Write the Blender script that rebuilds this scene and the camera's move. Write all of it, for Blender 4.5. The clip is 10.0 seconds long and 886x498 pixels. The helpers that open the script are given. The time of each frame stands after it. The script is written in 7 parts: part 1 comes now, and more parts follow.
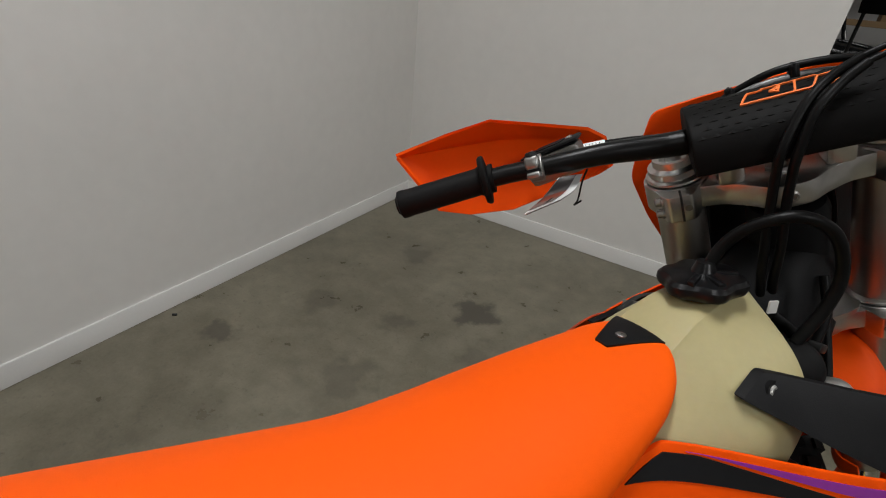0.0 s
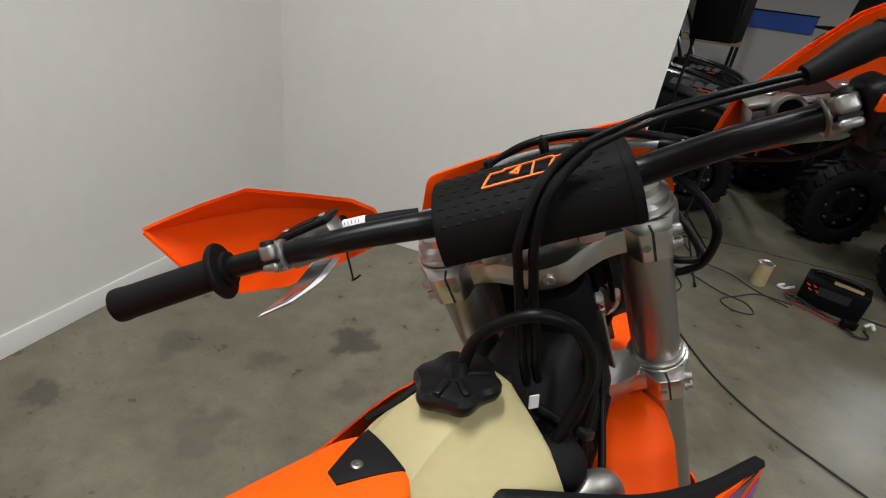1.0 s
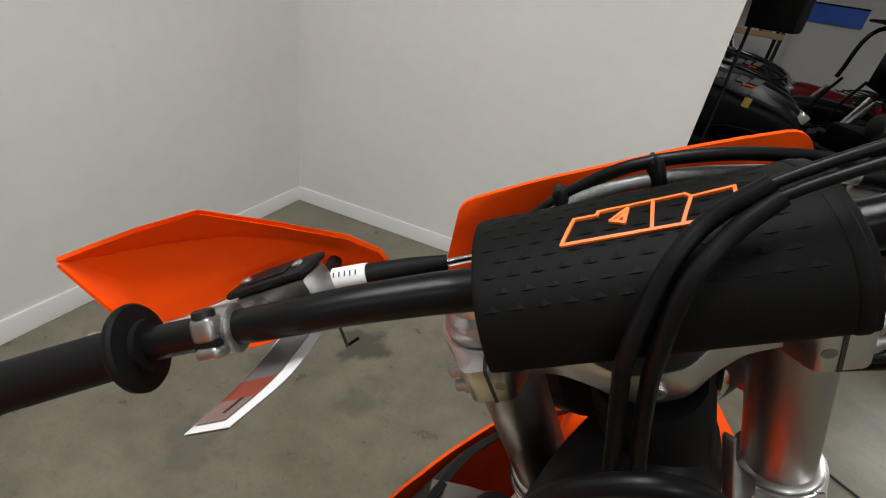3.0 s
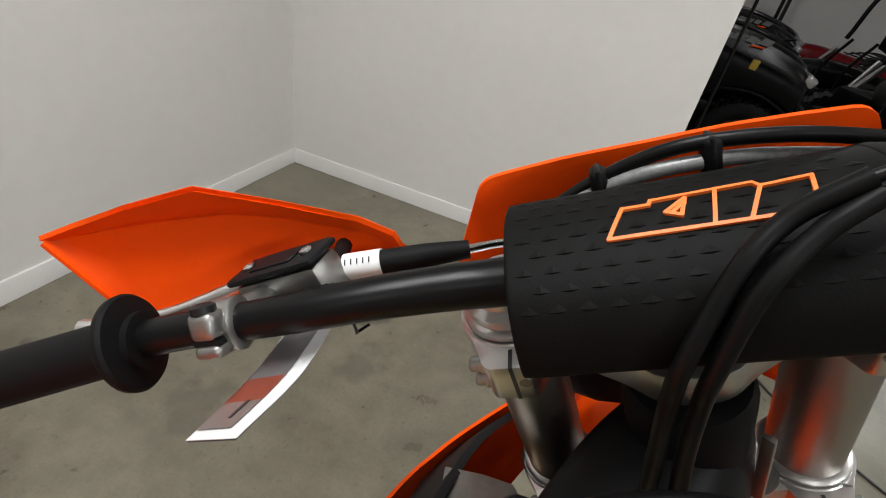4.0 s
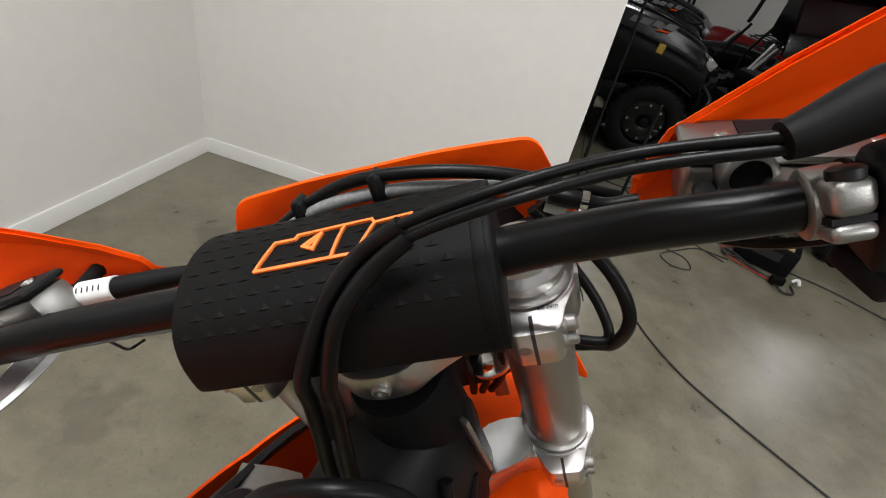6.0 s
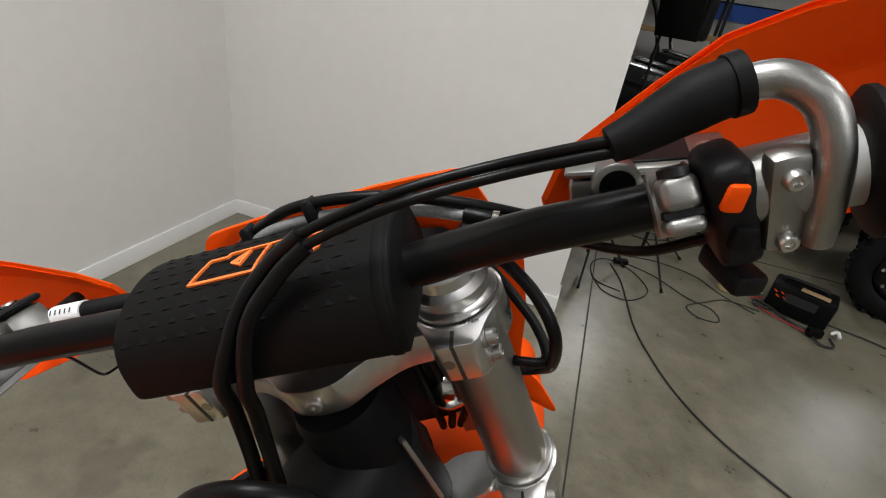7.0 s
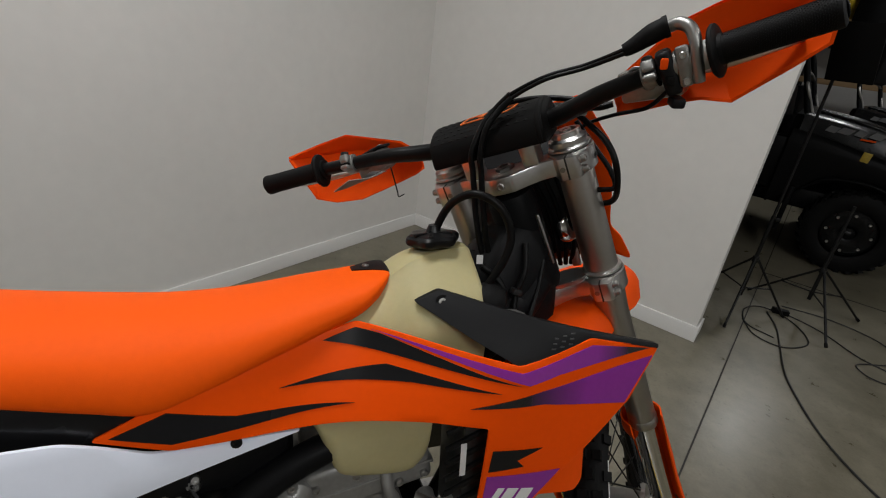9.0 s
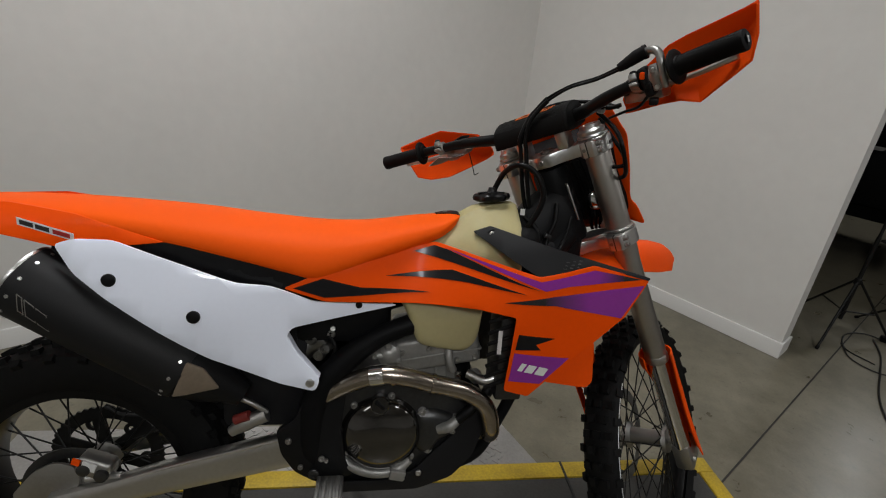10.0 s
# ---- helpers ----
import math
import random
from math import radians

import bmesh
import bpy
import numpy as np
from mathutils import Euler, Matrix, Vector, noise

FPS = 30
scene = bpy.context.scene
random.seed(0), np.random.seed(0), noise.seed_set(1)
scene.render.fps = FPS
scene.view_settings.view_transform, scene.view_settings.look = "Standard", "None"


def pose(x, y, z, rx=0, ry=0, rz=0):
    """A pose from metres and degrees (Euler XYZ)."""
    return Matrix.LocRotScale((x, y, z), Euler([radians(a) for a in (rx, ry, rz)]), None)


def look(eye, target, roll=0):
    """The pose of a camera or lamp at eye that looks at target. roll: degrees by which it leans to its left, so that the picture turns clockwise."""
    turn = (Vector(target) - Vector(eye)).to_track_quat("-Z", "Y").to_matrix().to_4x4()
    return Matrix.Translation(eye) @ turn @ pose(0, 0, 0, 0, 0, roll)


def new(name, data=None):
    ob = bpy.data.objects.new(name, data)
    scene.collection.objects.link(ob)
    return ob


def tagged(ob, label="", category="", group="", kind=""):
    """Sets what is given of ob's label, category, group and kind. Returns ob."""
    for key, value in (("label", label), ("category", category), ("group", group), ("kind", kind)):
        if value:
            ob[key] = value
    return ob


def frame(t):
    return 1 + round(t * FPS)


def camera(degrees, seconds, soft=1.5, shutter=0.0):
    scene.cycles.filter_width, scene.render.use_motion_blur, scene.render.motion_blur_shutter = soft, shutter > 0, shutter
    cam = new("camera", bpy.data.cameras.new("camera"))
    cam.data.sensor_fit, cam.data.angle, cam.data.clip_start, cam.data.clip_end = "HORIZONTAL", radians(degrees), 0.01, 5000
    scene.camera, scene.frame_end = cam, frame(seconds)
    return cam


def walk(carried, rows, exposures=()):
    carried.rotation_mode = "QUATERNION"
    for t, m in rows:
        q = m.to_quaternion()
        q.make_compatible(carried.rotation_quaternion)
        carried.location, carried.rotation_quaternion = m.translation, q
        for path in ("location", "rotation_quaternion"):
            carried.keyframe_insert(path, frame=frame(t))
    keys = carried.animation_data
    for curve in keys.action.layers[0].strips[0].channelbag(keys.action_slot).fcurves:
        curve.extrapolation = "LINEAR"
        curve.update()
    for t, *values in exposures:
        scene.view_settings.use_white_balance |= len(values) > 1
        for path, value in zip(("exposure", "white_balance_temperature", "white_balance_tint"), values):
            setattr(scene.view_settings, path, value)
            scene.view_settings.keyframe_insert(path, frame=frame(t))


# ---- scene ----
cam = camera(85.7, 10.0, soft=1.1)
PATH = [
    (0, (1.943, -2.843, 1.447), (1.097, -1.316, 0.471), 6.0),
    (0.5, (1.98, -2.751, 1.484), (1.335, -1.115, 0.532), 7.5),
    (1, (2.041, -2.667, 1.514), (1.525, -0.97, 0.591), 8.4),
    (1.5, (2.086, -2.59, 1.531), (1.638, -0.861, 0.631), 8.8),
    (2, (2.089, -2.527, 1.53), (1.647, -0.795, 0.634), 8.7),
    (2.5, (2.02, -2.505, 1.504), (1.52, -0.798, 0.589), 9.4),
    (3, (1.961, -2.497, 1.479), (1.399, -0.845, 0.502), 9.9),
    (3.2, (1.944, -2.495, 1.471), (1.371, -0.857, 0.478), 10.2),
    (4.3, (1.932, -2.459, 1.478), (1.503, -0.88, 0.327), 12.1),
    (4.5, (1.94, -2.45, 1.485), (1.567, -0.876, 0.31), 12.9),
    (5, (1.968, -2.437, 1.505), (1.734, -0.864, 0.292), 15.3),
    (5.5, (2.014, -2.436, 1.53), (1.811, -0.845, 0.334), 15.4),
    (6, (2.075, -2.438, 1.544), (1.808, -0.81, 0.413), 13.2),
    (6.2, (2.096, -2.434, 1.547), (1.788, -0.79, 0.45), 12.4),
    (7.3, (2.172, -2.472, 1.546), (1.657, -0.761, 0.648), 8.5),
    (7.5, (2.187, -2.502, 1.538), (1.624, -0.793, 0.666), 8.0),
    (8, (2.227, -2.586, 1.505), (1.509, -0.918, 0.666), 7.6),
    (8.5, (2.29, -2.712, 1.492), (1.399, -1.127, 0.66), 7.5),
    (9, (2.387, -2.88, 1.495), (1.326, -1.399, 0.669), 7.3),
    (9.5, (2.532, -3.017, 1.491), (1.299, -1.668, 0.678), 7.1),
    (10, (2.703, -3.103, 1.511), (1.32, -1.892, 0.723), 5.7),
]
walk(cam, [(t, look(eye, target, roll)) for t, eye, target, roll in PATH],
     exposures=[(0.0, -0.95), (0.5, -0.68), (1.0, -0.42), (2.0, -0.32), (3.0, -0.47), (4.5, -0.20), (5.5, 0.0), (6.2, -0.16), (7.5, -0.47), (8.2, -0.66), (9.0, -1.0), (10.0, -1.06)])

# ---- light ----
world = bpy.data.worlds.new("world")
scene.world = world
world.use_nodes = True
world.node_tree.nodes["Background"].inputs[0].default_value = (0.9, 0.95, 1.0, 1)
world.node_tree.nodes["Background"].inputs[1].default_value = 0.02


def area_lamp(x, y, z, sx, sy, power, colour=(0.97, 0.985, 1.0)):
    lamp = bpy.data.lights.new("ceiling_lamp_light", "AREA")
    lamp.shape, lamp.size, lamp.size_y, lamp.energy, lamp.color = "RECTANGLE", sx, sy, power, colour
    ob = new("ceiling_lamp_light", lamp)
    ob.location = (x, y, z)
    return ob


# Last two follow floor reflections; the other five are added to balance brightness.
LAMPS = [(1.35, -2.5, 86), (4.1, -1.1, 46), (2.2, -5.2, 18), (4.7, -4.2, 104), (6.2, 1.2, 18), (2.85, 4.5, 54), (6.8, 4.5, 46)]
CEIL = 3.6
for lx, ly, lp in LAMPS:
    area_lamp(lx, ly, CEIL - 0.1, 0.3, 1.2, lp)


# ---- materials ----
def surface(name, base, rough=0.5, metal=0.0, var=0.12, scale=6.0, fine=120.0, bump=0.0, bscale=300.0, coat=0.0, rvar=0.1, dirt=None, spec=0.5):
    m = bpy.data.materials.new(name)
    m.use_nodes = True
    nt = m.node_tree
    b = nt.nodes["Principled BSDF"]
    tc = nt.nodes.new("ShaderNodeTexCoord")

    def noise_tex(s, detail=4.0):
        n = nt.nodes.new("ShaderNodeTexNoise")
        n.inputs["Scale"].default_value, n.inputs["Detail"].default_value = s, detail
        nt.links.new(tc.outputs["Object"], n.inputs["Vector"])
        return n

    big, small = noise_tex(scale), noise_tex(fine, 2.0)
    mixn = nt.nodes.new("ShaderNodeMix")
    mixn.inputs[0].default_value = 0.4
    nt.links.new(big.outputs["Fac"], mixn.inputs[2])
    nt.links.new(small.outputs["Fac"], mixn.inputs[3])
    ramp = nt.nodes.new("ShaderNodeValToRGB")
    e = ramp.color_ramp.elements
    e[0].position, e[1].position = 0.3, 0.7
    low = dirt if dirt else [c * (1 - var) for c in base]
    e[0].color, e[1].color = (*low, 1), (*[min(1.0, c * (1 + var * 0.6)) for c in base], 1)
    nt.links.new(mixn.outputs[0], ramp.inputs[0])
    nt.links.new(ramp.outputs[0], b.inputs["Base Color"])
    mr = nt.nodes.new("ShaderNodeMapRange")
    mr.inputs["To Min"].default_value, mr.inputs["To Max"].default_value = max(0.02, rough - rvar), min(1.0, rough + rvar)
    nt.links.new(big.outputs["Fac"], mr.inputs["Value"])
    nt.links.new(mr.outputs[0], b.inputs["Roughness"])
    b.inputs["Metallic"].default_value = metal
    b.inputs["Specular IOR Level"].default_value = spec
    b.inputs["Coat Weight"].default_value = coat
    b.inputs["Coat Roughness"].default_value = 0.06
    if bump:
        bt = noise_tex(bscale, 3.0)
        bn = nt.nodes.new("ShaderNodeBump")
        bn.inputs["Strength"].default_value, bn.inputs["Distance"].default_value = bump, 0.001
        nt.links.new(bt.outputs["Fac"], bn.inputs["Height"])
        nt.links.new(bn.outputs[0], b.inputs["Normal"])
    return m


ORANGE = surface("orange_plastic", (0.87, 0.080, 0.0012), 0.55, var=0.05, bump=0.06, rvar=0.08, spec=0.12)
ORANGE_GLOSS = surface("orange_gloss_film", (0.89, 0.080, 0.0010), 0.42, var=0.04, coat=0.03, rvar=0.06, spec=0.08)
SEAT = surface("orange_seat_cover", (0.94, 0.102, 0.0008), 0.6, spec=0.12, var=0.04, bump=0.25, bscale=900, rvar=0.05)
FADE = surface("purple_black_fade_film", (0.26, 0.022, 0.29), 0.2, var=0.08, coat=0.6, rvar=0.04)


def fade(m, dark, stops):
    """Blends a film to a dark print along the bike's length."""
    nt = m.node_tree
    b = nt.nodes["Principled BSDF"]
    src = b.inputs["Base Color"].links[0].from_socket
    co, sep = nt.nodes.new("ShaderNodeTexCoord"), nt.nodes.new("ShaderNodeSeparateXYZ")
    ramp, mix = nt.nodes.new("ShaderNodeMapRange"), nt.nodes.new("ShaderNodeMix")
    mix.data_type = "RGBA"
    nt.links.new(co.outputs["Object"], sep.inputs[0])
    ramp.inputs["From Min"].default_value, ramp.inputs["From Max"].default_value = stops
    nt.links.new(sep.outputs[0], ramp.inputs["Value"])
    nt.links.new(ramp.outputs[0], mix.inputs[0])
    mix.inputs[6].default_value = (*dark, 1)
    nt.links.new(src, mix.inputs[7])
    nt.links.new(mix.outputs[2], b.inputs["Base Color"])


fade(FADE, (0.012, 0.012, 0.013), (-0.10, 0.0))
FADE_UP = FADE.copy()
FADE_UP.name = "purple_to_black_film"
for node in FADE_UP.node_tree.nodes:
    if node.type == "MAP_RANGE" and node.inputs["From Max"].default_value == 0.0:
        node.inputs["From Min"].default_value, node.inputs["From Max"].default_value = 0.075, 0.015
WHITE_P = surface("white_plastic", (0.83, 0.87, 0.98), 0.15, var=0.02, coat=0.5, rvar=0.03)
BLACK_P = surface("black_plastic", (0.0055, 0.0055, 0.006), 0.5, var=0.25, bump=0.2, bscale=700, spec=0.18)
BLACK_G = surface("black_film", (0.009, 0.009, 0.010), 0.28, var=0.12, coat=0.12, rvar=0.05, spec=0.2)
PURPLE = surface("purple_film", (0.26, 0.022, 0.29), 0.2, var=0.08, coat=0.6, rvar=0.04)
RUBBER = surface("black_rubber", (0.0045, 0.0043, 0.0043), 0.6, var=0.25, bump=0.15, bscale=500, spec=0.13)
PAD = surface("pad_foam_skin", (0.0040, 0.0038, 0.0036), 0.6, var=0.2, bump=0.15, bscale=700, spec=0.1)
HOSE = surface("black_hose", (0.0035, 0.0034, 0.0034), 0.4, var=0.2, spec=0.16)
BARM = surface("black_anodised_bar", (0.0045, 0.0043, 0.0043), 0.32, var=0.2, bump=0.1, spec=0.16)
ALU = surface("machined_aluminium", (0.60, 0.59, 0.575), 0.32, metal=1.0, var=0.1, bump=0.05, bscale=1200, rvar=0.08)
CAST = surface("cast_aluminium", (0.40, 0.39, 0.37), 0.46, metal=1.0, var=0.12, bump=0.1, bscale=1600)
FORK = surface("fork_anodised", (0.43, 0.405, 0.37), 0.4, metal=1.0, var=0.06, rvar=0.05)
CHROME = surface("chrome_tube", (0.7, 0.69, 0.67), 0.12, metal=1.0, var=0.04, rvar=0.04)
STEEL = surface("exhaust_steel", (0.36, 0.315, 0.265), 0.22, metal=1.0, var=0.25, scale=14)
CAST_D = surface("satin_cast_metal", (0.30, 0.295, 0.28), 0.40, metal=1.0, var=0.2, bump=0.12, bscale=1400, rvar=0.12)
CAPM = surface("satin_black_cap", (0.0045, 0.0045, 0.005), 0.3, var=0.2, spec=0.3)
DARKMET = surface("dark_engine_metal", (0.06, 0.06, 0.06), 0.35, metal=0.8, var=0.3)
CLUTCH = surface("dark_gloss_cover", (0.075, 0.070, 0.064), 0.12, metal=0.9, var=0.25, scale=20, coat=1.0, rvar=0.06)
ECAST = surface("grey_engine_casting", (0.30, 0.295, 0.28), 0.42, metal=0.55, var=0.2, bump=0.15, bscale=1400, rvar=0.12)
TAN = surface("tan_heat_shield", (0.24, 0.19, 0.14), 0.5, metal=0.5, var=0.2)
MUD = surface("dull_inner_fender", (0.010, 0.010, 0.011), 0.6, var=0.2, spec=0.2)
TANK = surface("translucent_tank_plastic", (0.435, 0.38, 0.20), 0.5, var=0.06, bump=0.08, spec=0.22)
for_tank = TANK.node_tree.nodes["Principled BSDF"]
for_tank.inputs["Subsurface Weight"].default_value = 0.25
for_tank.inputs["Subsurface Radius"].default_value = (0.02, 0.015, 0.008)
FRAME = surface("frame_black_paint", (0.005, 0.005, 0.0055), 0.5, var=0.2, spec=0.1)
SKID = surface("skid_plate_plastic", (0.009, 0.009, 0.010), 0.5, var=0.2, bump=0.2, spec=0.2)
TYRE = surface("knobby_tyre", (0.005, 0.005, 0.005), 0.65, var=0.35, bump=0.3, bscale=400, spec=0.16)
WHITE_INK = surface("white_label", (0.75, 0.75, 0.74), 0.5, var=0.04)
BLACK_INK = surface("black_ink", (0.02, 0.02, 0.02), 0.5)
GREY_HOSE = surface("braided_grey_hose", (0.22, 0.22, 0.22), 0.4, metal=0.2, var=0.35, scale=300, fine=900)
CARD = surface("grey_card", (0.13, 0.12, 0.12), 0.3, var=0.1)
YELLOW = surface("worn_yellow_paint", (0.55, 0.38, 0.02), 0.5, var=0.35, scale=9, dirt=(0.30, 0.2, 0.02), bump=0.2)
DECK = surface("lift_deck_paint", (0.05, 0.048, 0.045), 0.55, var=0.4, scale=7, bump=0.3)
DIAMOND = surface("diamond_plate", (0.45, 0.44, 0.43), 0.4, metal=0.9, var=0.2)
WALL = surface("wall_paint", (0.70, 0.685, 0.655), 0.72, var=0.05, scale=1.6, fine=14, bump=0.2, bscale=160)
TRIM = surface("baseboard_paint", (0.74, 0.73, 0.71), 0.5, var=0.03, scale=3)
CEILM = surface("ceiling_paint", (0.6, 0.59, 0.57), 0.85, var=0.04)
UTV_P = surface("utv_dark_plastic", (0.0032, 0.0032, 0.0035), 0.45, var=0.3, spec=0.12)
UTV_B = surface("utv_body_paint", (0.005, 0.0053, 0.0055), 0.25, var=0.2, spec=0.25)
STANDM = surface("stand_black_steel", (0.008, 0.008, 0.008), 0.45, var=0.2, spec=0.3)
CABLE = surface("black_cable", (0.015, 0.015, 0.015), 0.5)
CARTON = surface("brown_cardboard", (0.34, 0.22, 0.11), 0.8, var=0.15)
REDM = surface("red_plastic", (0.4, 0.02, 0.015), 0.4)
GREENM = surface("lime_spring", (0.22, 0.5, 0.05), 0.4)
BLUEM = surface("blue_sign", (0.02, 0.12, 0.6), 0.5)
GLOW = bpy.data.materials.new("lamp_diffuser")
GLOW.use_nodes = True
GLOW.node_tree.nodes["Principled BSDF"].inputs["Emission Color"].default_value = (1, 0.96, 0.9, 1)
GLOW.node_tree.nodes["Principled BSDF"].inputs["Emission Strength"].default_value = 6.0


def concrete():
    """Sealed grey concrete with blotches and a few dark stains."""
    m = bpy.data.materials.new("sealed_concrete")
    m.use_nodes = True
    nt = m.node_tree
    b = nt.nodes["Principled BSDF"]
    tc = nt.nodes.new("ShaderNodeTexCoord")

    def math_node(op, a, c=None, clamp=False):
        n = nt.nodes.new("ShaderNodeMath")
        n.operation, n.use_clamp = op, clamp
        for i, v in enumerate((a, c)):
            if v is None:
                continue
            if isinstance(v, (int, float)):
                n.inputs[i].default_value = v
            else:
                nt.links.new(v, n.inputs[i])
        return n.outputs[0]

    def tex(s, detail=6.0, rough=0.6):
        n = nt.nodes.new("ShaderNodeTexNoise")
        n.inputs["Scale"].default_value, n.inputs["Detail"].default_value, n.inputs["Roughness"].default_value = s, detail, rough
        nt.links.new(tc.outputs["Object"], n.inputs["Vector"])
        return n

    big, mid, small = tex(1.3), tex(7.0), tex(90.0, 3.0)
    blend = math_node("ADD", math_node("MULTIPLY", big.outputs["Fac"], 0.47), math_node("ADD", math_node("MULTIPLY", mid.outputs["Fac"], 0.40), math_node("MULTIPLY", small.outputs["Fac"], 0.13)))
    ramp = nt.nodes.new("ShaderNodeValToRGB")
    e = ramp.color_ramp.elements
    e[0].position, e[1].position = 0.40, 0.61
    e[0].color, e[1].color = (0.122, 0.109, 0.075, 1), (0.210, 0.190, 0.138, 1)
    nt.links.new(blend, ramp.inputs[0])
    # stains: centre x, y, radius, strength
    sep = nt.nodes.new("ShaderNodeSeparateXYZ")
    nt.links.new(tc.outputs["Object"], sep.inputs[0])
    warp = tex(9.0, 5.0)
    total = None
    for sx, sy, sr, k in STAINS:
        dx, dy = math_node("SUBTRACT", sep.outputs[0], sx), math_node("SUBTRACT", sep.outputs[1], sy)
        dist = math_node("SQRT", math_node("ADD", math_node("MULTIPLY", dx, dx), math_node("MULTIPLY", dy, dy)))
        d2 = math_node("ADD", math_node("DIVIDE", dist, sr), math_node("MULTIPLY", math_node("SUBTRACT", warp.outputs["Fac"], 0.5), 3.0))
        mr = nt.nodes.new("ShaderNodeMapRange")
        mr.inputs["From Min"].default_value, mr.inputs["From Max"].default_value = 1.08, 0.55
        mr.inputs["To Min"].default_value, mr.inputs["To Max"].default_value = 0.0, k
        nt.links.new(d2, mr.inputs["Value"])
        total = mr.outputs[0] if total is None else math_node("MAXIMUM", total, mr.outputs[0])
    # scattered small grime patches
    patch = tex(3.4, 8.0, 0.7)
    pm = nt.nodes.new("ShaderNodeMapRange")
    pm.inputs["From Min"].default_value, pm.inputs["From Max"].default_value = 0.53, 0.78
    pm.inputs["To Max"].default_value = 0.42
    nt.links.new(patch.outputs["Fac"], pm.inputs["Value"])
    total = math_node("MAXIMUM", total, pm.outputs[0])
    # fine dark specks
    speck = tex(34.0, 4.0, 0.65)
    sm = nt.nodes.new("ShaderNodeMapRange")
    sm.inputs["From Min"].default_value, sm.inputs["From Max"].default_value = 0.58, 0.72
    sm.inputs["To Max"].default_value = 0.50
    nt.links.new(speck.outputs["Fac"], sm.inputs["Value"])
    gate = tex(2.3, 3.0)
    total = math_node("MAXIMUM", total, math_node("MULTIPLY", sm.outputs[0], math_node("MULTIPLY", gate.outputs["Fac"], 1.7)))
    mix = nt.nodes.new("ShaderNodeMix")
    mix.data_type = "RGBA"
    nt.links.new(total, mix.inputs[0])
    nt.links.new(ramp.outputs[0], mix.inputs[6])
    mix.inputs[7].default_value = (0.06, 0.052, 0.04, 1)
    nt.links.new(mix.outputs[2], b.inputs["Base Color"])
    mr = nt.nodes.new("ShaderNodeMapRange")
    mr.inputs["To Min"].default_value, mr.inputs["To Max"].default_value = 0.20, 0.42
    nt.links.new(mid.outputs["Fac"], mr.inputs["Value"])
    nt.links.new(mr.outputs[0], b.inputs["Roughness"])
    bn = nt.nodes.new("ShaderNodeBump")
    bn.inputs["Strength"].default_value, bn.inputs["Distance"].default_value = 0.15, 0.002
    nt.links.new(small.outputs["Fac"], bn.inputs["Height"])
    nt.links.new(bn.outputs[0], b.inputs["Normal"])
    return m


STAINS = [(1.15, -1.02, 0.13, 0.85), (0.329, -1.879, 0.08, 0.7), (0.62, -0.75, 0.10, 0.5), (0.9, -1.35, 0.09, 0.45), (0.95, -1.75, 0.14, 0.4), (0.5, -1.45, 0.1, 0.35), (1.35, -1.3, 0.1, 0.4), (3.1, -0.75, 0.07, 0.4)]
CONCRETE = concrete()


# ---- mesh helpers ----
def finish(bm, angle=38):
    bmesh.ops.recalc_face_normals(bm, faces=bm.faces)
    me = bpy.data.meshes.new("mesh")
    bm.to_mesh(me)
    bm.free()
    me.shade_smooth()
    me.set_sharp_from_angle(angle=radians(angle))
    return me


def part(name, bm, material, parent, label="", angle=38):
    """One bmesh as one mesh object under a thing or a part, in the thing's own coordinates."""
    me = finish(bm, angle)
    me.name = name
    me.materials.append(material)
    ob = new(name, me)
    ob.parent = parent
    return tagged(ob, label)


def thing(name, m, label, category, group="", kind=""):
    ob = new(name)
    ob.empty_display_size = 0.1
    ob.matrix_basis = m
    return tagged(ob, label, category, group, kind)


def solo(name, bm, material, m, label, category, group="", kind="", angle=38):
    me = finish(bm, angle)
    me.name = name
    me.materials.append(material)
    ob = new(name, me)
    ob.matrix_basis = m
    return tagged(ob, label, category, group, kind)


def join(a, b):
    """Adds the bmesh b to a."""
    me = bpy.data.meshes.new("tmp")
    b.to_mesh(me)
    b.free()
    a.from_mesh(me)
    bpy.data.meshes.remove(me)
    return a


def moved(bm, m):
    bmesh.ops.transform(bm, matrix=m, verts=bm.verts)
    return bm


def mirrored(bm):
    bmesh.ops.transform(bm, matrix=Matrix.Diagonal((1, -1, 1, 1)), verts=bm.verts)
    bmesh.ops.reverse_faces(bm, faces=bm.faces)
    return bm


def block(x0, x1, y0, y1, z0, z1, bev=0.0, seg=2):
    bm = bmesh.new()
    bmesh.ops.create_cube(bm, size=1.0)
    bmesh.ops.transform(bm, verts=bm.verts, matrix=Matrix.Translation(((x0 + x1) / 2, (y0 + y1) / 2, (z0 + z1) / 2)) @ Matrix.Diagonal((x1 - x0, y1 - y0, z1 - z0, 1)))
    if bev:
        bmesh.ops.bevel(bm, geom=bm.edges[:], offset=bev, segments=seg, affect="EDGES", profile=0.5)
    return bm


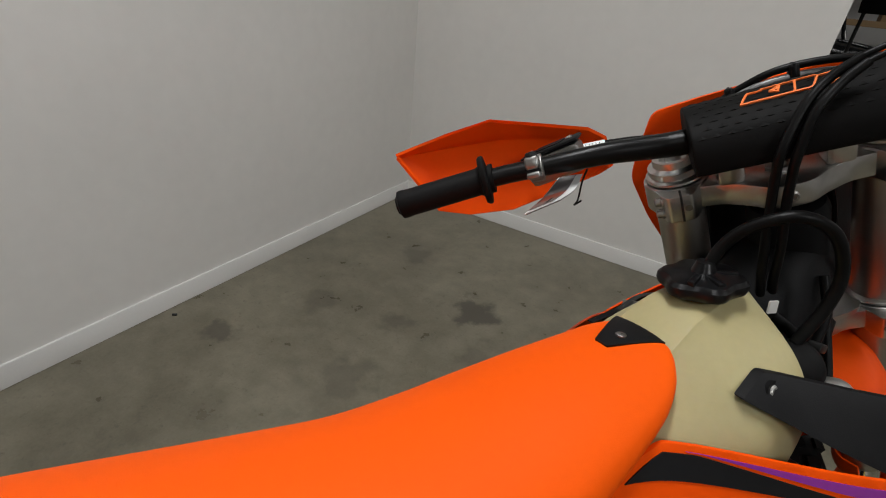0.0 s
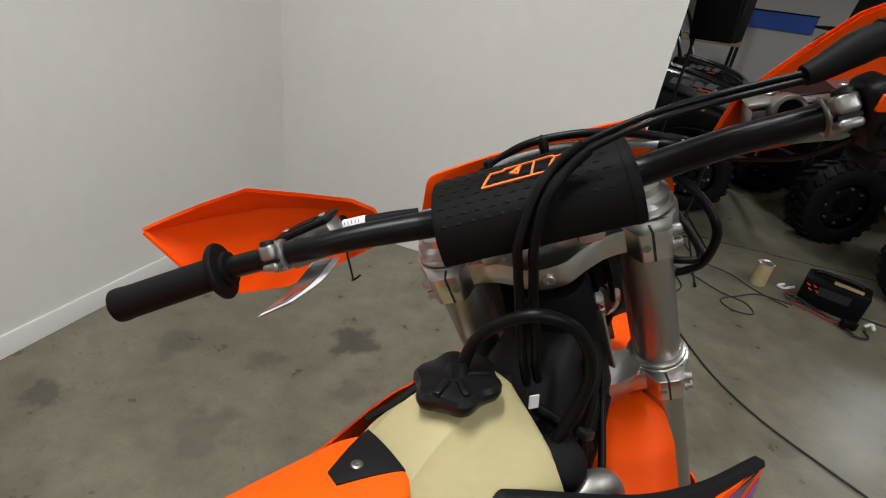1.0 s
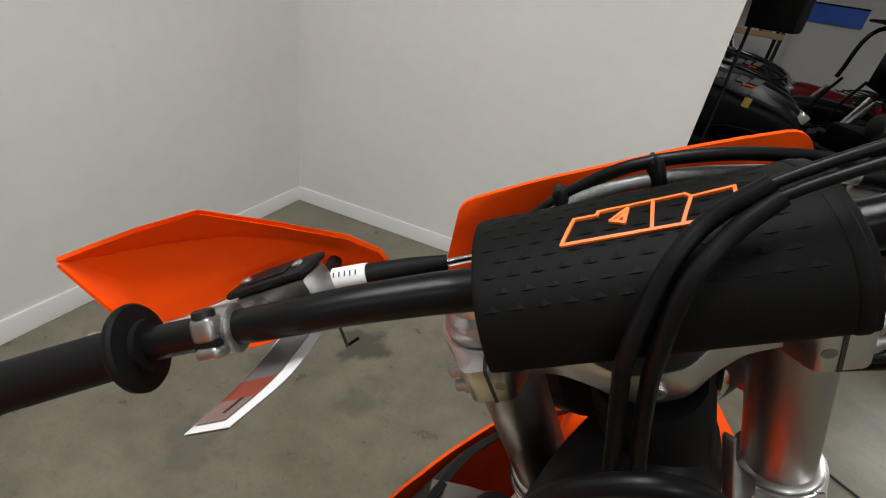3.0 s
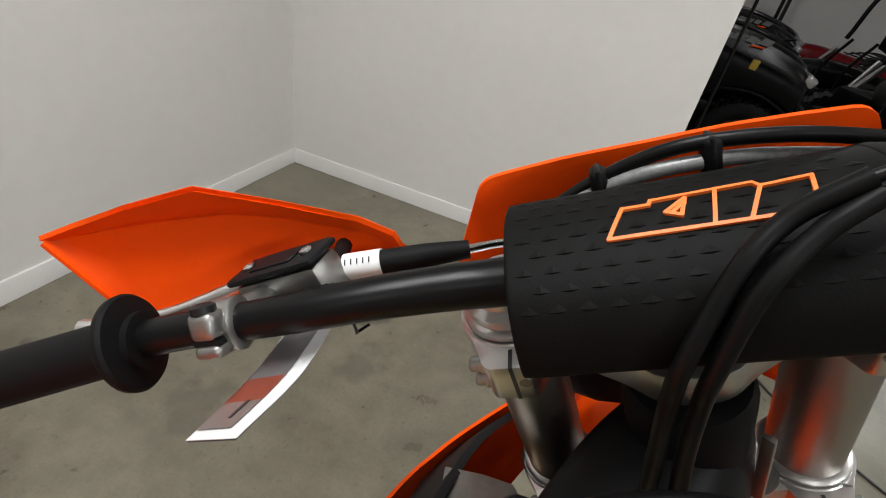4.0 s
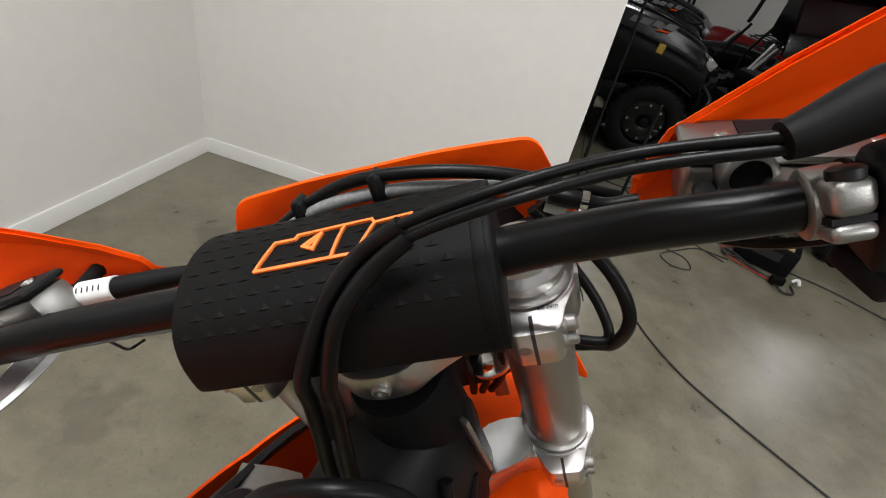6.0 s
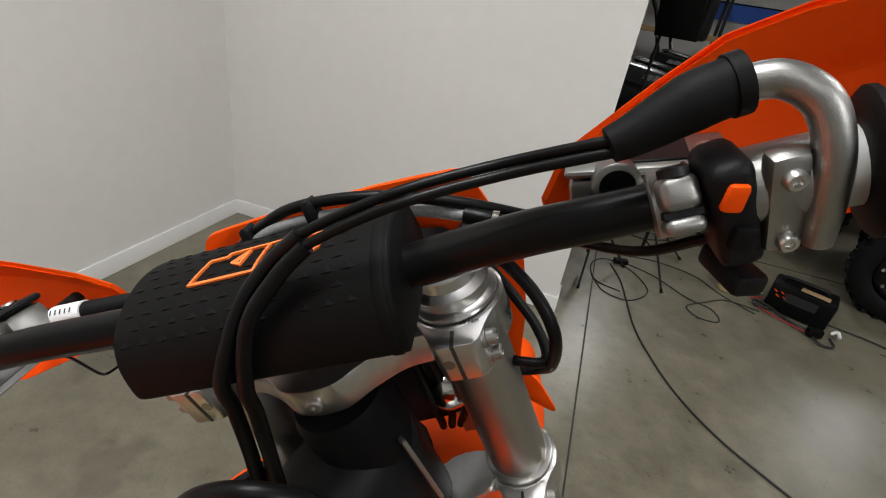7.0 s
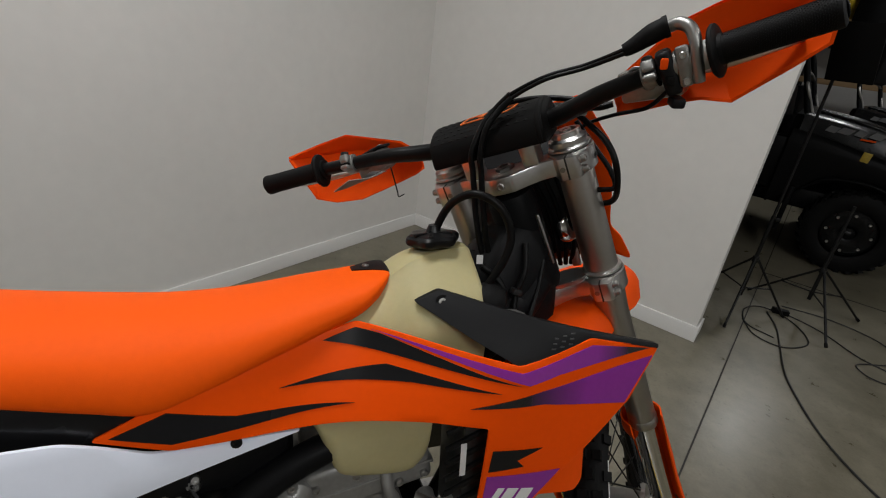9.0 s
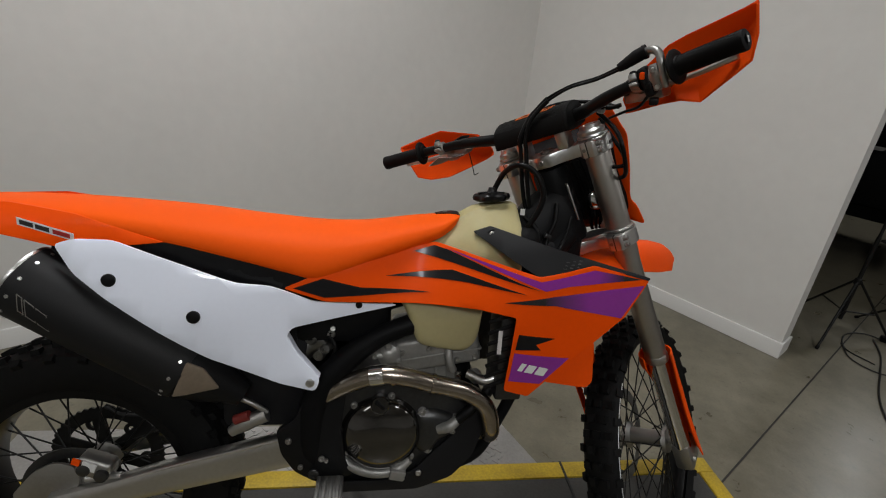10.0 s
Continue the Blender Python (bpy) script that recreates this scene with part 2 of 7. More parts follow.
def catmull(pts, n):
    """n + 1 points on a smooth curve through pts, by even parameter."""
    p = [Vector(q) for q in pts]
    p = [p[0] * 2 - p[1]] + p + [p[-1] * 2 - p[-2]]
    k = len(pts) - 1
    out = []
    for i in range(n + 1):
        s = min(i * k / n, k - 1e-9)
        j, t = int(s), s - int(s)
        a, b, c, d = p[j], p[j + 1], p[j + 2], p[j + 3]
        out.append(0.5 * (2 * b + (c - a) * t + (2 * a - 5 * b + 4 * c - d) * t * t + (3 * b - a - 3 * c + d) * t ** 3))
    return out


def rings_mesh(rings, closed=True, caps=True):
    bm = bmesh.new()
    vs = [[bm.verts.new(q) for q in r] for r in rings]
    n = len(rings[0])
    for a, b in zip(vs, vs[1:]):
        for i in range(n if closed else n - 1):
            bm.faces.new((a[i], a[(i + 1) % n], b[(i + 1) % n], b[i]))
    if caps and closed:
        bm.faces.new(vs[0][::-1])
        bm.faces.new(vs[-1])
    return bm


def tube(pts, radius, seg=14, n=0, caps=True):
    """A round tube along a smooth curve through pts. radius: a number, or one for each point."""
    k = len(pts)
    n = n or (k - 1) * 6
    line = catmull(pts, n) if k > 2 else [Vector(pts[0]).lerp(Vector(pts[1]), i / max(1, n)) for i in range(n + 1)]
    radii = radius if isinstance(radius, (list, tuple)) else [radius] * k
    rad = [float(np.interp(i * (k - 1) / n, range(k), radii)) for i in range(n + 1)]
    rings, ref = [], None
    for i, q in enumerate(line):
        tan = (line[min(i + 1, n)] - line[max(i - 1, 0)]).normalized()
        if ref is None:
            ref = tan.orthogonal().normalized()
        ref = (ref - tan * ref.dot(tan)).normalized()
        side = tan.cross(ref)
        rings.append([q + rad[i] * (math.cos(a) * ref + math.sin(a) * side) for a in (2 * math.pi * j / seg for j in range(seg))])
    return rings_mesh(rings, caps=caps)


def lathe(profile, axis_from, axis_to, seg=28):
    """A turned body: profile of (distance along the axis in metres, radius)."""
    a = Vector(axis_from)
    d = (Vector(axis_to) - a).normalized()
    r = d.orthogonal().normalized()
    s = d.cross(r)
    rings = [[a + d * z + max(q, 1e-4) * (math.cos(t) * r + math.sin(t) * s) for t in (2 * math.pi * j / seg for j in range(seg))] for z, q in profile]
    return rings_mesh(rings)


def surf(rows, nu, nv, closed=False):
    """A smooth grid through rows of points; closed: each row is a ring of an even loft with flat ends."""
    dense = [catmull(r + ([r[0]] if closed else []), nv) for r in rows]
    if closed:
        dense = [r[:-1] for r in dense]
    cols = list(zip(*dense))
    cols = [catmull(list(c), nu) for c in cols]
    return rings_mesh(list(zip(*cols)), closed=closed, caps=closed)


def thicken(bm, t):
    """Gives a sheet its thickness t, behind the side that its normals face (in front, if t < 0)."""
    bmesh.ops.recalc_face_normals(bm, faces=bm.faces)
    bm.normal_update()
    rim = [e for e in bm.edges if len(e.link_faces) == 1]
    front = bm.faces[:]
    back = {v: bm.verts.new(v.co - v.normal * t) for v in bm.verts[:]}
    for face in front:
        bm.faces.new([back[v] for v in reversed(face.verts)])
    for e in rim:
        a, b = e.verts
        bm.faces.new((a, b, back[b], back[a]))
    return bm


def spline(points, soft=1e-4):
    """A smooth field through (x, z, value): a thin-plate spline."""
    pts = np.array(points, float)
    xy = pts[:, :2]
    r = np.linalg.norm(xy[:, None] - xy[None], axis=2)
    k = np.where(r > 0, r * r * np.log(r + 1e-12), 0)
    q = np.c_[np.ones(len(xy)), xy]
    c = np.linalg.solve(np.block([[k + soft * np.eye(len(xy)), q], [q.T, np.zeros((3, 3))]]), np.r_[pts[:, 2], 0, 0, 0])

    def value(x, z):
        s = np.hypot(x - xy[:, 0], z - xy[:, 1])
        return float(np.where(s > 0, s * s * np.log(s + 1e-12), 0) @ c[:-3] + c[-3] + c[-2] * x + c[-1] * z)

    return value


def rounded(outline, r, seg=4):
    """A polygon with its corners rounded."""
    out, n = [], len(outline)
    for i in range(n):
        p, a, b = Vector(outline[i]), Vector(outline[i - 1]), Vector(outline[(i + 1) % n])
        u, v = a - p, b - p
        k = min(r, u.length * 0.45, v.length * 0.45)
        s, e = p + u.normalized() * k, p + v.normalized() * k
        for j in range(seg + 1):
            t = j / seg
            out.append(tuple((1 - t) ** 2 * s + 2 * t * (1 - t) * p + t * t * e))
    return out


def plate(outline, field, thick, step=0.03, bev=0.0):
    """A panel whose outline lies in (x, z) and whose y follows field(x, z); thick: inward (+y)."""
    bm = bmesh.new()
    bm.faces.new([bm.verts.new((x, 0, z)) for x, z in outline])
    for axis, lo, hi in ((0, min(p[0] for p in outline), max(p[0] for p in outline)), (2, min(p[1] for p in outline), max(p[1] for p in outline))):
        k = max(1, int((hi - lo) / step))
        for i in range(1, k):
            co, no = [0, 0, 0], [0, 0, 0]
            co[axis], no[axis] = lo + (hi - lo) * i / k, 1
            bmesh.ops.bisect_plane(bm, geom=bm.verts[:] + bm.edges[:] + bm.faces[:], plane_co=co, plane_no=no, dist=1e-6)
    for v in bm.verts:
        v.co.y = field(v.co.x, v.co.z)
    front = bm.faces[:]
    rim = [e for e in bm.edges if len(e.link_faces) == 1]
    back = {v: bm.verts.new((v.co.x, v.co.y + thick, v.co.z)) for v in bm.verts[:]}
    for face in front:
        bm.faces.new([back[v] for v in reversed(face.verts)])
    side = []
    for e in rim:
        a, b = e.verts
        side.append(bm.faces.new((a, b, back[b], back[a])))
    if bev:
        bmesh.ops.recalc_face_normals(bm, faces=bm.faces)
        bmesh.ops.bevel(bm, geom=[e for e in rim if e.is_valid], offset=bev, segments=2, affect="EDGES", profile=0.5, clamp_overlap=True)
    return bm


def bolt(at, direction, r=0.006, h=0.005):
    """A hexagon-socket bolt head."""
    d = Vector(direction).normalized()
    a = Vector(at)
    return lathe([(0, r), (h * 0.7, r), (h, r * 0.8), (h, r * 0.45), (h * 0.5, r * 0.42)], a, a + d, 12)


def annulus(r0, r1, y0, y1, centre, seg=40):
    """A flat ring round an axle along y."""
    cx, cz = centre
    bm = bmesh.new()
    vs = [[bm.verts.new((cx + r * math.cos(a), y, cz + r * math.sin(a))) for r, y in ((r0, y0), (r1, y0), (r1, y1), (r0, y1))] for a in (2 * math.pi * k / seg for k in range(seg))]
    for i in range(seg):
        for j in range(4):
            bm.faces.new((vs[i][j], vs[i][(j + 1) % 4], vs[(i + 1) % seg][(j + 1) % 4], vs[(i + 1) % seg][j]))
    return bm


def prism(outline, z0, z1, bev=0.0):
    """An upright prism of a plan outline in (x, y)."""
    bm = bmesh.new()
    f = bm.faces.new([bm.verts.new((x, y, z0)) for x, y in outline])
    r = bmesh.ops.extrude_face_region(bm, geom=[f])
    bmesh.ops.translate(bm, vec=(0, 0, z1 - z0), verts=[g for g in r["geom"] if isinstance(g, bmesh.types.BMVert)])
    bmesh.ops.recalc_face_normals(bm, faces=bm.faces)
    if bev:
        bmesh.ops.bevel(bm, geom=bm.edges[:], offset=bev, segments=2, affect="EDGES", profile=0.5, clamp_overlap=True)
    return bm

# ---- structure ----
X0, X1, Y0, Y1 = -4.0, 9.0, -8.0, 9.0
WALL_END, WALL_T = 2.213, 0.15
ID = Matrix.Identity(4)
solo("floor", block(X0, X1, Y0, Y1, -0.2, 0.0), CONCRETE, ID, "stained sealed grey concrete floor", "floor", kind="structure")
solo("ceiling", block(X0, X1, Y0, Y1, CEIL, CEIL + 0.2), CEILM, ID, "plain white painted ceiling", "ceiling", kind="structure")
solo("wall_left", block(-0.15, 0.0, Y0, WALL_T, 0.0, CEIL), WALL, ID, "off-white painted plaster wall", "wall", kind="structure")
solo("wall_partition", block(0.0, WALL_END, 0.0, WALL_T, 0.0, CEIL), WALL, ID, "off-white painted partition wall with free end", "wall", kind="structure")
solo("wall_far", block(X0, X1, Y1, Y1 + 0.2, 0.0, CEIL), WALL, ID, "plain off-white far wall", "wall", kind="structure")
solo("wall_right", block(X1, X1 + 0.2, Y0, Y1, 0.0, CEIL), WALL, ID, "plain off-white side wall", "wall", kind="structure")
solo("wall_near", block(X0, X1, Y0 - 0.2, Y0, 0.0, CEIL), WALL, ID, "plain off-white wall", "wall", kind="structure")
solo("wall_west", block(X0 - 0.2, X0, Y0, Y1, 0.0, CEIL), WALL, ID, "plain off-white wall", "wall", kind="structure")


def board(x0, x1, y0, y1):
    """A baseboard with an eased top edge."""
    bm = block(x0, x1, y0, y1, 0.002, 0.100)
    top = [e for e in bm.edges if all(v.co.z > 0.095 for v in e.verts)]
    bmesh.ops.bevel(bm, geom=top, offset=0.006, segments=2, affect="EDGES", profile=0.5)
    return bm


solo("baseboard", board(0.0, 0.014, Y0, 0.0), TRIM, ID, "white painted wooden baseboard", "baseboard", kind="structure")
solo("baseboard", board(0.014, WALL_END + 0.014, -0.014, 0.0), TRIM, ID, "white painted wooden baseboard", "baseboard", kind="structure")
solo("baseboard", board(WALL_END, WALL_END + 0.014, 0.0, WALL_T), TRIM, ID, "white painted wooden baseboard", "baseboard", kind="structure")
# saw-cut control joints in the slab
JOINT = surface("joint_sealant", (0.035, 0.032, 0.028), 0.8, var=0.3)
solo("floor_joint", block(2.412, 2.419, Y0, Y1, 0.0005, 0.004), JOINT, ID, "dark saw-cut joint in the concrete", "joint", kind="structure")
solo("floor_joint", block(2.419, X1, 1.62, 1.627, 0.0005, 0.004), JOINT, ID, "dark saw-cut joint in the concrete", "joint", kind="structure")


# Unseen fixture, added at the ceiling for each lamp.
def ceiling_light(x, y):
    t = thing("ceiling_light", pose(x, y, CEIL), "unseen long white ceiling light fixture", "light", "ceiling lights")
    part("housing", block(-0.17, 0.17, -0.64, 0.64, -0.05, 0.0, 0.006), TRIM, t)
    part("diffuser", block(-0.15, 0.15, -0.6, 0.6, -0.06, -0.05), GLOW, t, "glowing white diffuser")


for lx, ly, lp in LAMPS:
    ceiling_light(lx, ly)

# ---- motorcycle ----
BIKE = pose(2.2316, -2.2807, 0.1846, -11.2, 0, 58.0)
STEER = pose(0.010, 0.0129, 1.0064) @ pose(0, 0, 0, 0, -24.9, 0) @ pose(0, 0, 0, 0, 0, 45.45)
BARS = STEER @ pose(-0.009, 0, -0.001)
PADS = STEER @ pose(-0.009, 0, -0.002)
axes = STEER
bike = thing("motorcycle", BIKE, "orange, black and white enduro motorcycle leaning on its stand", "motorcycle")


def P(name, bm, material, label="", parent=None, angle=38):
    return part(name, bm, material, parent or bike, label, angle)


def F(name, bm, material, label="", parent=None, angle=38):
    """A part of the steered front end, built in the axes of the fork, or of the handlebar."""
    return part(name, moved(bm, axes), material, parent or bike, label, angle)


def both(bm):
    """A bmesh and its mirror image."""
    return bm, mirrored(bm.copy())


# seat: x, top, half width at the lower edge, lower edge
SEATS = [(-1.20, 0.988, 0.075, 0.972), (-1.10, 0.990, 0.090, 0.968), (-1.00, 0.989, 0.103, 0.956), (-0.90, 0.986, 0.113, 0.938), (-0.80, 0.981, 0.119, 0.918), (-0.70, 0.972, 0.123, 0.898), (-0.62, 0.966, 0.125, 0.880), (-0.56, 0.963, 0.124, 0.868),
         (-0.50, 0.963, 0.119, 0.885), (-0.44, 0.968, 0.110, 0.908), (-0.37, 0.979, 0.094, 0.932), (-0.31, 0.9865, 0.078, 0.953), (-0.282, 0.991, 0.064, 0.969), (-0.265, 0.9925, 0.047, 0.981), (-0.2565, 0.992, 0.034, 0.986)]


def seat_top(x):
    return float(np.interp(x, [s[0] for s in SEATS], [s[1] for s in SEATS]))


rows = []
for x, top, w, low in SEATS:
    hgt = top - low
    half = [(w * 0.90, low - 0.012), (w, low), (w * 0.98, low + 0.30 * hgt), (w * 0.89, low + 0.56 * hgt), (w * 0.68, low + 0.79 * hgt), (w * 0.36, low + 0.95 * hgt)]
    left = 1.0 - 0.16 * max(0.0, min(1.0, (x + 1.0) / 0.4))
    rows.append([(x, y * left, z) for y, z in half] + [(x, 0, top)] + [(x, -y, z) for y, z in half[::-1]])
bm = surf(rows, 60, 36)
for v in bm.verts:
    v.co.y -= 0.004
seat = P("seat", bm, SEAT, "orange grippy seat cover", angle=60)
bm = bmesh.new()
gu, gv = 10, 8
grid = []
for a in range(gu + 1):
    x = -0.2555 - 0.052 * a / gu
    hw = 0.0315 - 0.0235 * (a / gu) ** 1.05
    grid.append([bm.verts.new((x, hw * (2 * b / gv - 1), seat_top(x) + 0.0022 - 2.9 * (hw * (2 * b / gv - 1)) ** 2)) for b in range(gv + 1)])
for ra, rb in zip(grid, grid[1:]):
    for b in range(gv):
        bm.faces.new((ra[b], ra[b + 1], rb[b + 1], rb[b]))
thicken(bm, 0.010)
hook = P("seat_bracket", bm, BLACK_P, "black triangular bracket at the seat nose")
P("screw", bolt((-0.286, -0.004, seat_top(-0.286) + 0.002), (0.1, 0, 1), 0.0055, 0.0025), CAST_D, parent=hook)

# fuel tank
TANKS = [(-0.40, [(0.075, 0.815), (0.078, 0.850), (0.066, 0.885), (0.045, 0.915), (0.035, 0.922), (0, 0.930)]),
         (-0.33, [(0.085, 0.815), (0.090, 0.870), (0.074, 0.920), (0.046, 0.952), (0.036, 0.959), (0, 0.968)]),
         (-0.27, [(0.098, 0.815), (0.106, 0.885), (0.086, 0.936), (0.046, 0.972), (0.036, 0.979), (0, 0.982)]),
         (-0.22, [(0.108, 0.815), (0.120, 0.905), (0.100, 0.956), (0.044, 1.000), (0.033, 1.008), (0, 1.011)]),
         (-0.17, [(0.106, 0.815), (0.117, 0.912), (0.095, 0.964), (0.038, 1.013), (0.028, 1.020), (0, 1.022)]),
         (-0.134, [(0.100, 0.820), (0.110, 0.912), (0.089, 0.968), (0.032, 1.016), (0.023, 1.022), (0, 1.024)]),
         (-0.124, [(0.094, 0.830), (0.105, 0.908), (0.085, 0.965), (0.029, 1.012), (0.021, 1.017), (0, 1.019)])]
rows = [[(x, y * 0.86, z - 0.10 * y) for y, z in h] + [(x, -y, z) for y, z in h[-2::-1]] for x, h in TANKS]
bm = surf(rows, 36, 60)
cap_row = [v for v in bm.verts if abs(v.co.x + 0.124) < 1e-5]
bm.faces.new(sorted(cap_row, key=lambda v: v.co.y))
tank = P("fuel_tank", bm, TANK, "cream translucent plastic fuel tank", angle=45)
lobe = [[(x, y, z) for y, z in ((-0.098, 0.832), (-0.119 + 0.25 * max(0.0, -0.345 - x), 0.55 * 0.832 + 0.45 * b), (-0.114 + 0.25 * max(0.0, -0.345 - x), b + 0.010), (-0.090, b), (-0.03, b), (-0.03, 0.835))] for x, b in ((-0.386, 0.808), (-0.376, 0.796), (-0.366, 0.776), (-0.356, 0.748), (-0.347, 0.726), (-0.334, 0.712), (-0.30, 0.704), (-0.245, 0.698), (-0.223, 0.709), (-0.211, 0.731), (-0.207, 0.77))]
for side in both(surf(lobe, 24, 30, closed=True)):
    P("tank_lobe", side, TANK, "cream lower lobe of the tank", tank, angle=60)
rings = []
for h, r, k in ((0.0, 0.034, 0.4), (0.003, 0.0385, 1.0), (0.008, 0.0405, 1.0), (0.013, 0.0400, 1.0), (0.017, 0.0365, 0.9), (0.0185, 0.0300, 0.5), (0.0190, 0.0200, 0.2), (0.0205, 0.0120, 0.0), (0.026, 0.0100, 0.0), (0.031, 0.0082, 0.0)):
    rings.append([(-0.181 + 0.05 * h + (r + 0.0032 * k * math.cos(6 * a)) * math.cos(a), -0.006 + (r + 0.0032 * k * math.cos(6 * a)) * math.sin(a), 1.0235 + h + 0.08 * r * math.cos(a)) for a in (2 * math.pi * j / 72 for j in range(72))])
cap = P("fuel_cap", rings_mesh(rings), CAPM, "satin black lobed fuel cap", angle=30)
for a in (200, 250, 320):
    P("cap_rib", moved(block(0.010, 0.034, -0.004, 0.004, 0.015, 0.0215, 0.002), pose(-0.181, -0.006, 1.0235, 0, -4.6, 0) @ pose(0, 0, 0, 0, 0, a)), CAPM, parent=cap)
P("vent_hose", tube([(-0.1787, -0.0060, 1.040), (-0.1671, -0.0130, 1.0721), (-0.1563, -0.0318, 1.0959), (-0.1348, -0.0599, 1.1097), (-0.1038, -0.0780, 1.0935), (-0.0860, -0.0849, 1.0547), (-0.0910, -0.0828, 1.0179), (-0.1099, -0.0730, 0.9754)], 0.0062, 14, 50), HOSE, "black rubber vent hose")
P("tank_label", moved(block(-0.001, 0.001, -0.005, 0.005, -0.007, 0.007), pose(-0.116, -0.047, 1.006, 0, 0, 70)), WHITE_INK, "small white printed label", tank)

# shrouds
SHROUD = spline([(-0.314, 0.939, -0.082), (-0.109, 0.894, -0.190), (0.008, 0.92, -0.182), (0.132, 0.893, -0.184), (-0.113, 0.711, -0.190), (-0.386, 0.812, -0.122), (-0.61, 0.842, -0.128), (-0.47, 0.878, -0.122), (-0.12, 0.635, -0.18), (0.08, 0.80, -0.186), (-0.22, 0.815, -0.168)], 4e-3)
SHROUD_LINE = rounded([(-0.62, 0.840), (-0.558, 0.868), (-0.44, 0.905), (-0.314, 0.939), (-0.109, 0.893), (0.005, 0.920), (0.130, 0.893), (0.085, 0.812), (-0.038, 0.705), (-0.108, 0.628), (-0.160, 0.640), (-0.150, 0.806), (-0.222, 0.815), (-0.39, 0.813), (-0.54, 0.816)], 0.006, 3)


def film(line, lift=0.0014):
    return plate(line, lambda x, z: SHROUD(x, z) - lift, 0.0010, 0.012)


DECALS = [("black_stripe", BLACK_G, [(-0.360, 0.918), (-0.316, 0.932), (-0.285, 0.925), (-0.155, 0.880), (-0.108, 0.866)]),
          ("purple_stripe", FADE_UP, [(-0.295, 0.9295), (-0.107, 0.884), (0.006, 0.911), (0.112, 0.894), (-0.050, 0.877), (-0.097, 0.866), (-0.15, 0.8835), (-0.282, 0.926)]),
          ("black_stripe", BLACK_G, [(-0.417, 0.868), (-0.279, 0.887), (-0.135, 0.856), (-0.247, 0.866)]),
          ("black_stripe", BLACK_G, [(-0.601, 0.841), (-0.543, 0.862), (-0.468, 0.845), (-0.323, 0.838), (-0.539, 0.824)]),
          ("purple_patch", FADE, [(-0.176, 0.835), (-0.076, 0.856), (0.119, 0.881), (0.076, 0.810), (-0.03, 0.829), (-0.074, 0.837)]),
          ("black_patch", BLACK_G, [(-0.143, 0.771), (-0.067, 0.766), (-0.106, 0.751), (-0.094, 0.739), (-0.147, 0.737)]),
          ("purple_patch", PURPLE, [(-0.148, 0.729), (-0.031, 0.721), (-0.086, 0.660), (-0.153, 0.664)])]
SLANT = [[(0.00, 0), (0.14, 1.0), (0.30, 1.0), (0.16, 0)], [(0.24, 0), (0.38, 1.0), (0.66, 1.0), (0.52, 0)], [(0.60, 0), (0.74, 1.0), (1.06, 1.0), (0.92, 0)]]
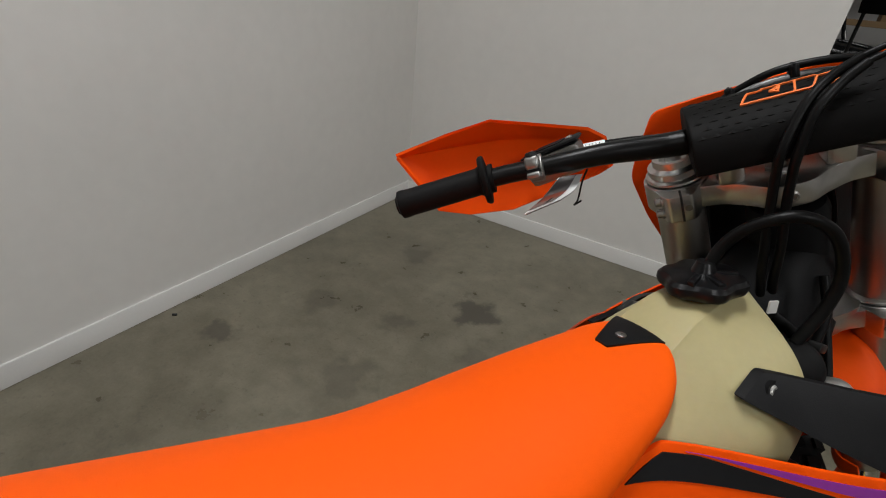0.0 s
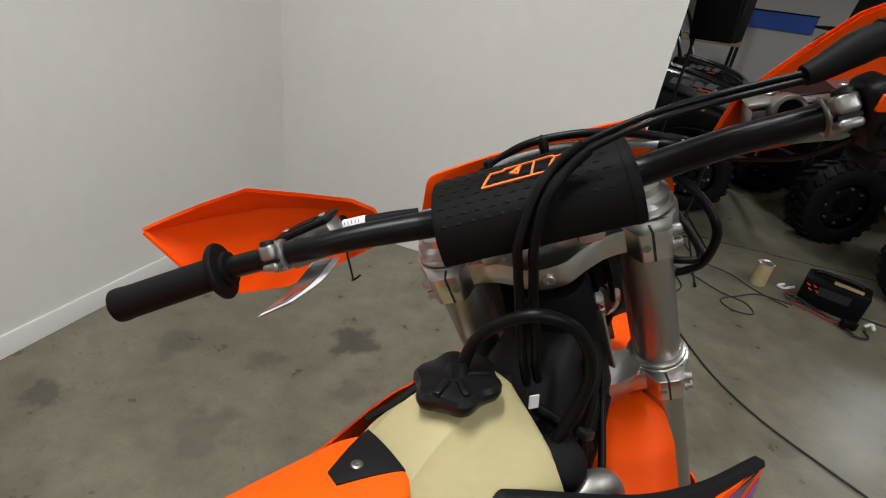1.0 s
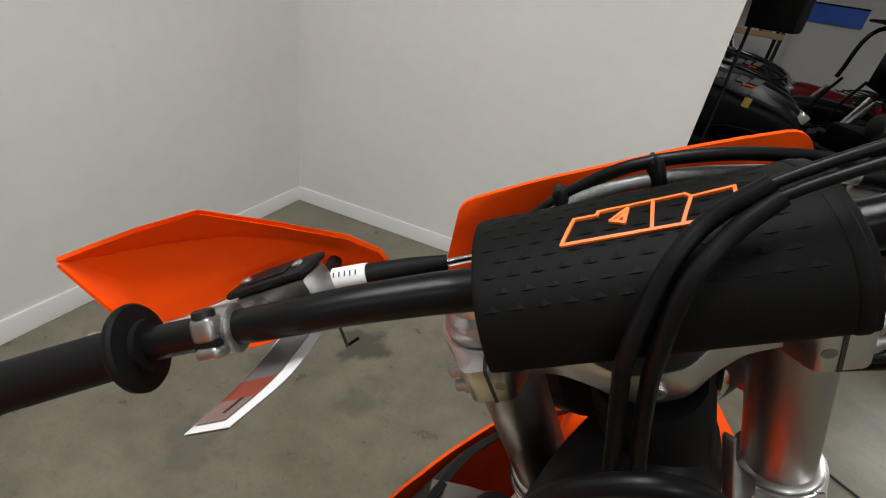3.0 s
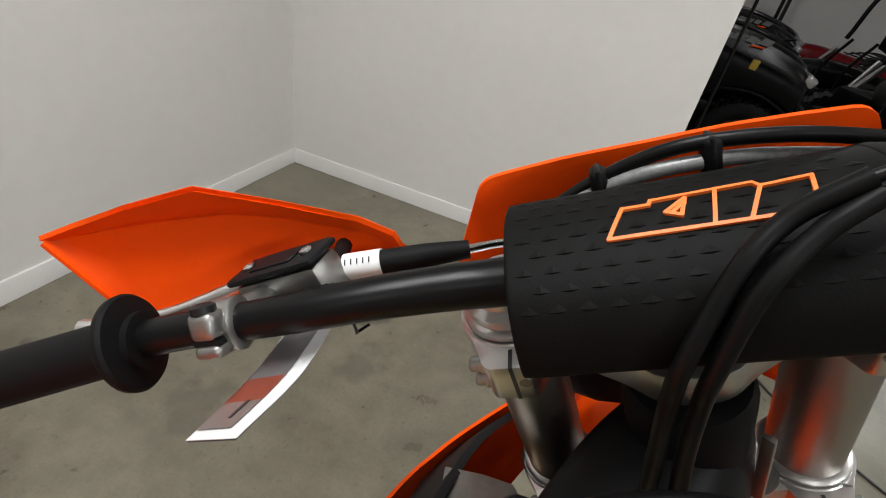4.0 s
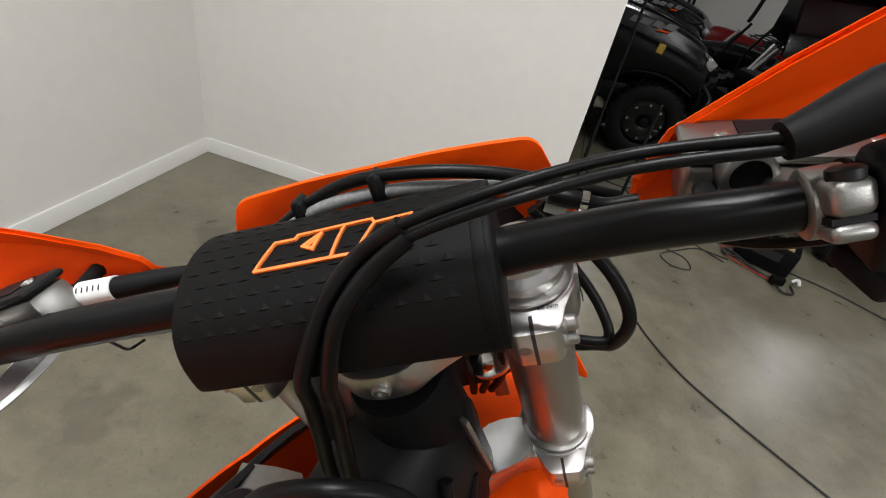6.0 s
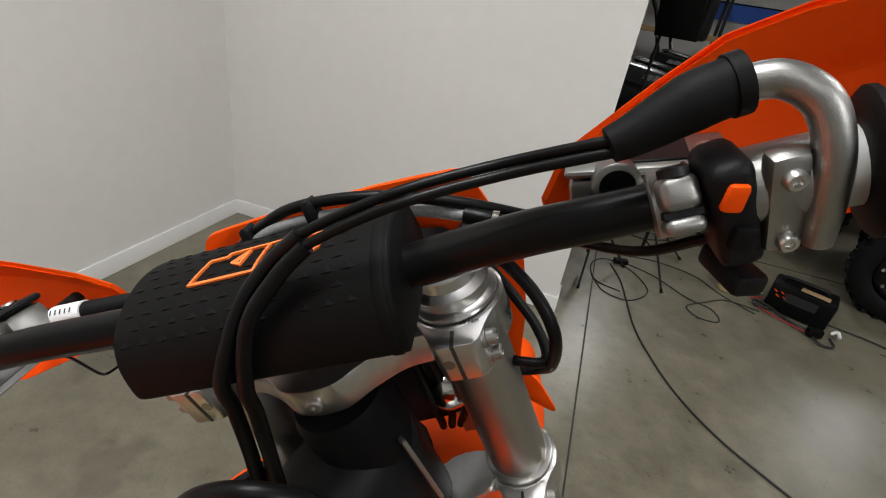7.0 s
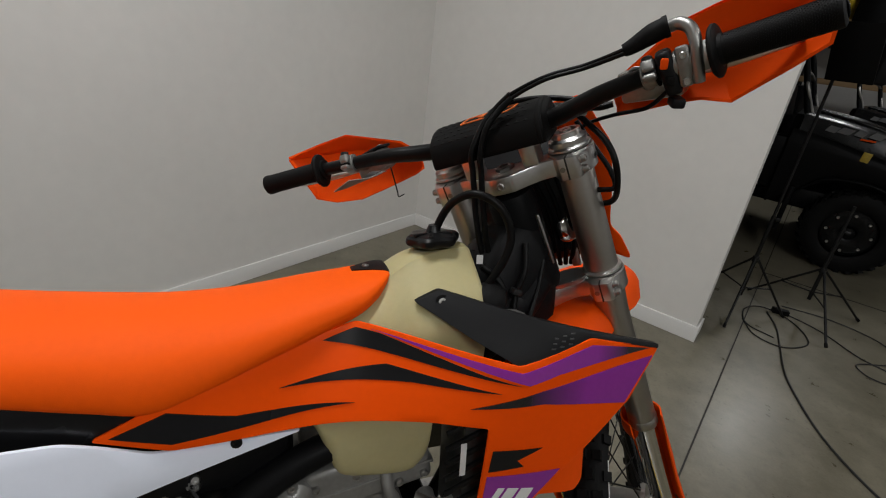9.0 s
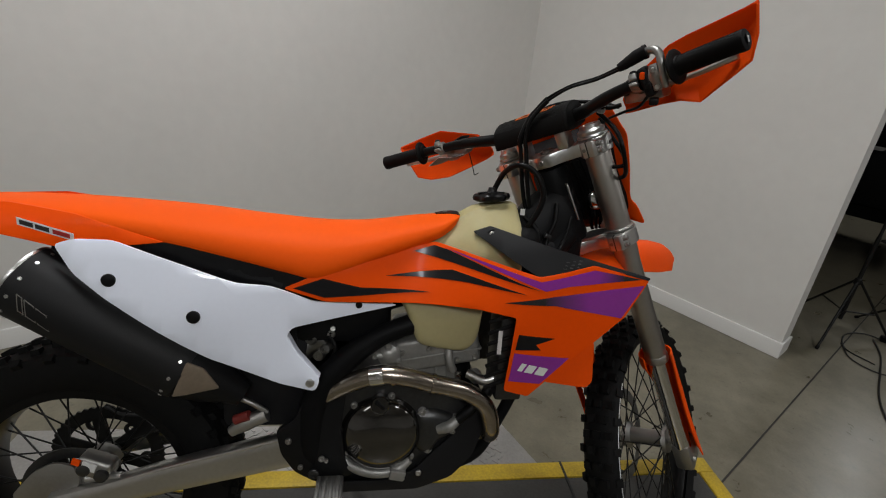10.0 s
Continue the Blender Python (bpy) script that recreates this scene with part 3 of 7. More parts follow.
for flip in (False, True):
    bm = plate(SHROUD_LINE, SHROUD, 0.004, 0.012, 0.0015)
    sh = P("shroud", mirrored(bm) if flip else bm, ORANGE_GLOSS, "orange radiator shroud with graphics", angle=30)
    for nm, mt, line in DECALS:
        bm = film(line)
        P(nm, mirrored(bm) if flip else bm, mt, parent=sh)
    for sl in SLANT:
        bm = film([(-0.138 + 0.062 * x, 0.690 + 0.019 * z - 0.012 * x) for x, z in sl], 0.002)
        P("emblem", mirrored(bm) if flip else bm, WHITE_INK, parent=sh)
    TRIMF = spline([(-0.226, 0.963, -0.104), (-0.20, 0.975, -0.095), (-0.10, 0.93, -0.165), (0.0, 0.925, -0.176), (0.132, 0.897, -0.182), (-0.109, 0.89, -0.186)])
    bm = plate(rounded([(-0.236, 0.9655), (-0.197, 0.978), (-0.06, 0.944), (0.03, 0.922), (0.132, 0.897), (0.128, 0.892), (0.005, 0.919), (-0.109, 0.891), (-0.165, 0.922)], 0.004, 3), TRIMF, 0.009, 0.03, 0.002)
    if flip:
        moved(bm, pose(0.012, -0.004, -0.022))
    tr = P("shroud_trim", mirrored(bm) if flip else bm, BLACK_P, "matt black plastic shroud trim", angle=35)
    sy = 1 if flip else -1
    bx, bz = (-0.184, 0.938) if flip else (-0.196, 0.962)
    # Black disc puts in the shade of the recess round the bolt.
    P("bolt_hole_dark", lathe([(0, 0.0105), (0.0035, 0.0105), (0.0036, 0.0)], (bx, sy * 0.1005, bz), (bx + 0.1, sy * 1.1005, bz + 0.25), 20), RUBBER, parent=tr)
    P("bolt", bolt((bx, sy * 0.102, bz), (0.1, sy, 0.25), 0.0068, 0.004), CAST, parent=tr)
    for k in range(9):
        dx, dz = -0.062 + 0.014 * (k % 3) + 0.004 * (k // 3), 0.911 + 0.006 * (k // 3) + 0.002 * (k % 3)
        bm = plate([(dx, dz), (dx + 0.006, dz - 0.0005), (dx + 0.007, dz + 0.001), (dx + 0.001, dz + 0.0015)], lambda x, z: TRIMF(x, z) - 0.0006, 0.0008)
        if flip:
            moved(bm, pose(0.012, -0.004, -0.022))
        P("grip_mark", mirrored(bm) if flip else bm, DARKMET, parent=tr)
    # radiator with its louvre and guard
    rad = P("radiator", block(-0.17, -0.11, *sorted((sy * 0.055, sy * 0.15)), 0.60, 0.85, 0.006), DARKMET, "dark radiator core")
    for k in range(7):
        P("louvre", moved(block(-0.035, 0.035, -0.003, 0.003, -0.004, 0.004, 0.0015), pose(-0.165, sy * 0.152, 0.645 + 0.025 * k, 0, -20, 0)), BLACK_P, parent=rad)
    P("label", block(-0.176, -0.167, *sorted((sy * 0.1545, sy * 0.1555)), 0.712, 0.765), WHITE_INK, "white printed label", rad)
    bm = plate(rounded([(-0.062, 0.645), (0.03, 0.742), (0.048, 0.735), (0.058, 0.640), (0.045, 0.628)], 0.008, 3), lambda x, z: -0.150 + 0.4 * max(0, x - 0.03), 0.07, 0.03)
    P("radiator_guard", mirrored(bm) if flip else bm, ORANGE, "orange plastic radiator guard")

# white side panels with black filler strips
PANEL = spline([(-0.563, 0.646, -0.157), (-0.777, 0.793, -0.177), (-0.615, 0.84, -0.134), (-0.39, 0.81, -0.119), (-0.995, 0.915, -0.148), (-0.90, 0.92, -0.148), (-0.975, 0.86, -0.165), (-0.755, 0.695, -0.178), (-0.67, 0.85, -0.142)])
PANEL_LINE = rounded([(-1.018, 0.920), (-0.985, 0.930), (-0.921, 0.930), (-0.793, 0.887), (-0.705, 0.854), (-0.646, 0.847), (-0.62, 0.838), (-0.56, 0.814), (-0.388, 0.807), (-0.60, 0.763), (-0.611, 0.748), (-0.591, 0.71), (-0.543, 0.655), (-0.552, 0.630), (-0.621, 0.651), (-0.749, 0.711), (-0.928, 0.829), (-0.982, 0.871)], 0.012, 4)
STRIPF = spline([(-0.94, 0.93, -0.120), (-0.58, 0.87, -0.122), (-0.70, 0.85, -0.126), (-0.82, 0.92, -0.122), (-0.62, 0.84, -0.124)])
for flip in (False, True):
    sy = 1 if flip else -1
    bm = plate(PANEL_LINE, PANEL, 0.005, 0.03, 0.002)
    pn = P("side_panel", mirrored(bm) if flip else bm, WHITE_P, "glossy white plastic side panel", angle=30)
    edge = [(-0.400, 0.8060), (-0.598, 0.7645), (-0.6085, 0.755), (-0.6095, 0.747), (-0.590, 0.7105), (-0.5445, 0.657)]
    inner = [(-0.400, 0.8085), (-0.602, 0.7675), (-0.6135, 0.758), (-0.6145, 0.746), (-0.594, 0.7085), (-0.549, 0.656)]
    bm = plate(edge + inner[::-1], lambda x, z: PANEL(x, z) + 0.0045, 0.020)
    P("panel_return", mirrored(bm) if flip else bm, WHITE_P, "folded inner edge of the panel", pn)
    # Black disc on the skin gives each screw hole its inner shade.
    for hx, hz in ((-0.920, 0.860), (-0.774, 0.795)):
        P("plug", lathe([(0, 0.0122), (0.0040, 0.0122), (0.0045, 0.0115), (0.0045, 0.0)], (hx, sy * (abs(PANEL(hx, hz)) - 0.0012), hz), (hx, sy, hz), 20), BLACK_P, "black disc for a shaded screw hole", pn)
    P("screw", bolt((-0.563, sy * (abs(PANEL(-0.563, 0.648)) - 0.001), 0.648), (0, sy, 0), 0.009, 0.004), ALU, parent=pn)
    P("screw", bolt((-0.47, sy * (abs(PANEL(-0.47, 0.807)) - 0.001), 0.807), (0, sy, 0), 0.007, 0.004), BLACK_P, parent=pn)
    bm = plate(rounded([(-0.93, 0.917), (-0.84, 0.924), (-0.70, 0.900), (-0.56, 0.871), (-0.61, 0.835), (-0.70, 0.845), (-0.80, 0.875), (-0.93, 0.915)], 0.005, 2), STRIPF, 0.02, 0.03, 0.002)
    P("filler_strip", mirrored(bm) if flip else bm, BLACK_G, "glossy black strip below the seat")
    # tail side
    bm = plate(rounded([(-1.36, 0.968), (-1.12, 0.986), (-1.00, 0.970), (-0.84, 0.925), (-0.90, 0.918), (-1.03, 0.912), (-1.12, 0.930), (-1.36, 0.965)], 0.006, 3), spline([(-1.36, 0.975, -0.10), (-1.12, 0.99, -0.092), (-0.85, 0.925, -0.125), (-1.04, 0.92, -0.125), (-1.15, 0.94, -0.12), (-1.0, 0.97, -0.106)]), 0.006, 0.03, 0.002)
    tl = P("tail_side", mirrored(bm) if flip else bm, ORANGE_GLOSS, "orange tail fairing side")
    for k, (a, b, mt) in enumerate(((-1.086, -0.994, WHITE_INK), (-1.081, -1.060, BLACK_INK), (-1.056, -1.034, BLACK_INK), (-1.028, -1.000, REDM))):
        z0, z1, lift = ((-0.007, 0.007, 0.002) if k == 0 else (-0.004, 0.004, 0.003))
        line = [(a, 0.956 + z0 - 0.30 * (a + 1.086)), (b, 0.956 + z0 - 0.30 * (b + 1.086)), (b, 0.956 + z1 - 0.30 * (b + 1.086)), (a, 0.956 + z1 - 0.30 * (a + 1.086))]
        bm = plate(line, lambda x, z: -0.123 - lift, 0.001)
        P("sticker", mirrored(bm) if flip else bm, mt, parent=tl)
bm = surf([[(x, y, z - 3.0 * y * y * (0.6 if abs(y) < 0.1 else 1)) for y in (-w, -w * 0.5, 0, w * 0.5, w)] for x, z, w in ((-0.95, 0.945, 0.10), (-1.1, 0.962, 0.105), (-1.25, 0.966, 0.10), (-1.4, 0.957, 0.09), (-1.52, 0.94, 0.075))], 24, 12)
P("rear_fender", thicken(bm, 0.004), ORANGE, "orange plastic rear fender")

# silencer and exhaust
SIL_A, SIL_B = Vector((-1.093, -0.118, 0.845)), Vector((-0.243, -0.110, 0.315))
axis = (SIL_B - SIL_A).normalized()
sil = P("silencer", lathe([(0.02, 0.02), (0.012, 0.050), (0.0, 0.060), (0.001, 0.068), (0.006, 0.0705), (0.325, 0.0705), (0.338, 0.068)], SIL_A, SIL_B, 48), surface("silencer_black", (0.012, 0.012, 0.0125), 0.55, metal=0.2, var=0.2, spec=0.25, bump=0.1), "matt black exhaust silencer")
P("end_ring", lathe([(-0.001, 0.0665), (0.0, 0.0712), (0.004, 0.0716), (0.006, 0.0708)], SIL_A, SIL_B, 48), ALU, "bright end ring", sil)
side = axis.cross(Vector((0, 1, 0))).normalized()
for k in range(7):
    a = radians(90 + 30 * (k - 3))
    nrm = Vector((0, -1, 0)) * math.sin(a) + side * math.cos(a)
    P("rivet", bolt(SIL_A + axis * 0.022 + nrm * 0.0702, nrm, 0.0035, 0.002), ALU, parent=sil)
    P("rivet", bolt(SIL_A + axis * 0.322 + nrm * 0.0702, nrm, 0.0035, 0.002), ALU, parent=sil)
P("front_cone", lathe([(0.338, 0.064), (0.345, 0.064), (0.39, 0.052), (0.43, 0.034), (0.46, 0.026)], SIL_A, SIL_B, 32), BLACK_P, "black silencer cone", sil)
P("heat_shield", plate(rounded([(-0.790, 0.704), (-0.762, 0.688), (-0.736, 0.643), (-0.818, 0.634)], 0.004, 3), lambda x, z: -0.182 + 0.25 * max(0.0, x + 0.80), 0.004, 0.02, 0.001), TAN, "tan heat shield plate", sil)
for sl in SLANT:
    outline = [SIL_A + axis * (0.034 + 0.062 * x + 0.006 * z) + side * (0.012 - 0.026 * z - 0.012 * x) for x, z in sl]
    line = []
    for p, q in zip(outline, outline[1:] + outline[:1]):
        line.append((p, q))
    for p, q in line:
        bm = bmesh.new()
        d = (q - p).normalized() * 0.0007
        w = d.cross(Vector((0, 1, 0))).normalized() * 0.0007
        pts = []
        for c in (p - d + w, q + d + w, q + d - w, p - d - w):
            off = (c - SIL_A).dot(side)
            pts.append(c + Vector((0, -math.sqrt(0.0705 ** 2 - off * off) - 0.0006, 0)))
        bm.faces.new([bm.verts.new(c) for c in pts])
        P("emblem_line", thicken(bm, 0.0012), CAST, parent=sil)
HEAD_PTS = [(-0.56, -0.10, 0.575), (-0.50, -0.122, 0.622), (-0.45, -0.138, 0.651), (-0.41, -0.146, 0.661), (-0.36, -0.148, 0.655), (-0.31, -0.148, 0.641), (-0.234, -0.145, 0.619), (-0.185, -0.135, 0.577), (-0.166, -0.128, 0.520), (-0.166, -0.100, 0.489), (-0.185, -0.05, 0.488), (-0.21, 0.01, 0.52), (-0.23, 0.03, 0.57)]
pipe = P("header_pipe", tube(HEAD_PTS, 0.0205, 22, 90), STEEL, "heat-tinted steel header pipe")
P("pipe_clamp", tube([(-0.440, -0.141, 0.655), (-0.412, -0.146, 0.661)], 0.0225, 22), CHROME, "bright pipe clamp", pipe)
P("clamp_bolt", bolt((-0.425, -0.166, 0.668), (0, -1, 0.2), 0.006, 0.008), ALU, parent=pipe)
for q, w in (((-0.395, -0.1475, 0.660), (-0.388, -0.148, 0.659)), ((-0.312, -0.148, 0.6415), (-0.305, -0.148, 0.640))):
    P("weld_band", tube([q, w], 0.0225, 22), STEEL, parent=pipe)

# engine
eng = P("crankcase", surf([[(x, y, z) for y, z in ((-0.09, lo), (-0.105, lo + 0.03), (-0.105, hi - 0.02), (-0.08, hi), (0.08, hi), (0.105, hi - 0.02), (0.105, lo + 0.03), (0.09, lo))] for x, lo, hi in ((-0.56, 0.44, 0.56), (-0.50, 0.40, 0.62), (-0.40, 0.385, 0.63), (-0.30, 0.39, 0.62), (-0.22, 0.43, 0.57))], 16, 24, closed=True), DARKMET, "dark engine crankcase")
CX, CZ = -0.412, 0.500
cover = P("clutch_cover", lathe([(0, 0.0905), (0.010, 0.0905), (0.012, 0.0885), (0.020, 0.0865), (0.028, 0.081), (0.036, 0.070), (0.042, 0.054), (0.0455, 0.034), (0.047, 0.016), (0.0475, 0)], (CX, -0.098, CZ), (CX, -1, CZ + 0.008), 64), CLUTCH, "glossy dark round clutch cover", eng, angle=60)
for a in (20, 78, 132, 175, 215, 318):
    bx, bz = CX + 0.0925 * math.cos(radians(a)), CZ + 0.0925 * math.sin(radians(a))
    P("cover_boss", lathe([(0, 0.0085), (0.014, 0.0075), (0.016, 0.0055)], (bx, -0.098, bz), (bx, -1, bz), 14), ECAST, parent=cover)
    P("cover_bolt", bolt((bx, -0.1135, bz), (0, -1, 0), 0.0042, 0.004), CAST_D, parent=cover)
filler = P("oil_filler", lathe([(-0.02, 0.024), (0.004, 0.0215), (0.008, 0.0200), (0.016, 0.0195), (0.018, 0.0175), (0.018, 0.0)], (-0.417, -0.118, 0.577), (-0.43, -0.40, 0.665), 28), CLUTCH, "black oil filler plug", eng)
P("filler_grip", moved(block(-0.013, 0.013, -0.003, 0.003, -0.004, 0.004, 0.0015), pose(-0.4185, -0.1365, 0.5835, 17, 40, 0)), BLACK_P, parent=filler)
P("cover_flange", tube([(-0.498, -0.108, 0.452), (-0.482, -0.116, 0.428), (-0.45, -0.118, 0.411), (-0.41, -0.118, 0.404), (-0.372, -0.116, 0.412), (-0.345, -0.112, 0.432)], [0.008, 0.011, 0.012, 0.012, 0.013, 0.009], 12), ECAST, "cast lower cover flange", eng)
P("drain_lug", moved(block(-0.018, 0.018, -0.010, 0.010, -0.012, 0.012, 0.004), pose(-0.373, -0.125, 0.405, 0, 12, 0)), ECAST, parent=eng)
cyl = P("cylinder", moved(block(-0.075, 0.075, -0.080, 0.080, 0.0, 0.13, 0.012), pose(-0.318, 0, 0.56, 0, -3, 0)), ECAST, "grey cast engine cylinder", eng)
for k in range(5):
    P("cast_rib", moved(block(-0.003, 0.003, -0.088, 0.088, 0.01, 0.10, 0.002), pose(-0.375 + 0.028 * k, 0, 0.565, 0, -3, 0)), ECAST, parent=cyl)
head = P("cylinder_head", moved(block(-0.085, 0.105, -0.094, 0.094, 0.0, 0.078, 0.012, 3), pose(-0.295, 0, 0.648, 0, -10, 0)), ECAST, "grey cast cylinder head", eng)
P("head_seam", moved(block(-0.088, 0.108, -0.0965, 0.0965, 0.030, 0.036, 0.002), pose(-0.295, 0, 0.648, 0, -10, 0)), ECAST, parent=head)
for hx in (-0.07, -0.01, 0.05, 0.09):
    P("head_bolt", moved(bolt((hx, -0.094, 0.052 if hx < 0.04 else 0.016), (0, -1, 0), 0.0065, 0.006), pose(-0.295, 0, 0.648, 0, -10, 0)), CAST, parent=head)
P("head_boss", lathe([(0, 0.016), (0.02, 0.014), (0.022, 0.008)], (-0.205, -0.088, 0.632), (-0.205, -1, 0.632), 16), ECAST, parent=head)
P("cast_bridge", tube([(-0.270, -0.094, 0.700), (-0.268, -0.104, 0.672), (-0.258, -0.100, 0.648)], [0.010, 0.009, 0.010], 10), ECAST, parent=head)
th = P("thermostat", lathe([(0, 0.026), (0.014, 0.025), (0.022, 0.016), (0.026, 0.008)], (-0.402, -0.085, 0.682), (-0.402, -1, 0.684), 18), ECAST, "cast thermostat cover with three ears", eng)
for lx, lz in ((-0.406, 0.710), (-0.434, 0.684), (-0.380, 0.668), (-0.412, 0.652)):
    P("ear", moved(tube([(-0.402, -0.098, 0.682), (lx, -0.098, lz)], [0.012, 0.008], 10), ID), ECAST, parent=th)
    P("ear_bolt", bolt((lx, -0.106, lz), (0, -1, 0), 0.0055, 0.006), CAST, parent=th)
wp = P("water_pump", surf([[(-0.290 + dx * k, y, 0.508 + dz * k) for dx, dz in ((-0.046, 0.045), (-0.005, 0.050), (0.044, 0.030), (0.040, -0.005), (0.006, -0.030), (-0.012, -0.058), (-0.040, -0.050), (-0.046, -0.005))] for y, k in ((-0.08, 1.0), (-0.108, 1.0), (-0.118, 0.86), (-0.124, 0.6), (-0.126, 0.25))], 12, 32, closed=True), DARKMET, "dark cast water pump housing", eng)
for lx, lz in ((-0.322, 0.552), (-0.246, 0.534), (-0.305, 0.458), (-0.250, 0.505)):
    P("pump_boss", lathe([(0, 0.011), (0.012, 0.009)], (lx, -0.104, lz), (lx, -1, lz), 12), ECAST, parent=wp)
    P("pump_bolt", bolt((lx, -0.116, lz), (0, -1, 0), 0.005, 0.005), CAST, parent=wp)
P("pump_spigot", tube([(-0.285, -0.122, 0.515), (-0.262, -0.132, 0.528), (-0.240, -0.126, 0.545)], [0.012, 0.013, 0.011], 12), ECAST, parent=wp)
P("coolant_hose", tube([(-0.245, -0.128, 0.54), (-0.21, -0.125, 0.57), (-0.165, -0.10, 0.61), (-0.145, -0.10, 0.64)], 0.012, 12), HOSE, "black coolant hose")
P("radiator_spigot", tube([(-0.225, -0.10, 0.640), (-0.190, -0.118, 0.632), (-0.165, -0.122, 0.640)], [0.010, 0.012, 0.010], 12), ALU, "bright hose clamp")
SKID_LINE = rounded([(-0.52, 0.360), (-0.326, 0.362), (-0.248, 0.392), (-0.202, 0.446), (-0.180, 0.511), (-0.176, 0.575), (-0.205, 0.580), (-0.232, 0.539), (-0.254, 0.493), (-0.289, 0.462), (-0.335, 0.410), (-0.40, 0.386), (-0.52, 0.386)], 0.014, 3)
sk = P("skid_plate", thicken(surf([[(x, y, z) for y, z in ((-w, z0 + 0.012), (-w * 0.9, z0), (0, z0 - 0.004), (w * 0.9, z0), (w, z0 + 0.012))] for x, z0, w in ((-0.52, 0.362, 0.118), (-0.326, 0.364, 0.120), (-0.248, 0.394, 0.120), (-0.202, 0.448, 0.118), (-0.180, 0.511, 0.112), (-0.176, 0.575, 0.108))], 30, 20), -0.004), SKID, "black plastic skid plate")
for flip in (False, True):
    bm = plate(SKID_LINE, lambda x, z: -0.122 + 0.06 * max(0.0, z - 0.45), 0.005, 0.03, 0.002)
    P("skid_side", mirrored(bm) if flip else bm, SKID, parent=sk)
P("skid_bolt", bolt((-0.325, -0.122, 0.405), (0, -1, 0), 0.007, 0.005), ALU, parent=sk)

# frame, subframe
for flip in (False, True):
    sy = 1 if flip else -1
    P("frame_spar", tube([(0.0, sy * 0.028, 0.96), (-0.06, sy * 0.05, 0.90), (-0.22, sy * 0.08, 0.80), (-0.42, sy * 0.10, 0.73), (-0.54, sy * 0.105, 0.62), (-0.565, sy * 0.105, 0.50), (-0.55, sy * 0.095, 0.40)], [0.03, 0.028, 0.022, 0.022, 0.032, 0.034, 0.024], 12), FRAME, "black painted frame spar")
    P("down_tube", tube([(0.02, sy * 0.02, 0.88), (-0.05, sy * 0.045, 0.70), (-0.13, sy * 0.06, 0.50), (-0.22, sy * 0.06, 0.385), (-0.50, sy * 0.06, 0.375)], 0.014, 12), FRAME, "black painted down tube")
    P("subframe", tube([(-0.45, sy * 0.09, 0.80), (-0.70, sy * 0.10, 0.855), (-1.05, sy * 0.08, 0.93)], 0.012, 10), FRAME, "black subframe rail")
    gl = rounded([(-0.508, 0.688), (-0.478, 0.670), (-0.482, 0.640), (-0.492, 0.600), (-0.500, 0.526), (-0.490, 0.445), (-0.470, 0.408), (-0.53, 0.392), (-0.555, 0.391), (-0.599, 0.420), (-0.626, 0.466), (-0.636, 0.523), (-0.599, 0.546), (-0.577, 0.594), (-0.550, 0.618)], 0.010, 3)
    bm = plate(gl, lambda x, z: -0.132 + 0.08 * abs(z - 0.5), 0.012, 0.03, 0.003)
    fg = P("frame_guard", mirrored(bm) if flip else bm, BLACK_P, "black plastic frame guard")
    for bx, bz, br in ((-0.557, 0.418, 0.012), (-0.540, 0.455, 0.007), (-0.610, 0.500, 0.007), (-0.530, 0.450, 0.005), (-0.585, 0.436, 0.006)):
        P("guard_bolt", bolt((bx, sy * 0.131, bz), (0, sy, 0), br, 0.006), CAST if br < 0.01 else DARKMET, parent=fg)
P("head_tube", moved(lathe([(0, 0.036), (0.01, 0.040), (0.17, 0.040), (0.18, 0.036)], (0, 0, -0.065), (0, 0, 1), 24), pose(0, 0, 1.0) @ pose(0, 0, 0, 0, -24.9, 0)), FRAME, "black frame head tube")
P("head_gusset", surf([[(x, y, z) for y, z in ((-w, lo), (-w * 1.1, (lo + hi) / 2), (-w * 0.35, hi), (w * 0.35, hi), (w * 1.1, (lo + hi) / 2), (w, lo))] for x, lo, hi, w in ((-0.128, 0.80, 0.985, 0.060), (-0.09, 0.80, 1.01, 0.060), (-0.05, 0.81, 1.035, 0.054), (0.0, 0.83, 1.05, 0.046), (0.035, 0.86, 1.02, 0.036))], 12, 18, closed=True), FRAME, "black painted frame head gusset", angle=75)
P("head_cover", surf([[(x, y, z) for y, z in ((-w * 0.9, lo), (-w, lo + 0.4 * (hi - lo)), (-w * 0.86, lo + 0.75 * (hi - lo)), (-w * 0.45, hi), (w * 0.45, hi), (w * 0.86, lo + 0.75 * (hi - lo)), (w, lo + 0.4 * (hi - lo)), (w * 0.9, lo))] for x, lo, hi, w in ((-0.118, 0.86, 0.990, 0.056), (-0.095, 0.85, 1.020, 0.062), (-0.060, 0.86, 1.050, 0.062), (-0.025, 0.88, 1.068, 0.056), (0.004, 0.90, 1.072, 0.048))], 20, 40, closed=True), BLACK_P, "smooth black plastic cover round the frame head", angle=50)
P("air_boot", tube([(-0.56, 0.0, 0.80), (-0.50, -0.03, 0.75), (-0.42, -0.03, 0.715)], [0.075, 0.06, 0.04], 20), RUBBER, "black rubber intake boot")
P("inner_fender", surf([[(x, y, z) for y, z in ((-w, lo), (-w, hi), (w, hi), (w, lo))] for x, lo, hi, w in ((-0.60, 0.55, 0.82, 0.075), (-0.70, 0.62, 0.86, 0.085), (-0.85, 0.70, 0.89, 0.09), (-1.05, 0.74, 0.92, 0.09))], 12, 20, closed=True), MUD, "black inner mudguard")
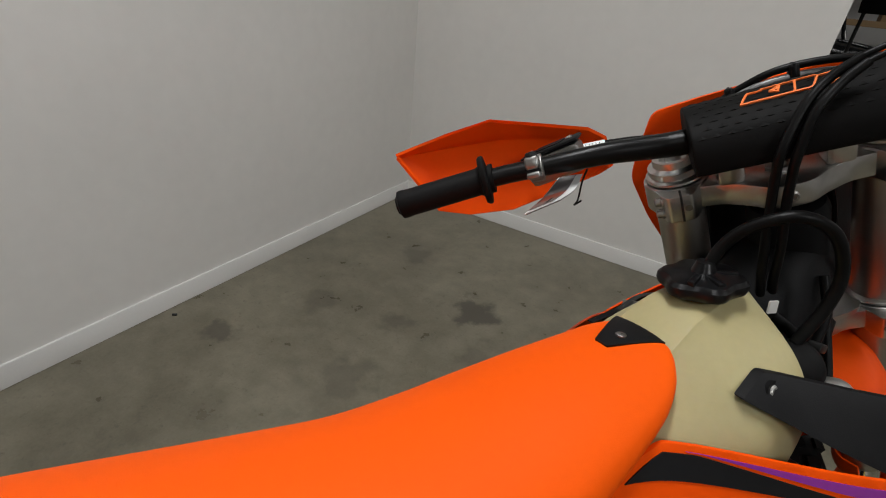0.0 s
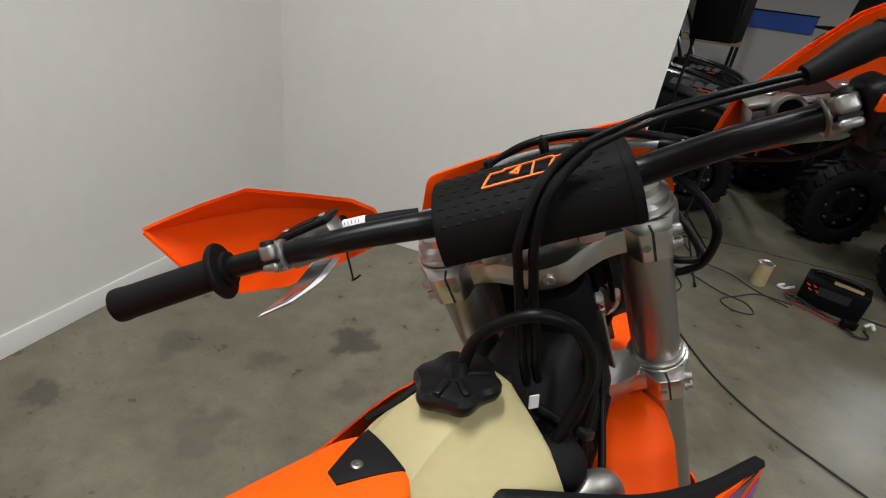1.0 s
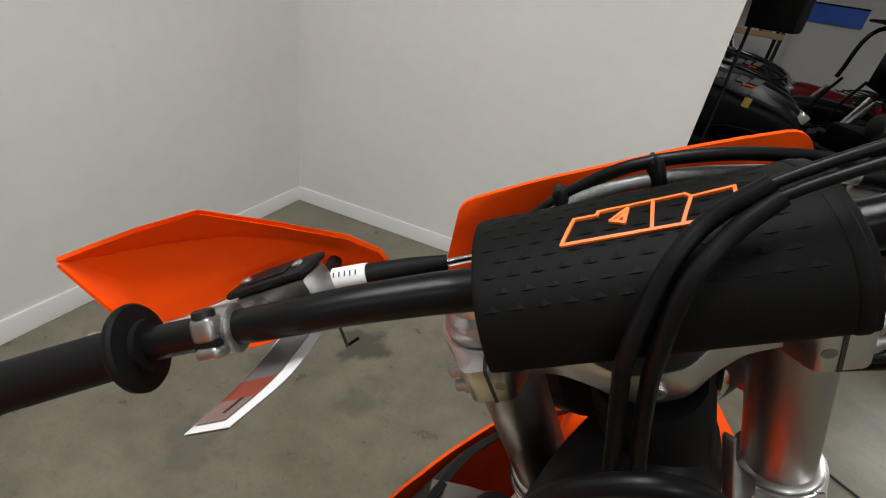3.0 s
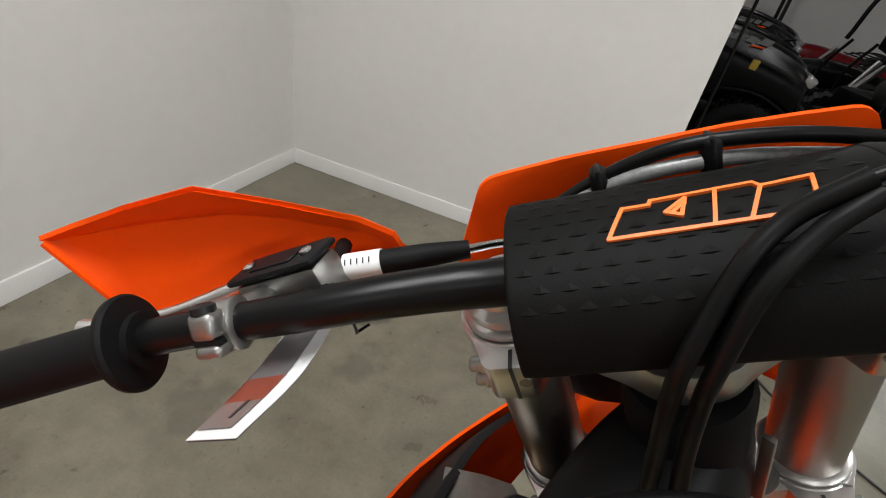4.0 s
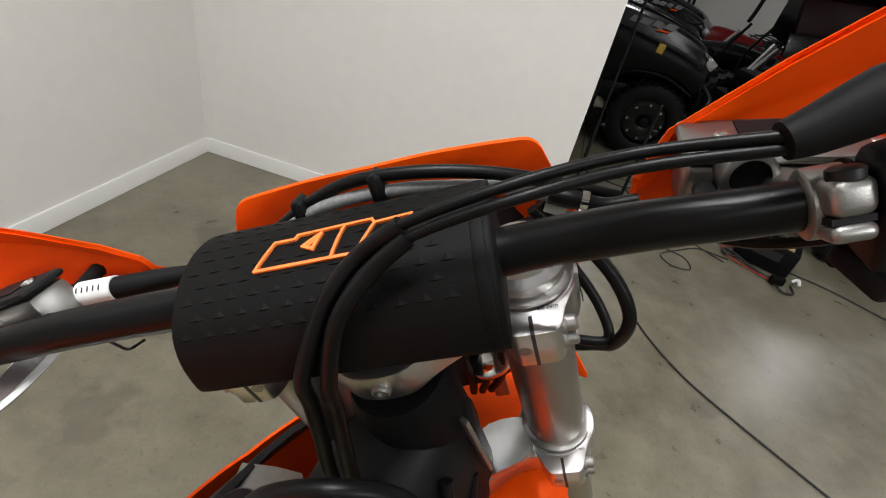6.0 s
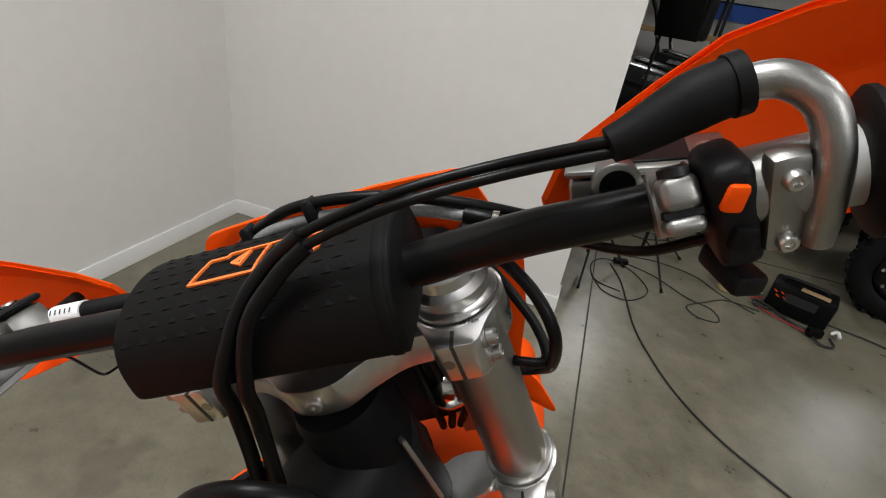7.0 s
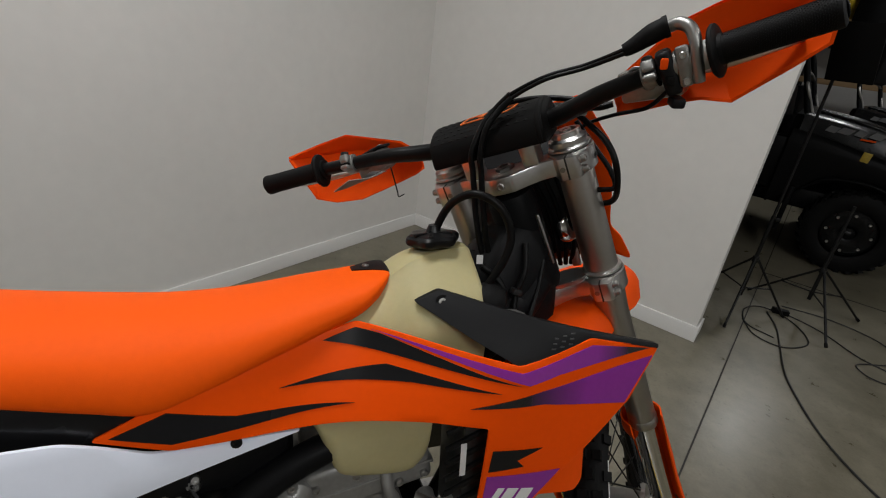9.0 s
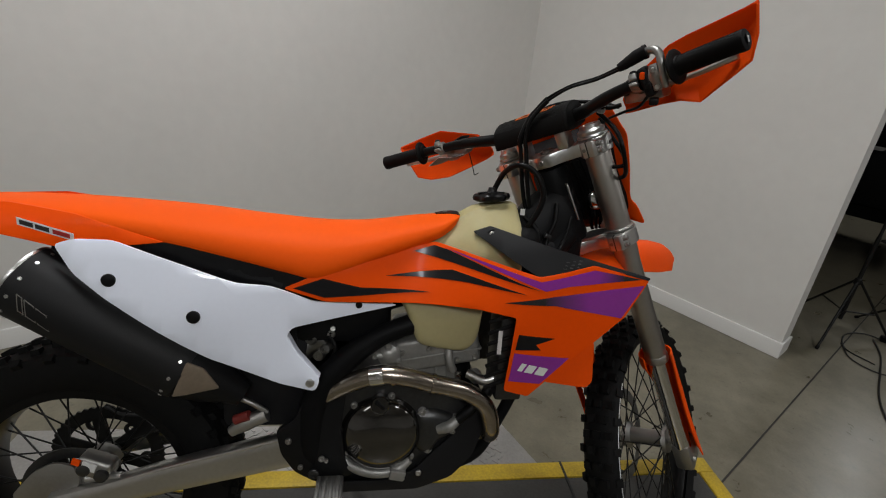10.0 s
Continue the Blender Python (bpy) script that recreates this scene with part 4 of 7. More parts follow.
P("airbox", block(-0.62, -0.40, -0.09, 0.09, 0.70, 0.90, 0.03), BLACK_P, "black plastic airbox")
tb = P("throttle_body", lathe([(-0.03, 0.020), (-0.026, 0.027), (-0.008, 0.029), (0.0, 0.026), (0.020, 0.024), (0.028, 0.028), (0.040, 0.027), (0.044, 0.018)], (-0.575, -0.052, 0.688), (-0.50, -0.060, 0.735), 22), CAST_D, "dull cast throttle body", angle=50)
for tx, ty, tz, tr_ in ((-0.528, -0.088, 0.728, 0.010), (-0.540, -0.082, 0.690, 0.012), (-0.572, -0.080, 0.712, 0.014), (-0.556, -0.070, 0.668, 0.013)):
    P("lug", lathe([(-0.02, tr_), (0.0, tr_), (0.003, tr_ * 0.8), (0.003, tr_ * 0.4), (0.001, tr_ * 0.35)], (tx, ty, tz), (tx - 0.2, ty - 1, tz), 14), CAST_D, parent=tb)
P("idle_screw", bolt((-0.524, -0.094, 0.742), (0.1, -1, 0.3), 0.006, 0.006), ALU, parent=tb)
P("throttle_lead", tube([(-0.532, -0.086, 0.724), (-0.518, -0.098, 0.700), (-0.528, -0.094, 0.670), (-0.548, -0.088, 0.650)], 0.0045, 8), HOSE, "black lead", tb)
P("sensor_dome", lathe([(-0.03, 0.012), (-0.015, 0.022), (-0.002, 0.027), (0.012, 0.028), (0.022, 0.024), (0.029, 0.014), (0.031, 0.0)], (-0.109, -0.072, 0.945), (-0.14, -0.22, 1.10), 24), RUBBER, "round black rubber cover", angle=60)
P("bright_pipe", tube([(-0.116, -0.088, 0.905), (-0.098, -0.100, 0.924), (-0.072, -0.104, 0.920), (-0.045, -0.098, 0.890), (-0.030, -0.085, 0.850)], [0.014, 0.0165, 0.0175, 0.0175, 0.016], 18), CAST, "bright curved aluminium pipe")
P("capacitor", surf([[(-0.128 + 0.038 * k - 0.02 * j, 0.136 - 0.047 * k - 0.03 * j, 0.940 - dz) for k, j in ((0, 0), (1, 0), (1, 1), (0, 1))] for dz in (0.0, 0.05)], 2, 8, closed=True), CAST_D, "dull aluminium regulator", angle=25)
P("clamp_strip", moved(block(-0.002, 0.002, -0.004, 0.004, -0.045, 0.045, 0.001), pose(-0.002, -0.047, 1.035, 0, -26, 0)), CAST, "pale metal strip on the head tube")
P("round_cover", lathe([(0, 0.030), (0.008, 0.029), (0.014, 0.020), (0.014, 0.008)], (-0.055, -0.058, 0.915), (-0.04, -1, 1.0), 24), BLACK_P, "round black cover on the head gusset")
for k, pts in enumerate((((-0.11, -0.045, 0.995), (-0.085, -0.062, 0.97), (-0.075, -0.072, 0.93), (-0.09, -0.085, 0.89)), ((-0.04, -0.052, 1.03), (-0.045, -0.066, 0.99), (-0.06, -0.070, 0.95), (-0.07, -0.085, 0.90)), ((0.0, -0.045, 1.0), (-0.012, -0.058, 0.96), (-0.03, -0.075, 0.93), (-0.05, -0.092, 0.90)))):
    P("wiring_loom", tube(list(pts), 0.0058 - 0.0008 * k, 10), HOSE, "black wrapped wiring")
P("bright_bracket", moved(block(-0.020, 0.020, -0.003, 0.003, -0.015, 0.015, 0.002), pose(-0.062, -0.100, 0.905, -40, 20, 0)), CHROME, "shiny folded bracket")
P("loom_clip", moved(block(-0.008, 0.008, -0.007, 0.007, -0.005, 0.005, 0.002), pose(-0.062, -0.073, 0.958, 0, 20, 0)), DARKMET)

# rear wheel, swingarm
RA = (-1.068, 0.0, 0.348)


def wheel(prefix, centre, m, rim_r, tyre_r, tyre_w, knobs, rows_n, rim_mat, spokes=36, rim_w=0.75):
    """A spoked wheel with a knobby tyre, its axle along y."""
    cx, cy, cz = centre
    put = lambda b: moved(b, m)
    prof = [(rim_r + 0.004, 0.36), (rim_r + 0.02, 0.46), ((rim_r + tyre_r) / 2, 0.5), (tyre_r - 0.022, 0.44), (tyre_r - 0.012, 0.25), (tyre_r - 0.010, 0), ]
    ring = [(r, -w) for r, w in prof] + [(r, w) for r, w in prof[-2::-1]]
    n = 64
    rings = [[(cx + r * math.cos(a), cy + w * tyre_w, cz + r * math.sin(a)) for r, w in ring] for a in (2 * math.pi * k / n for k in range(n))]
    tb = bmesh.new()
    vs = [[tb.verts.new(q) for q in rr] for rr in rings]
    for i in range(n):
        for j in range(len(ring) - 1):
            tb.faces.new((vs[i][j], vs[i][j + 1], vs[(i + 1) % n][j + 1], vs[(i + 1) % n][j]))
    ty = part(prefix + "_tyre", put(tb), TYRE, bike, "black knobby off-road tyre")
    kb = bmesh.new()
    for k in range(knobs):
        for w, dr, da, l in rows_n[k % len(rows_n)]:
            a = 2 * math.pi * (k + da) / knobs
            q = block(-l / 2, l / 2, -0.009, 0.009, -0.012, 0.012)
            for v in q.verts:
                if v.co.z > 0:
                    v.co.x *= 0.85
                    v.co.y *= 0.85
            moved(q, Matrix.Translation((cx, cy, cz)) @ Matrix.Rotation(-a, 4, "Y") @ Matrix.Translation((tyre_r - 0.012 - dr, w * tyre_w, 0)) @ Matrix.Rotation(radians(90), 4, "Y") @ Matrix.Rotation(radians(-38 * w / 0.42 if abs(w) > 0.3 else 0), 4, "X"))
            join(kb, q)
    tagged(part("tread_knob_rest", put(kb), TYRE, ty), kind="stuff")
    rp = [(rim_r + 0.012, -0.42), (rim_r + 0.012, -0.36), (rim_r - 0.002, -0.30), (rim_r - 0.006, 0), (rim_r - 0.002, 0.30), (rim_r + 0.012, 0.36), (rim_r + 0.012, 0.42), (rim_r - 0.008, 0.42), (rim_r - 0.014, 0.28), (rim_r - 0.018, 0), (rim_r - 0.014, -0.28), (rim_r - 0.008, -0.42)]
    rb = bmesh.new()
    vs = [[rb.verts.new((cx + r * math.cos(a), cy + w * tyre_w * rim_w, cz + r * math.sin(a))) for r, w in rp] for a in (2 * math.pi * k / n for k in range(n))]
    for i in range(n):
        for j in range(len(rp)):
            rb.faces.new((vs[i][j], vs[i][(j + 1) % len(rp)], vs[(i + 1) % n][(j + 1) % len(rp)], vs[(i + 1) % n][j]))
    part(prefix + "_rim", put(rb), rim_mat, bike, "black anodised wheel rim")
    hub = part(prefix + "_hub", put(lathe([(0, 0.02), (0.0, 0.034), (0.012, 0.038), (0.02, 0.024), (0.06, 0.022), (0.10, 0.024), (0.108, 0.038), (0.12, 0.034), (0.12, 0.02)], (cx, cy - 0.06, cz), (cx, 1, cz), 24)), CAST, bike, "grey cast wheel hub")
    for k in range(spokes):
        a = 2 * math.pi * k / spokes
        sgn = 1 if k % 2 else -1
        b = a + (0.5 if (k // 2) % 2 else -0.5)
        part("spoke", put(tube([(cx + 0.034 * math.cos(b), cy + sgn * 0.05, cz + 0.034 * math.sin(b)), (cx + (rim_r - 0.006) * math.cos(a), cy + sgn * 0.006, cz + (rim_r - 0.006) * math.sin(a))], 0.0019, 6, 1)), STANDM, hub)
    return hub


KN = [[(-0.42, 0.018, 0.0, 0.020), (-0.16, 0.0, 0.0, 0.022), (0.16, 0.0, 0.0, 0.022), (0.42, 0.018, 0.0, 0.020)], [(-0.30, 0.006, 0.0, 0.020), (0.0, -0.001, 0.0, 0.020), (0.30, 0.006, 0.0, 0.020)]]
wheel("rear", RA, ID, 0.220, 0.333, 0.13, 60, KN, BARM, rim_w=0.95)
spk = bmesh.new()
ringv = [[spk.verts.new((RA[0] + r * math.cos(math.pi * k / 50), y, RA[2] + r * math.sin(math.pi * k / 50))) for k in range(100) for r in ((r0 + (0.005 if (k % 2 and r0 > 0.1) else 0)),)] for r0, y in ((0.096, 0.058), (0.124, 0.058), (0.124, 0.063), (0.096, 0.063))]
for j in range(4):
    for k in range(100):
        spk.faces.new((ringv[j][k], ringv[j][(k + 1) % 100], ringv[(j + 1) % 4][(k + 1) % 100], ringv[(j + 1) % 4][k]))
sprocket = P("sprocket", spk, STANDM, "black chain sprocket")
for k in range(6):
    P("sprocket_arm", moved(block(0.03, 0.10, -0.002, 0.003, -0.016, 0.016, 0.002), pose(RA[0], 0.060, RA[2], 0, 60 * k + 20, 0)), STANDM, parent=sprocket)
    a = radians(60 * k + 50)
    P("sprocket_lug", annulus(0.008, 0.017, 0.058, 0.063, (RA[0] + 0.086 * math.cos(a), RA[2] + 0.086 * math.sin(a)), 16), STANDM, parent=sprocket)
P("chain", tube([(RA[0], 0.061, RA[2] + 0.128), (RA[0] + 0.08, 0.061, RA[2] + 0.104), (-0.62, 0.061, 0.47)], 0.006, 8), DARKMET, "dark drive chain")
for sy in (-1, 1):
    P("swingarm", surf([[(x, sy * y, z) for y, z in ((0.085, zc - h), (0.115, zc - h), (0.118, zc), (0.115, zc + h), (0.085, zc + h), (0.082, zc))] for x, zc, h in ((-1.10, 0.345, 0.022), (-1.0, 0.365, 0.026), (-0.85, 0.405, 0.032), (-0.65, 0.452, 0.036), (-0.54, 0.475, 0.036))], 16, 18, closed=True), ALU, "brushed aluminium swingarm")
P("brake_disc", annulus(0.085, 0.108, -0.0755, -0.072, (RA[0], RA[2])), DARKMET, "steel rear brake disc")
cal = P("brake_caliper", moved(block(-0.036, 0.030, -0.020, 0.020, -0.022, 0.020, 0.008, 3), pose(-1.005, -0.098, 0.432, 0, 22, 0)), CAST, "cast rear brake caliper")
for k in (-1, 1):
    P("piston_housing", lathe([(0, 0.014), (0.008, 0.013), (0.010, 0.008)], (-1.005 + 0.016 * k, -0.117, 0.428 - 0.008 * k), (-1.005 + 0.016 * k, -1, 0.43 - 0.008 * k), 18), DARKMET, parent=cal)
P("caliper_bracket", plate(rounded([(-1.10, 0.335), (-1.04, 0.34), (-0.98, 0.40), (-0.965, 0.43), (-0.985, 0.44), (-1.05, 0.40), (-1.10, 0.38)], 0.01, 3), lambda x, z: -0.092, 0.010, 0.04, 0.002), CAST, "cast caliper bracket")
P("caliper_label", moved(block(-0.014, 0.014, -0.0012, 0.0012, -0.010, 0.010), pose(-1.010, -0.1225, 0.444, 6, 25, 0)), WHITE_INK, "white printed label", cal)
P("caliper_mark", moved(block(-0.008, 0.008, -0.0012, 0.0012, -0.008, 0.008), pose(-1.034, -0.1215, 0.455, 6, 25, 0)), ORANGE, "orange printed label", cal)
P("caliper_guard", plate(rounded([(-1.18, 0.36), (-1.13, 0.42), (-1.09, 0.44), (-1.05, 0.43), (-1.04, 0.39), (-1.08, 0.345), (-1.13, 0.33)], 0.015, 3), lambda x, z: -0.100, 0.006, 0.04, 0.002), CAST, "grey caliper guard plate")
P("caliper_pin", tube([(-1.03, -0.10, 0.40), (-0.96, -0.10, 0.405)], 0.008, 10), ALU, parent=cal)
P("axle_nut", lathe([(0, 0.018), (0.014, 0.018), (0.016, 0.008)], (RA[0], -0.118, RA[2]), (RA[0], -1, RA[2]), 6), CAST)
bc = P("brake_cylinder", tube([(-0.735, -0.10, 0.505), (-0.705, -0.10, 0.525), (-0.66, -0.10, 0.545)], [0.012, 0.018, 0.015], 14), CAST, "cast rear brake cylinder")
P("brake_line", tube([(-0.66, -0.10, 0.55), (-0.69, -0.105, 0.575), (-0.73, -0.10, 0.59), (-0.78, -0.09, 0.60)], 0.006, 10), CAST, parent=bc)
P("cylinder_boot", tube([(-0.725, -0.104, 0.535), (-0.695, -0.108, 0.548)], 0.011, 12), surface("dull_red_plastic", (0.17, 0.016, 0.012), 0.5), "dull red cylinder sleeve", bc)
# Added black block that keeps the gap ahead of the rear wheel dark.
P("dark_filler", block(-0.76, -0.575, -0.085, 0.085, 0.50, 0.72, 0.02), MUD, "black filler block in the dark gap ahead of the rear wheel")
P("swingarm_edge", tube([(-1.0, -0.112, 0.388), (-0.85, -0.114, 0.435), (-0.65, -0.114, 0.486), (-0.56, -0.114, 0.508)], 0.004, 8), ALU, "bright swingarm weld edge")
P("shock_spring", tube([(-0.60, 0.03, 0.84), (-0.68, 0.03, 0.55)], 0.03, 16), WHITE_P, "white shock spring")
P("side_stand", tube([(-0.50, 0.13, 0.40), (-0.47, 0.22, 0.20), (-0.45, 0.32, 0.085)], [0.014, 0.012, 0.012], 10), STANDM, "black side stand")
peg = P("foot_peg", block(-0.548, -0.492, -0.225, -0.13, 0.388, 0.412, 0.004), CAST, "toothed steel foot peg")
for k in range(4):
    P("peg_tooth", block(-0.548 + 0.014 * k, -0.540 + 0.014 * k, -0.225, -0.14, 0.411, 0.419, 0.002), CAST, parent=peg)

# ---- front end, in the fork's axes: x ahead, y left, z up ----
FX, FY = 0.022, 0.104
for sy in (-1, 1):
    up = F("fork_tube", lathe([(0, 0.0262), (0.01, 0.0268), (0.27, 0.0268), (0.30, 0.0285), (0.577, 0.0285), (0.582, 0.027)], (FX, sy * FY, -0.425), (FX, sy * FY, 1), 36), FORK, "grey anodised upper fork tube")
    F("fork_cap", lathe([(0, 0.028), (0.006, 0.030), (0.012, 0.030), (0.016, 0.024), (0.024, 0.023), (0.024, 0.017), (0.018, 0.016), (0.018, 0.009), (0.026, 0.009), (0.026, 0.004), (0.022, 0.004)], (FX, sy * FY, 0.156), (FX, sy * FY, 1), 28), ALU, "machined fork cap", up)
    F("dust_seal", lathe([(0, 0.027), (0.004, 0.0285), (0.018, 0.0285), (0.022, 0.026)], (FX, sy * FY, -0.438), (FX, sy * FY, 1), 28), FORK, parent=up)
    low = F("fork_slider", lathe([(0, 0.018), (0.02, 0.024), (0.03, 0.024), (0.33, 0.024)], (FX, sy * FY, -0.755), (FX, sy * FY, 1), 28), CHROME, "chromed lower fork tube")
    F("axle_lug", moved(block(-0.025, 0.054, -0.024, 0.024, -0.03, 0.05, 0.012), pose(FX, sy * FY, -0.745)), CAST, "cast axle lug", low)
    F("lug_bolt", bolt((FX - 0.01, sy * (FY + 0.024), -0.74), (0, sy, 0), 0.007, 0.006), ALU, parent=low)
    # fork guard: wraps the front and outer side
    rows = []
    for z, r, a0, a1 in ((-0.415, 0.040, -150, 100), (-0.45, 0.040, -150, 100), (-0.52, 0.040, -60, 105), (-0.60, 0.040, -50, 105), (-0.68, 0.043, -40, 100), (-0.74, 0.046, -30, 80)):
        rows.append([(FX + r * math.cos(radians(a)), sy * (FY + r * math.sin(radians(a))), z) for a in np.linspace(a0, a1, 7)])
    F("fork_guard", thicken(surf(rows, 24, 24), 0.003), ORANGE, "orange plastic fork guard")

# triple clamps
ARM = [(-0.010, 0.095), (-0.014, 0.060), (-0.028, 0.036), (-0.042, 0.020), (-0.045, 0.0), (-0.042, -0.020), (-0.028, -0.036), (-0.014, -0.060), (-0.010, -0.095), (0.036, -0.095), (0.030, -0.055), (0.022, -0.025), (0.022, 0.025), (0.030, 0.055), (0.036, 0.095)]
ZT, ZB = 0.116, -0.108
tc = F("upper_clamp", prism(rounded(ARM, 0.008, 3), ZT + 0.004, ZT + 0.032, 0.003), ALU, "machined aluminium upper triple clamp")
lc = F("lower_clamp", prism(rounded(ARM, 0.008, 3), ZB + 0.004, ZB + 0.034, 0.003), ALU, "machined aluminium lower triple clamp")
for sy in (-1, 1):
    for z, owner in ((ZT, tc), (ZB, lc)):
        F("clamp_ring", lathe([(0, 0.0350), (0.002, 0.0368), (0.034, 0.0368), (0.036, 0.0345), (0.036, 0.029), (0.0, 0.029)], (FX, sy * FY, z), (FX, sy * FY, 1), 36), ALU, parent=owner)
        boss = [(FX - 0.012, sy * (FY + 0.0345)), (-0.010, sy * (FY + 0.0240)), (-0.026, sy * (FY + 0.0185)), (-0.030, sy * (FY + 0.0140)), (-0.030, sy * (FY - 0.0115)), (-0.026, sy * (FY - 0.0150)), (-0.010, sy * (FY - 0.0230)), (FX - 0.012, sy * (FY - 0.0345))]
        F("clamp_boss", prism(rounded(boss, 0.006, 4), z + 0.001, z + 0.035, 0.0025), ALU, parent=owner)
        # The open slot's shade, put on as a thin black block.
        F("clamp_slot", block(-0.0306, -0.016, sy * FY - 0.0013, sy * FY + 0.0013, z + 0.0005, z + 0.0356), BLACK_INK, parent=owner)
        F("bolt_recess", lathe([(0, 0.0042), (0.0006, 0.0042)], (-0.0299, sy * (FY - 0.0068), z + 0.018), (-1, sy * (FY - 0.0095), z + 0.018), 16), CAST_D, parent=owner)
        for dz in (0.010, 0.026):
            F("pinch_bolt", lathe([(-0.003, 0.0072), (0.001, 0.0072), (0.0015, 0.0055), (0.007, 0.0055), (0.0085, 0.0042), (0.0085, 0.003), (0.005, 0.003)], (-0.018, sy * (FY + 0.0205), z + dz), (-0.018, sy * 9, z + dz), 12), CAST, parent=owner)
        F("collar", lathe([(0, 0.0285), (0.002, 0.0335), (0.005, 0.0335), (0.008, 0.0295)], (FX, sy * FY, z + 0.036), (FX, sy * FY, 1), 32), ALU, parent=owner)
F("stem_nut", lathe([(0, 0.016), (0.005, 0.016), (0.0065, 0.013), (0.0065, 0.009), (0.003, 0.009)], (0, 0, ZT + 0.032), (0, 0, 1), 6), CAST_D, "steering stem nut", tc)
F("stem_bolt", bolt((-0.0440, 0.0, ZT + 0.018), (-1, 0, 0), 0.0065, 0.004), CAST, parent=tc)


def lettering(text, size, m, parent):
    """Raised lettering as a mesh, in the fork's axes."""
    curve = bpy.data.curves.new("lettering", "FONT")
    curve.body, curve.size, curve.extrude = text, size, 0.0002
    tmp = bpy.data.objects.new("lettering", curve)
    me = bpy.data.meshes.new_from_object(tmp)
    bpy.data.objects.remove(tmp)
    bm = bmesh.new()
    bm.from_mesh(me)
    bpy.data.meshes.remove(me)
    return F("lettering", moved(bm, m), BLACK_INK, "dark engraved torque marking", parent)


lettering("20 Nm", 0.0050, pose(-0.0125, -0.1090, ZT + 0.0363, 0, 0, -90), tc)
lettering("15 Nm", 0.0042, pose(-0.0105, -0.1150, ZB + 0.0363, 0, 0, -90), lc)
for k in range(5):
    F("torque_mark", block(FX - 0.014 + 0.0042 * k, FX - 0.0115 + 0.0042 * k, -FY - 0.0372, -FY - 0.0366, ZT + 0.012, ZT + 0.020), BLACK_INK, parent=tc)
for sy in (-1, 1):
    F("clamp_web", surf([[(x, sy * y, z) for x, y in ((-0.030, 0.030), (-0.010, 0.075), (0.026, 0.072), (0.018, 0.028))] for z in (ZB + 0.033, ZB + 0.040)], 2, 16, closed=True), ALU, parent=lc)
for sy in (-1, 1):
    F("bar_mount", moved(block(-0.020, 0.020, -0.014, 0.014, 0, 0.050, 0.006), pose(-0.002, sy * 0.05, ZT + 0.031)), ALU, "aluminium bar mount", tc)

# handlebar
axes = BARS
BAR = [(-0.002, 0.0, 0.210), (-0.004, 0.09, 0.211), (-0.008, 0.125, 0.216), (-0.020, 0.17, 0.227), (-0.030, 0.21, 0.2335), (-0.036, 0.25, 0.2375), (-0.046, 0.307, 0.2430), (-0.078, 0.418, 0.251)]
RAD = [0.0143, 0.0143, 0.0138, 0.0127, 0.0118, 0.0112, 0.0112, 0.0112]
full = [(x, -y, z) for x, y, z in BAR[:0:-1]] + BAR
bar = F("handlebar", tube(full, RAD[:0:-1] + RAD, 20, 96), BARM, "black anodised tapered handlebar", angle=60)


def on_bar(y, off=(0, 0, 0)):
    s = 1 if y >= 0 else -1
    ys = [b[1] for b in BAR]
    return Vector((np.interp(abs(y), ys, [b[0] for b in BAR]) + off[0], y + off[1], np.interp(abs(y), ys, [b[2] for b in BAR]) + off[2]))


def sleeve(y0, y1, r, seg=22, prof=None):
    a, b = on_bar(y0), on_bar(y1)
    length = (b - a).length
    return lathe([(p * length, q) for p, q in (prof or ((0, r * 0.94), (0.02, r), (0.98, r), (1, r * 0.94)))], a, b, seg)


for sy in (-1, 1):
    end = 0.416 if sy > 0 else 0.424
    g = F("grip", sleeve(sy * 0.316, sy * end, 0.0, 28, ((0, 0.0165), (0.85, 0.0168), (0.93, 0.0176), (0.98, 0.0172), (1.0, 0.013))), RUBBER, "black ribbed rubber grip")
    if sy > 0:
        F("flange", sleeve(0.302, 0.318, 0.0, 36, ((0, 0.0150), (0.20, 0.0165), (0.30, 0.028), (0.42, 0.0295), (0.62, 0.0290), (0.75, 0.027), (0.82, 0.018), (1.0, 0.017))), RUBBER, "round rubber flange", g)
        F("locking_ring", sleeve(0.300, 0.3045, 0.0175), RUBBER, parent=g)
    else:
        F("flange", sleeve(-0.3075, -0.320, 0.0, 36, ((0, 0.0185), (0.08, 0.0285), (0.26, 0.0312), (0.48, 0.0310), (0.62, 0.0285), (0.70, 0.0185), (1.0, 0.0175))), RUBBER, "round rubber flange", g)
        kb = bmesh.new()
        for k in range(46):
            c = on_bar(-0.319 - 0.0021 * k)
            for j in range(30):
                a = 2 * math.pi * (j + 0.5 * (k % 2)) / 30
                q = block(-0.0010, 0.0010, -0.0006, 0.0006, 0.0162, 0.0173)
                moved(q, Matrix.Translation(c) @ Matrix.Rotation(a, 4, "Y"))
                join(kb, q)
        tagged(F("grip_waffle", kb, RUBBER, parent=g), kind="stuff")
    F("end_plug", sleeve(sy * (end - 0.0005), sy * (end + 0.0005), 0.009), BLACK_P, parent=g)
F("end_mark", moved(block(-0.004, 0.004, -0.0006, 0.0006, -0.005, 0.005), Matrix.Translation(on_bar(-0.425))), WHITE_INK, "small white maker's mark", g)

# bar pad
axes = PADS
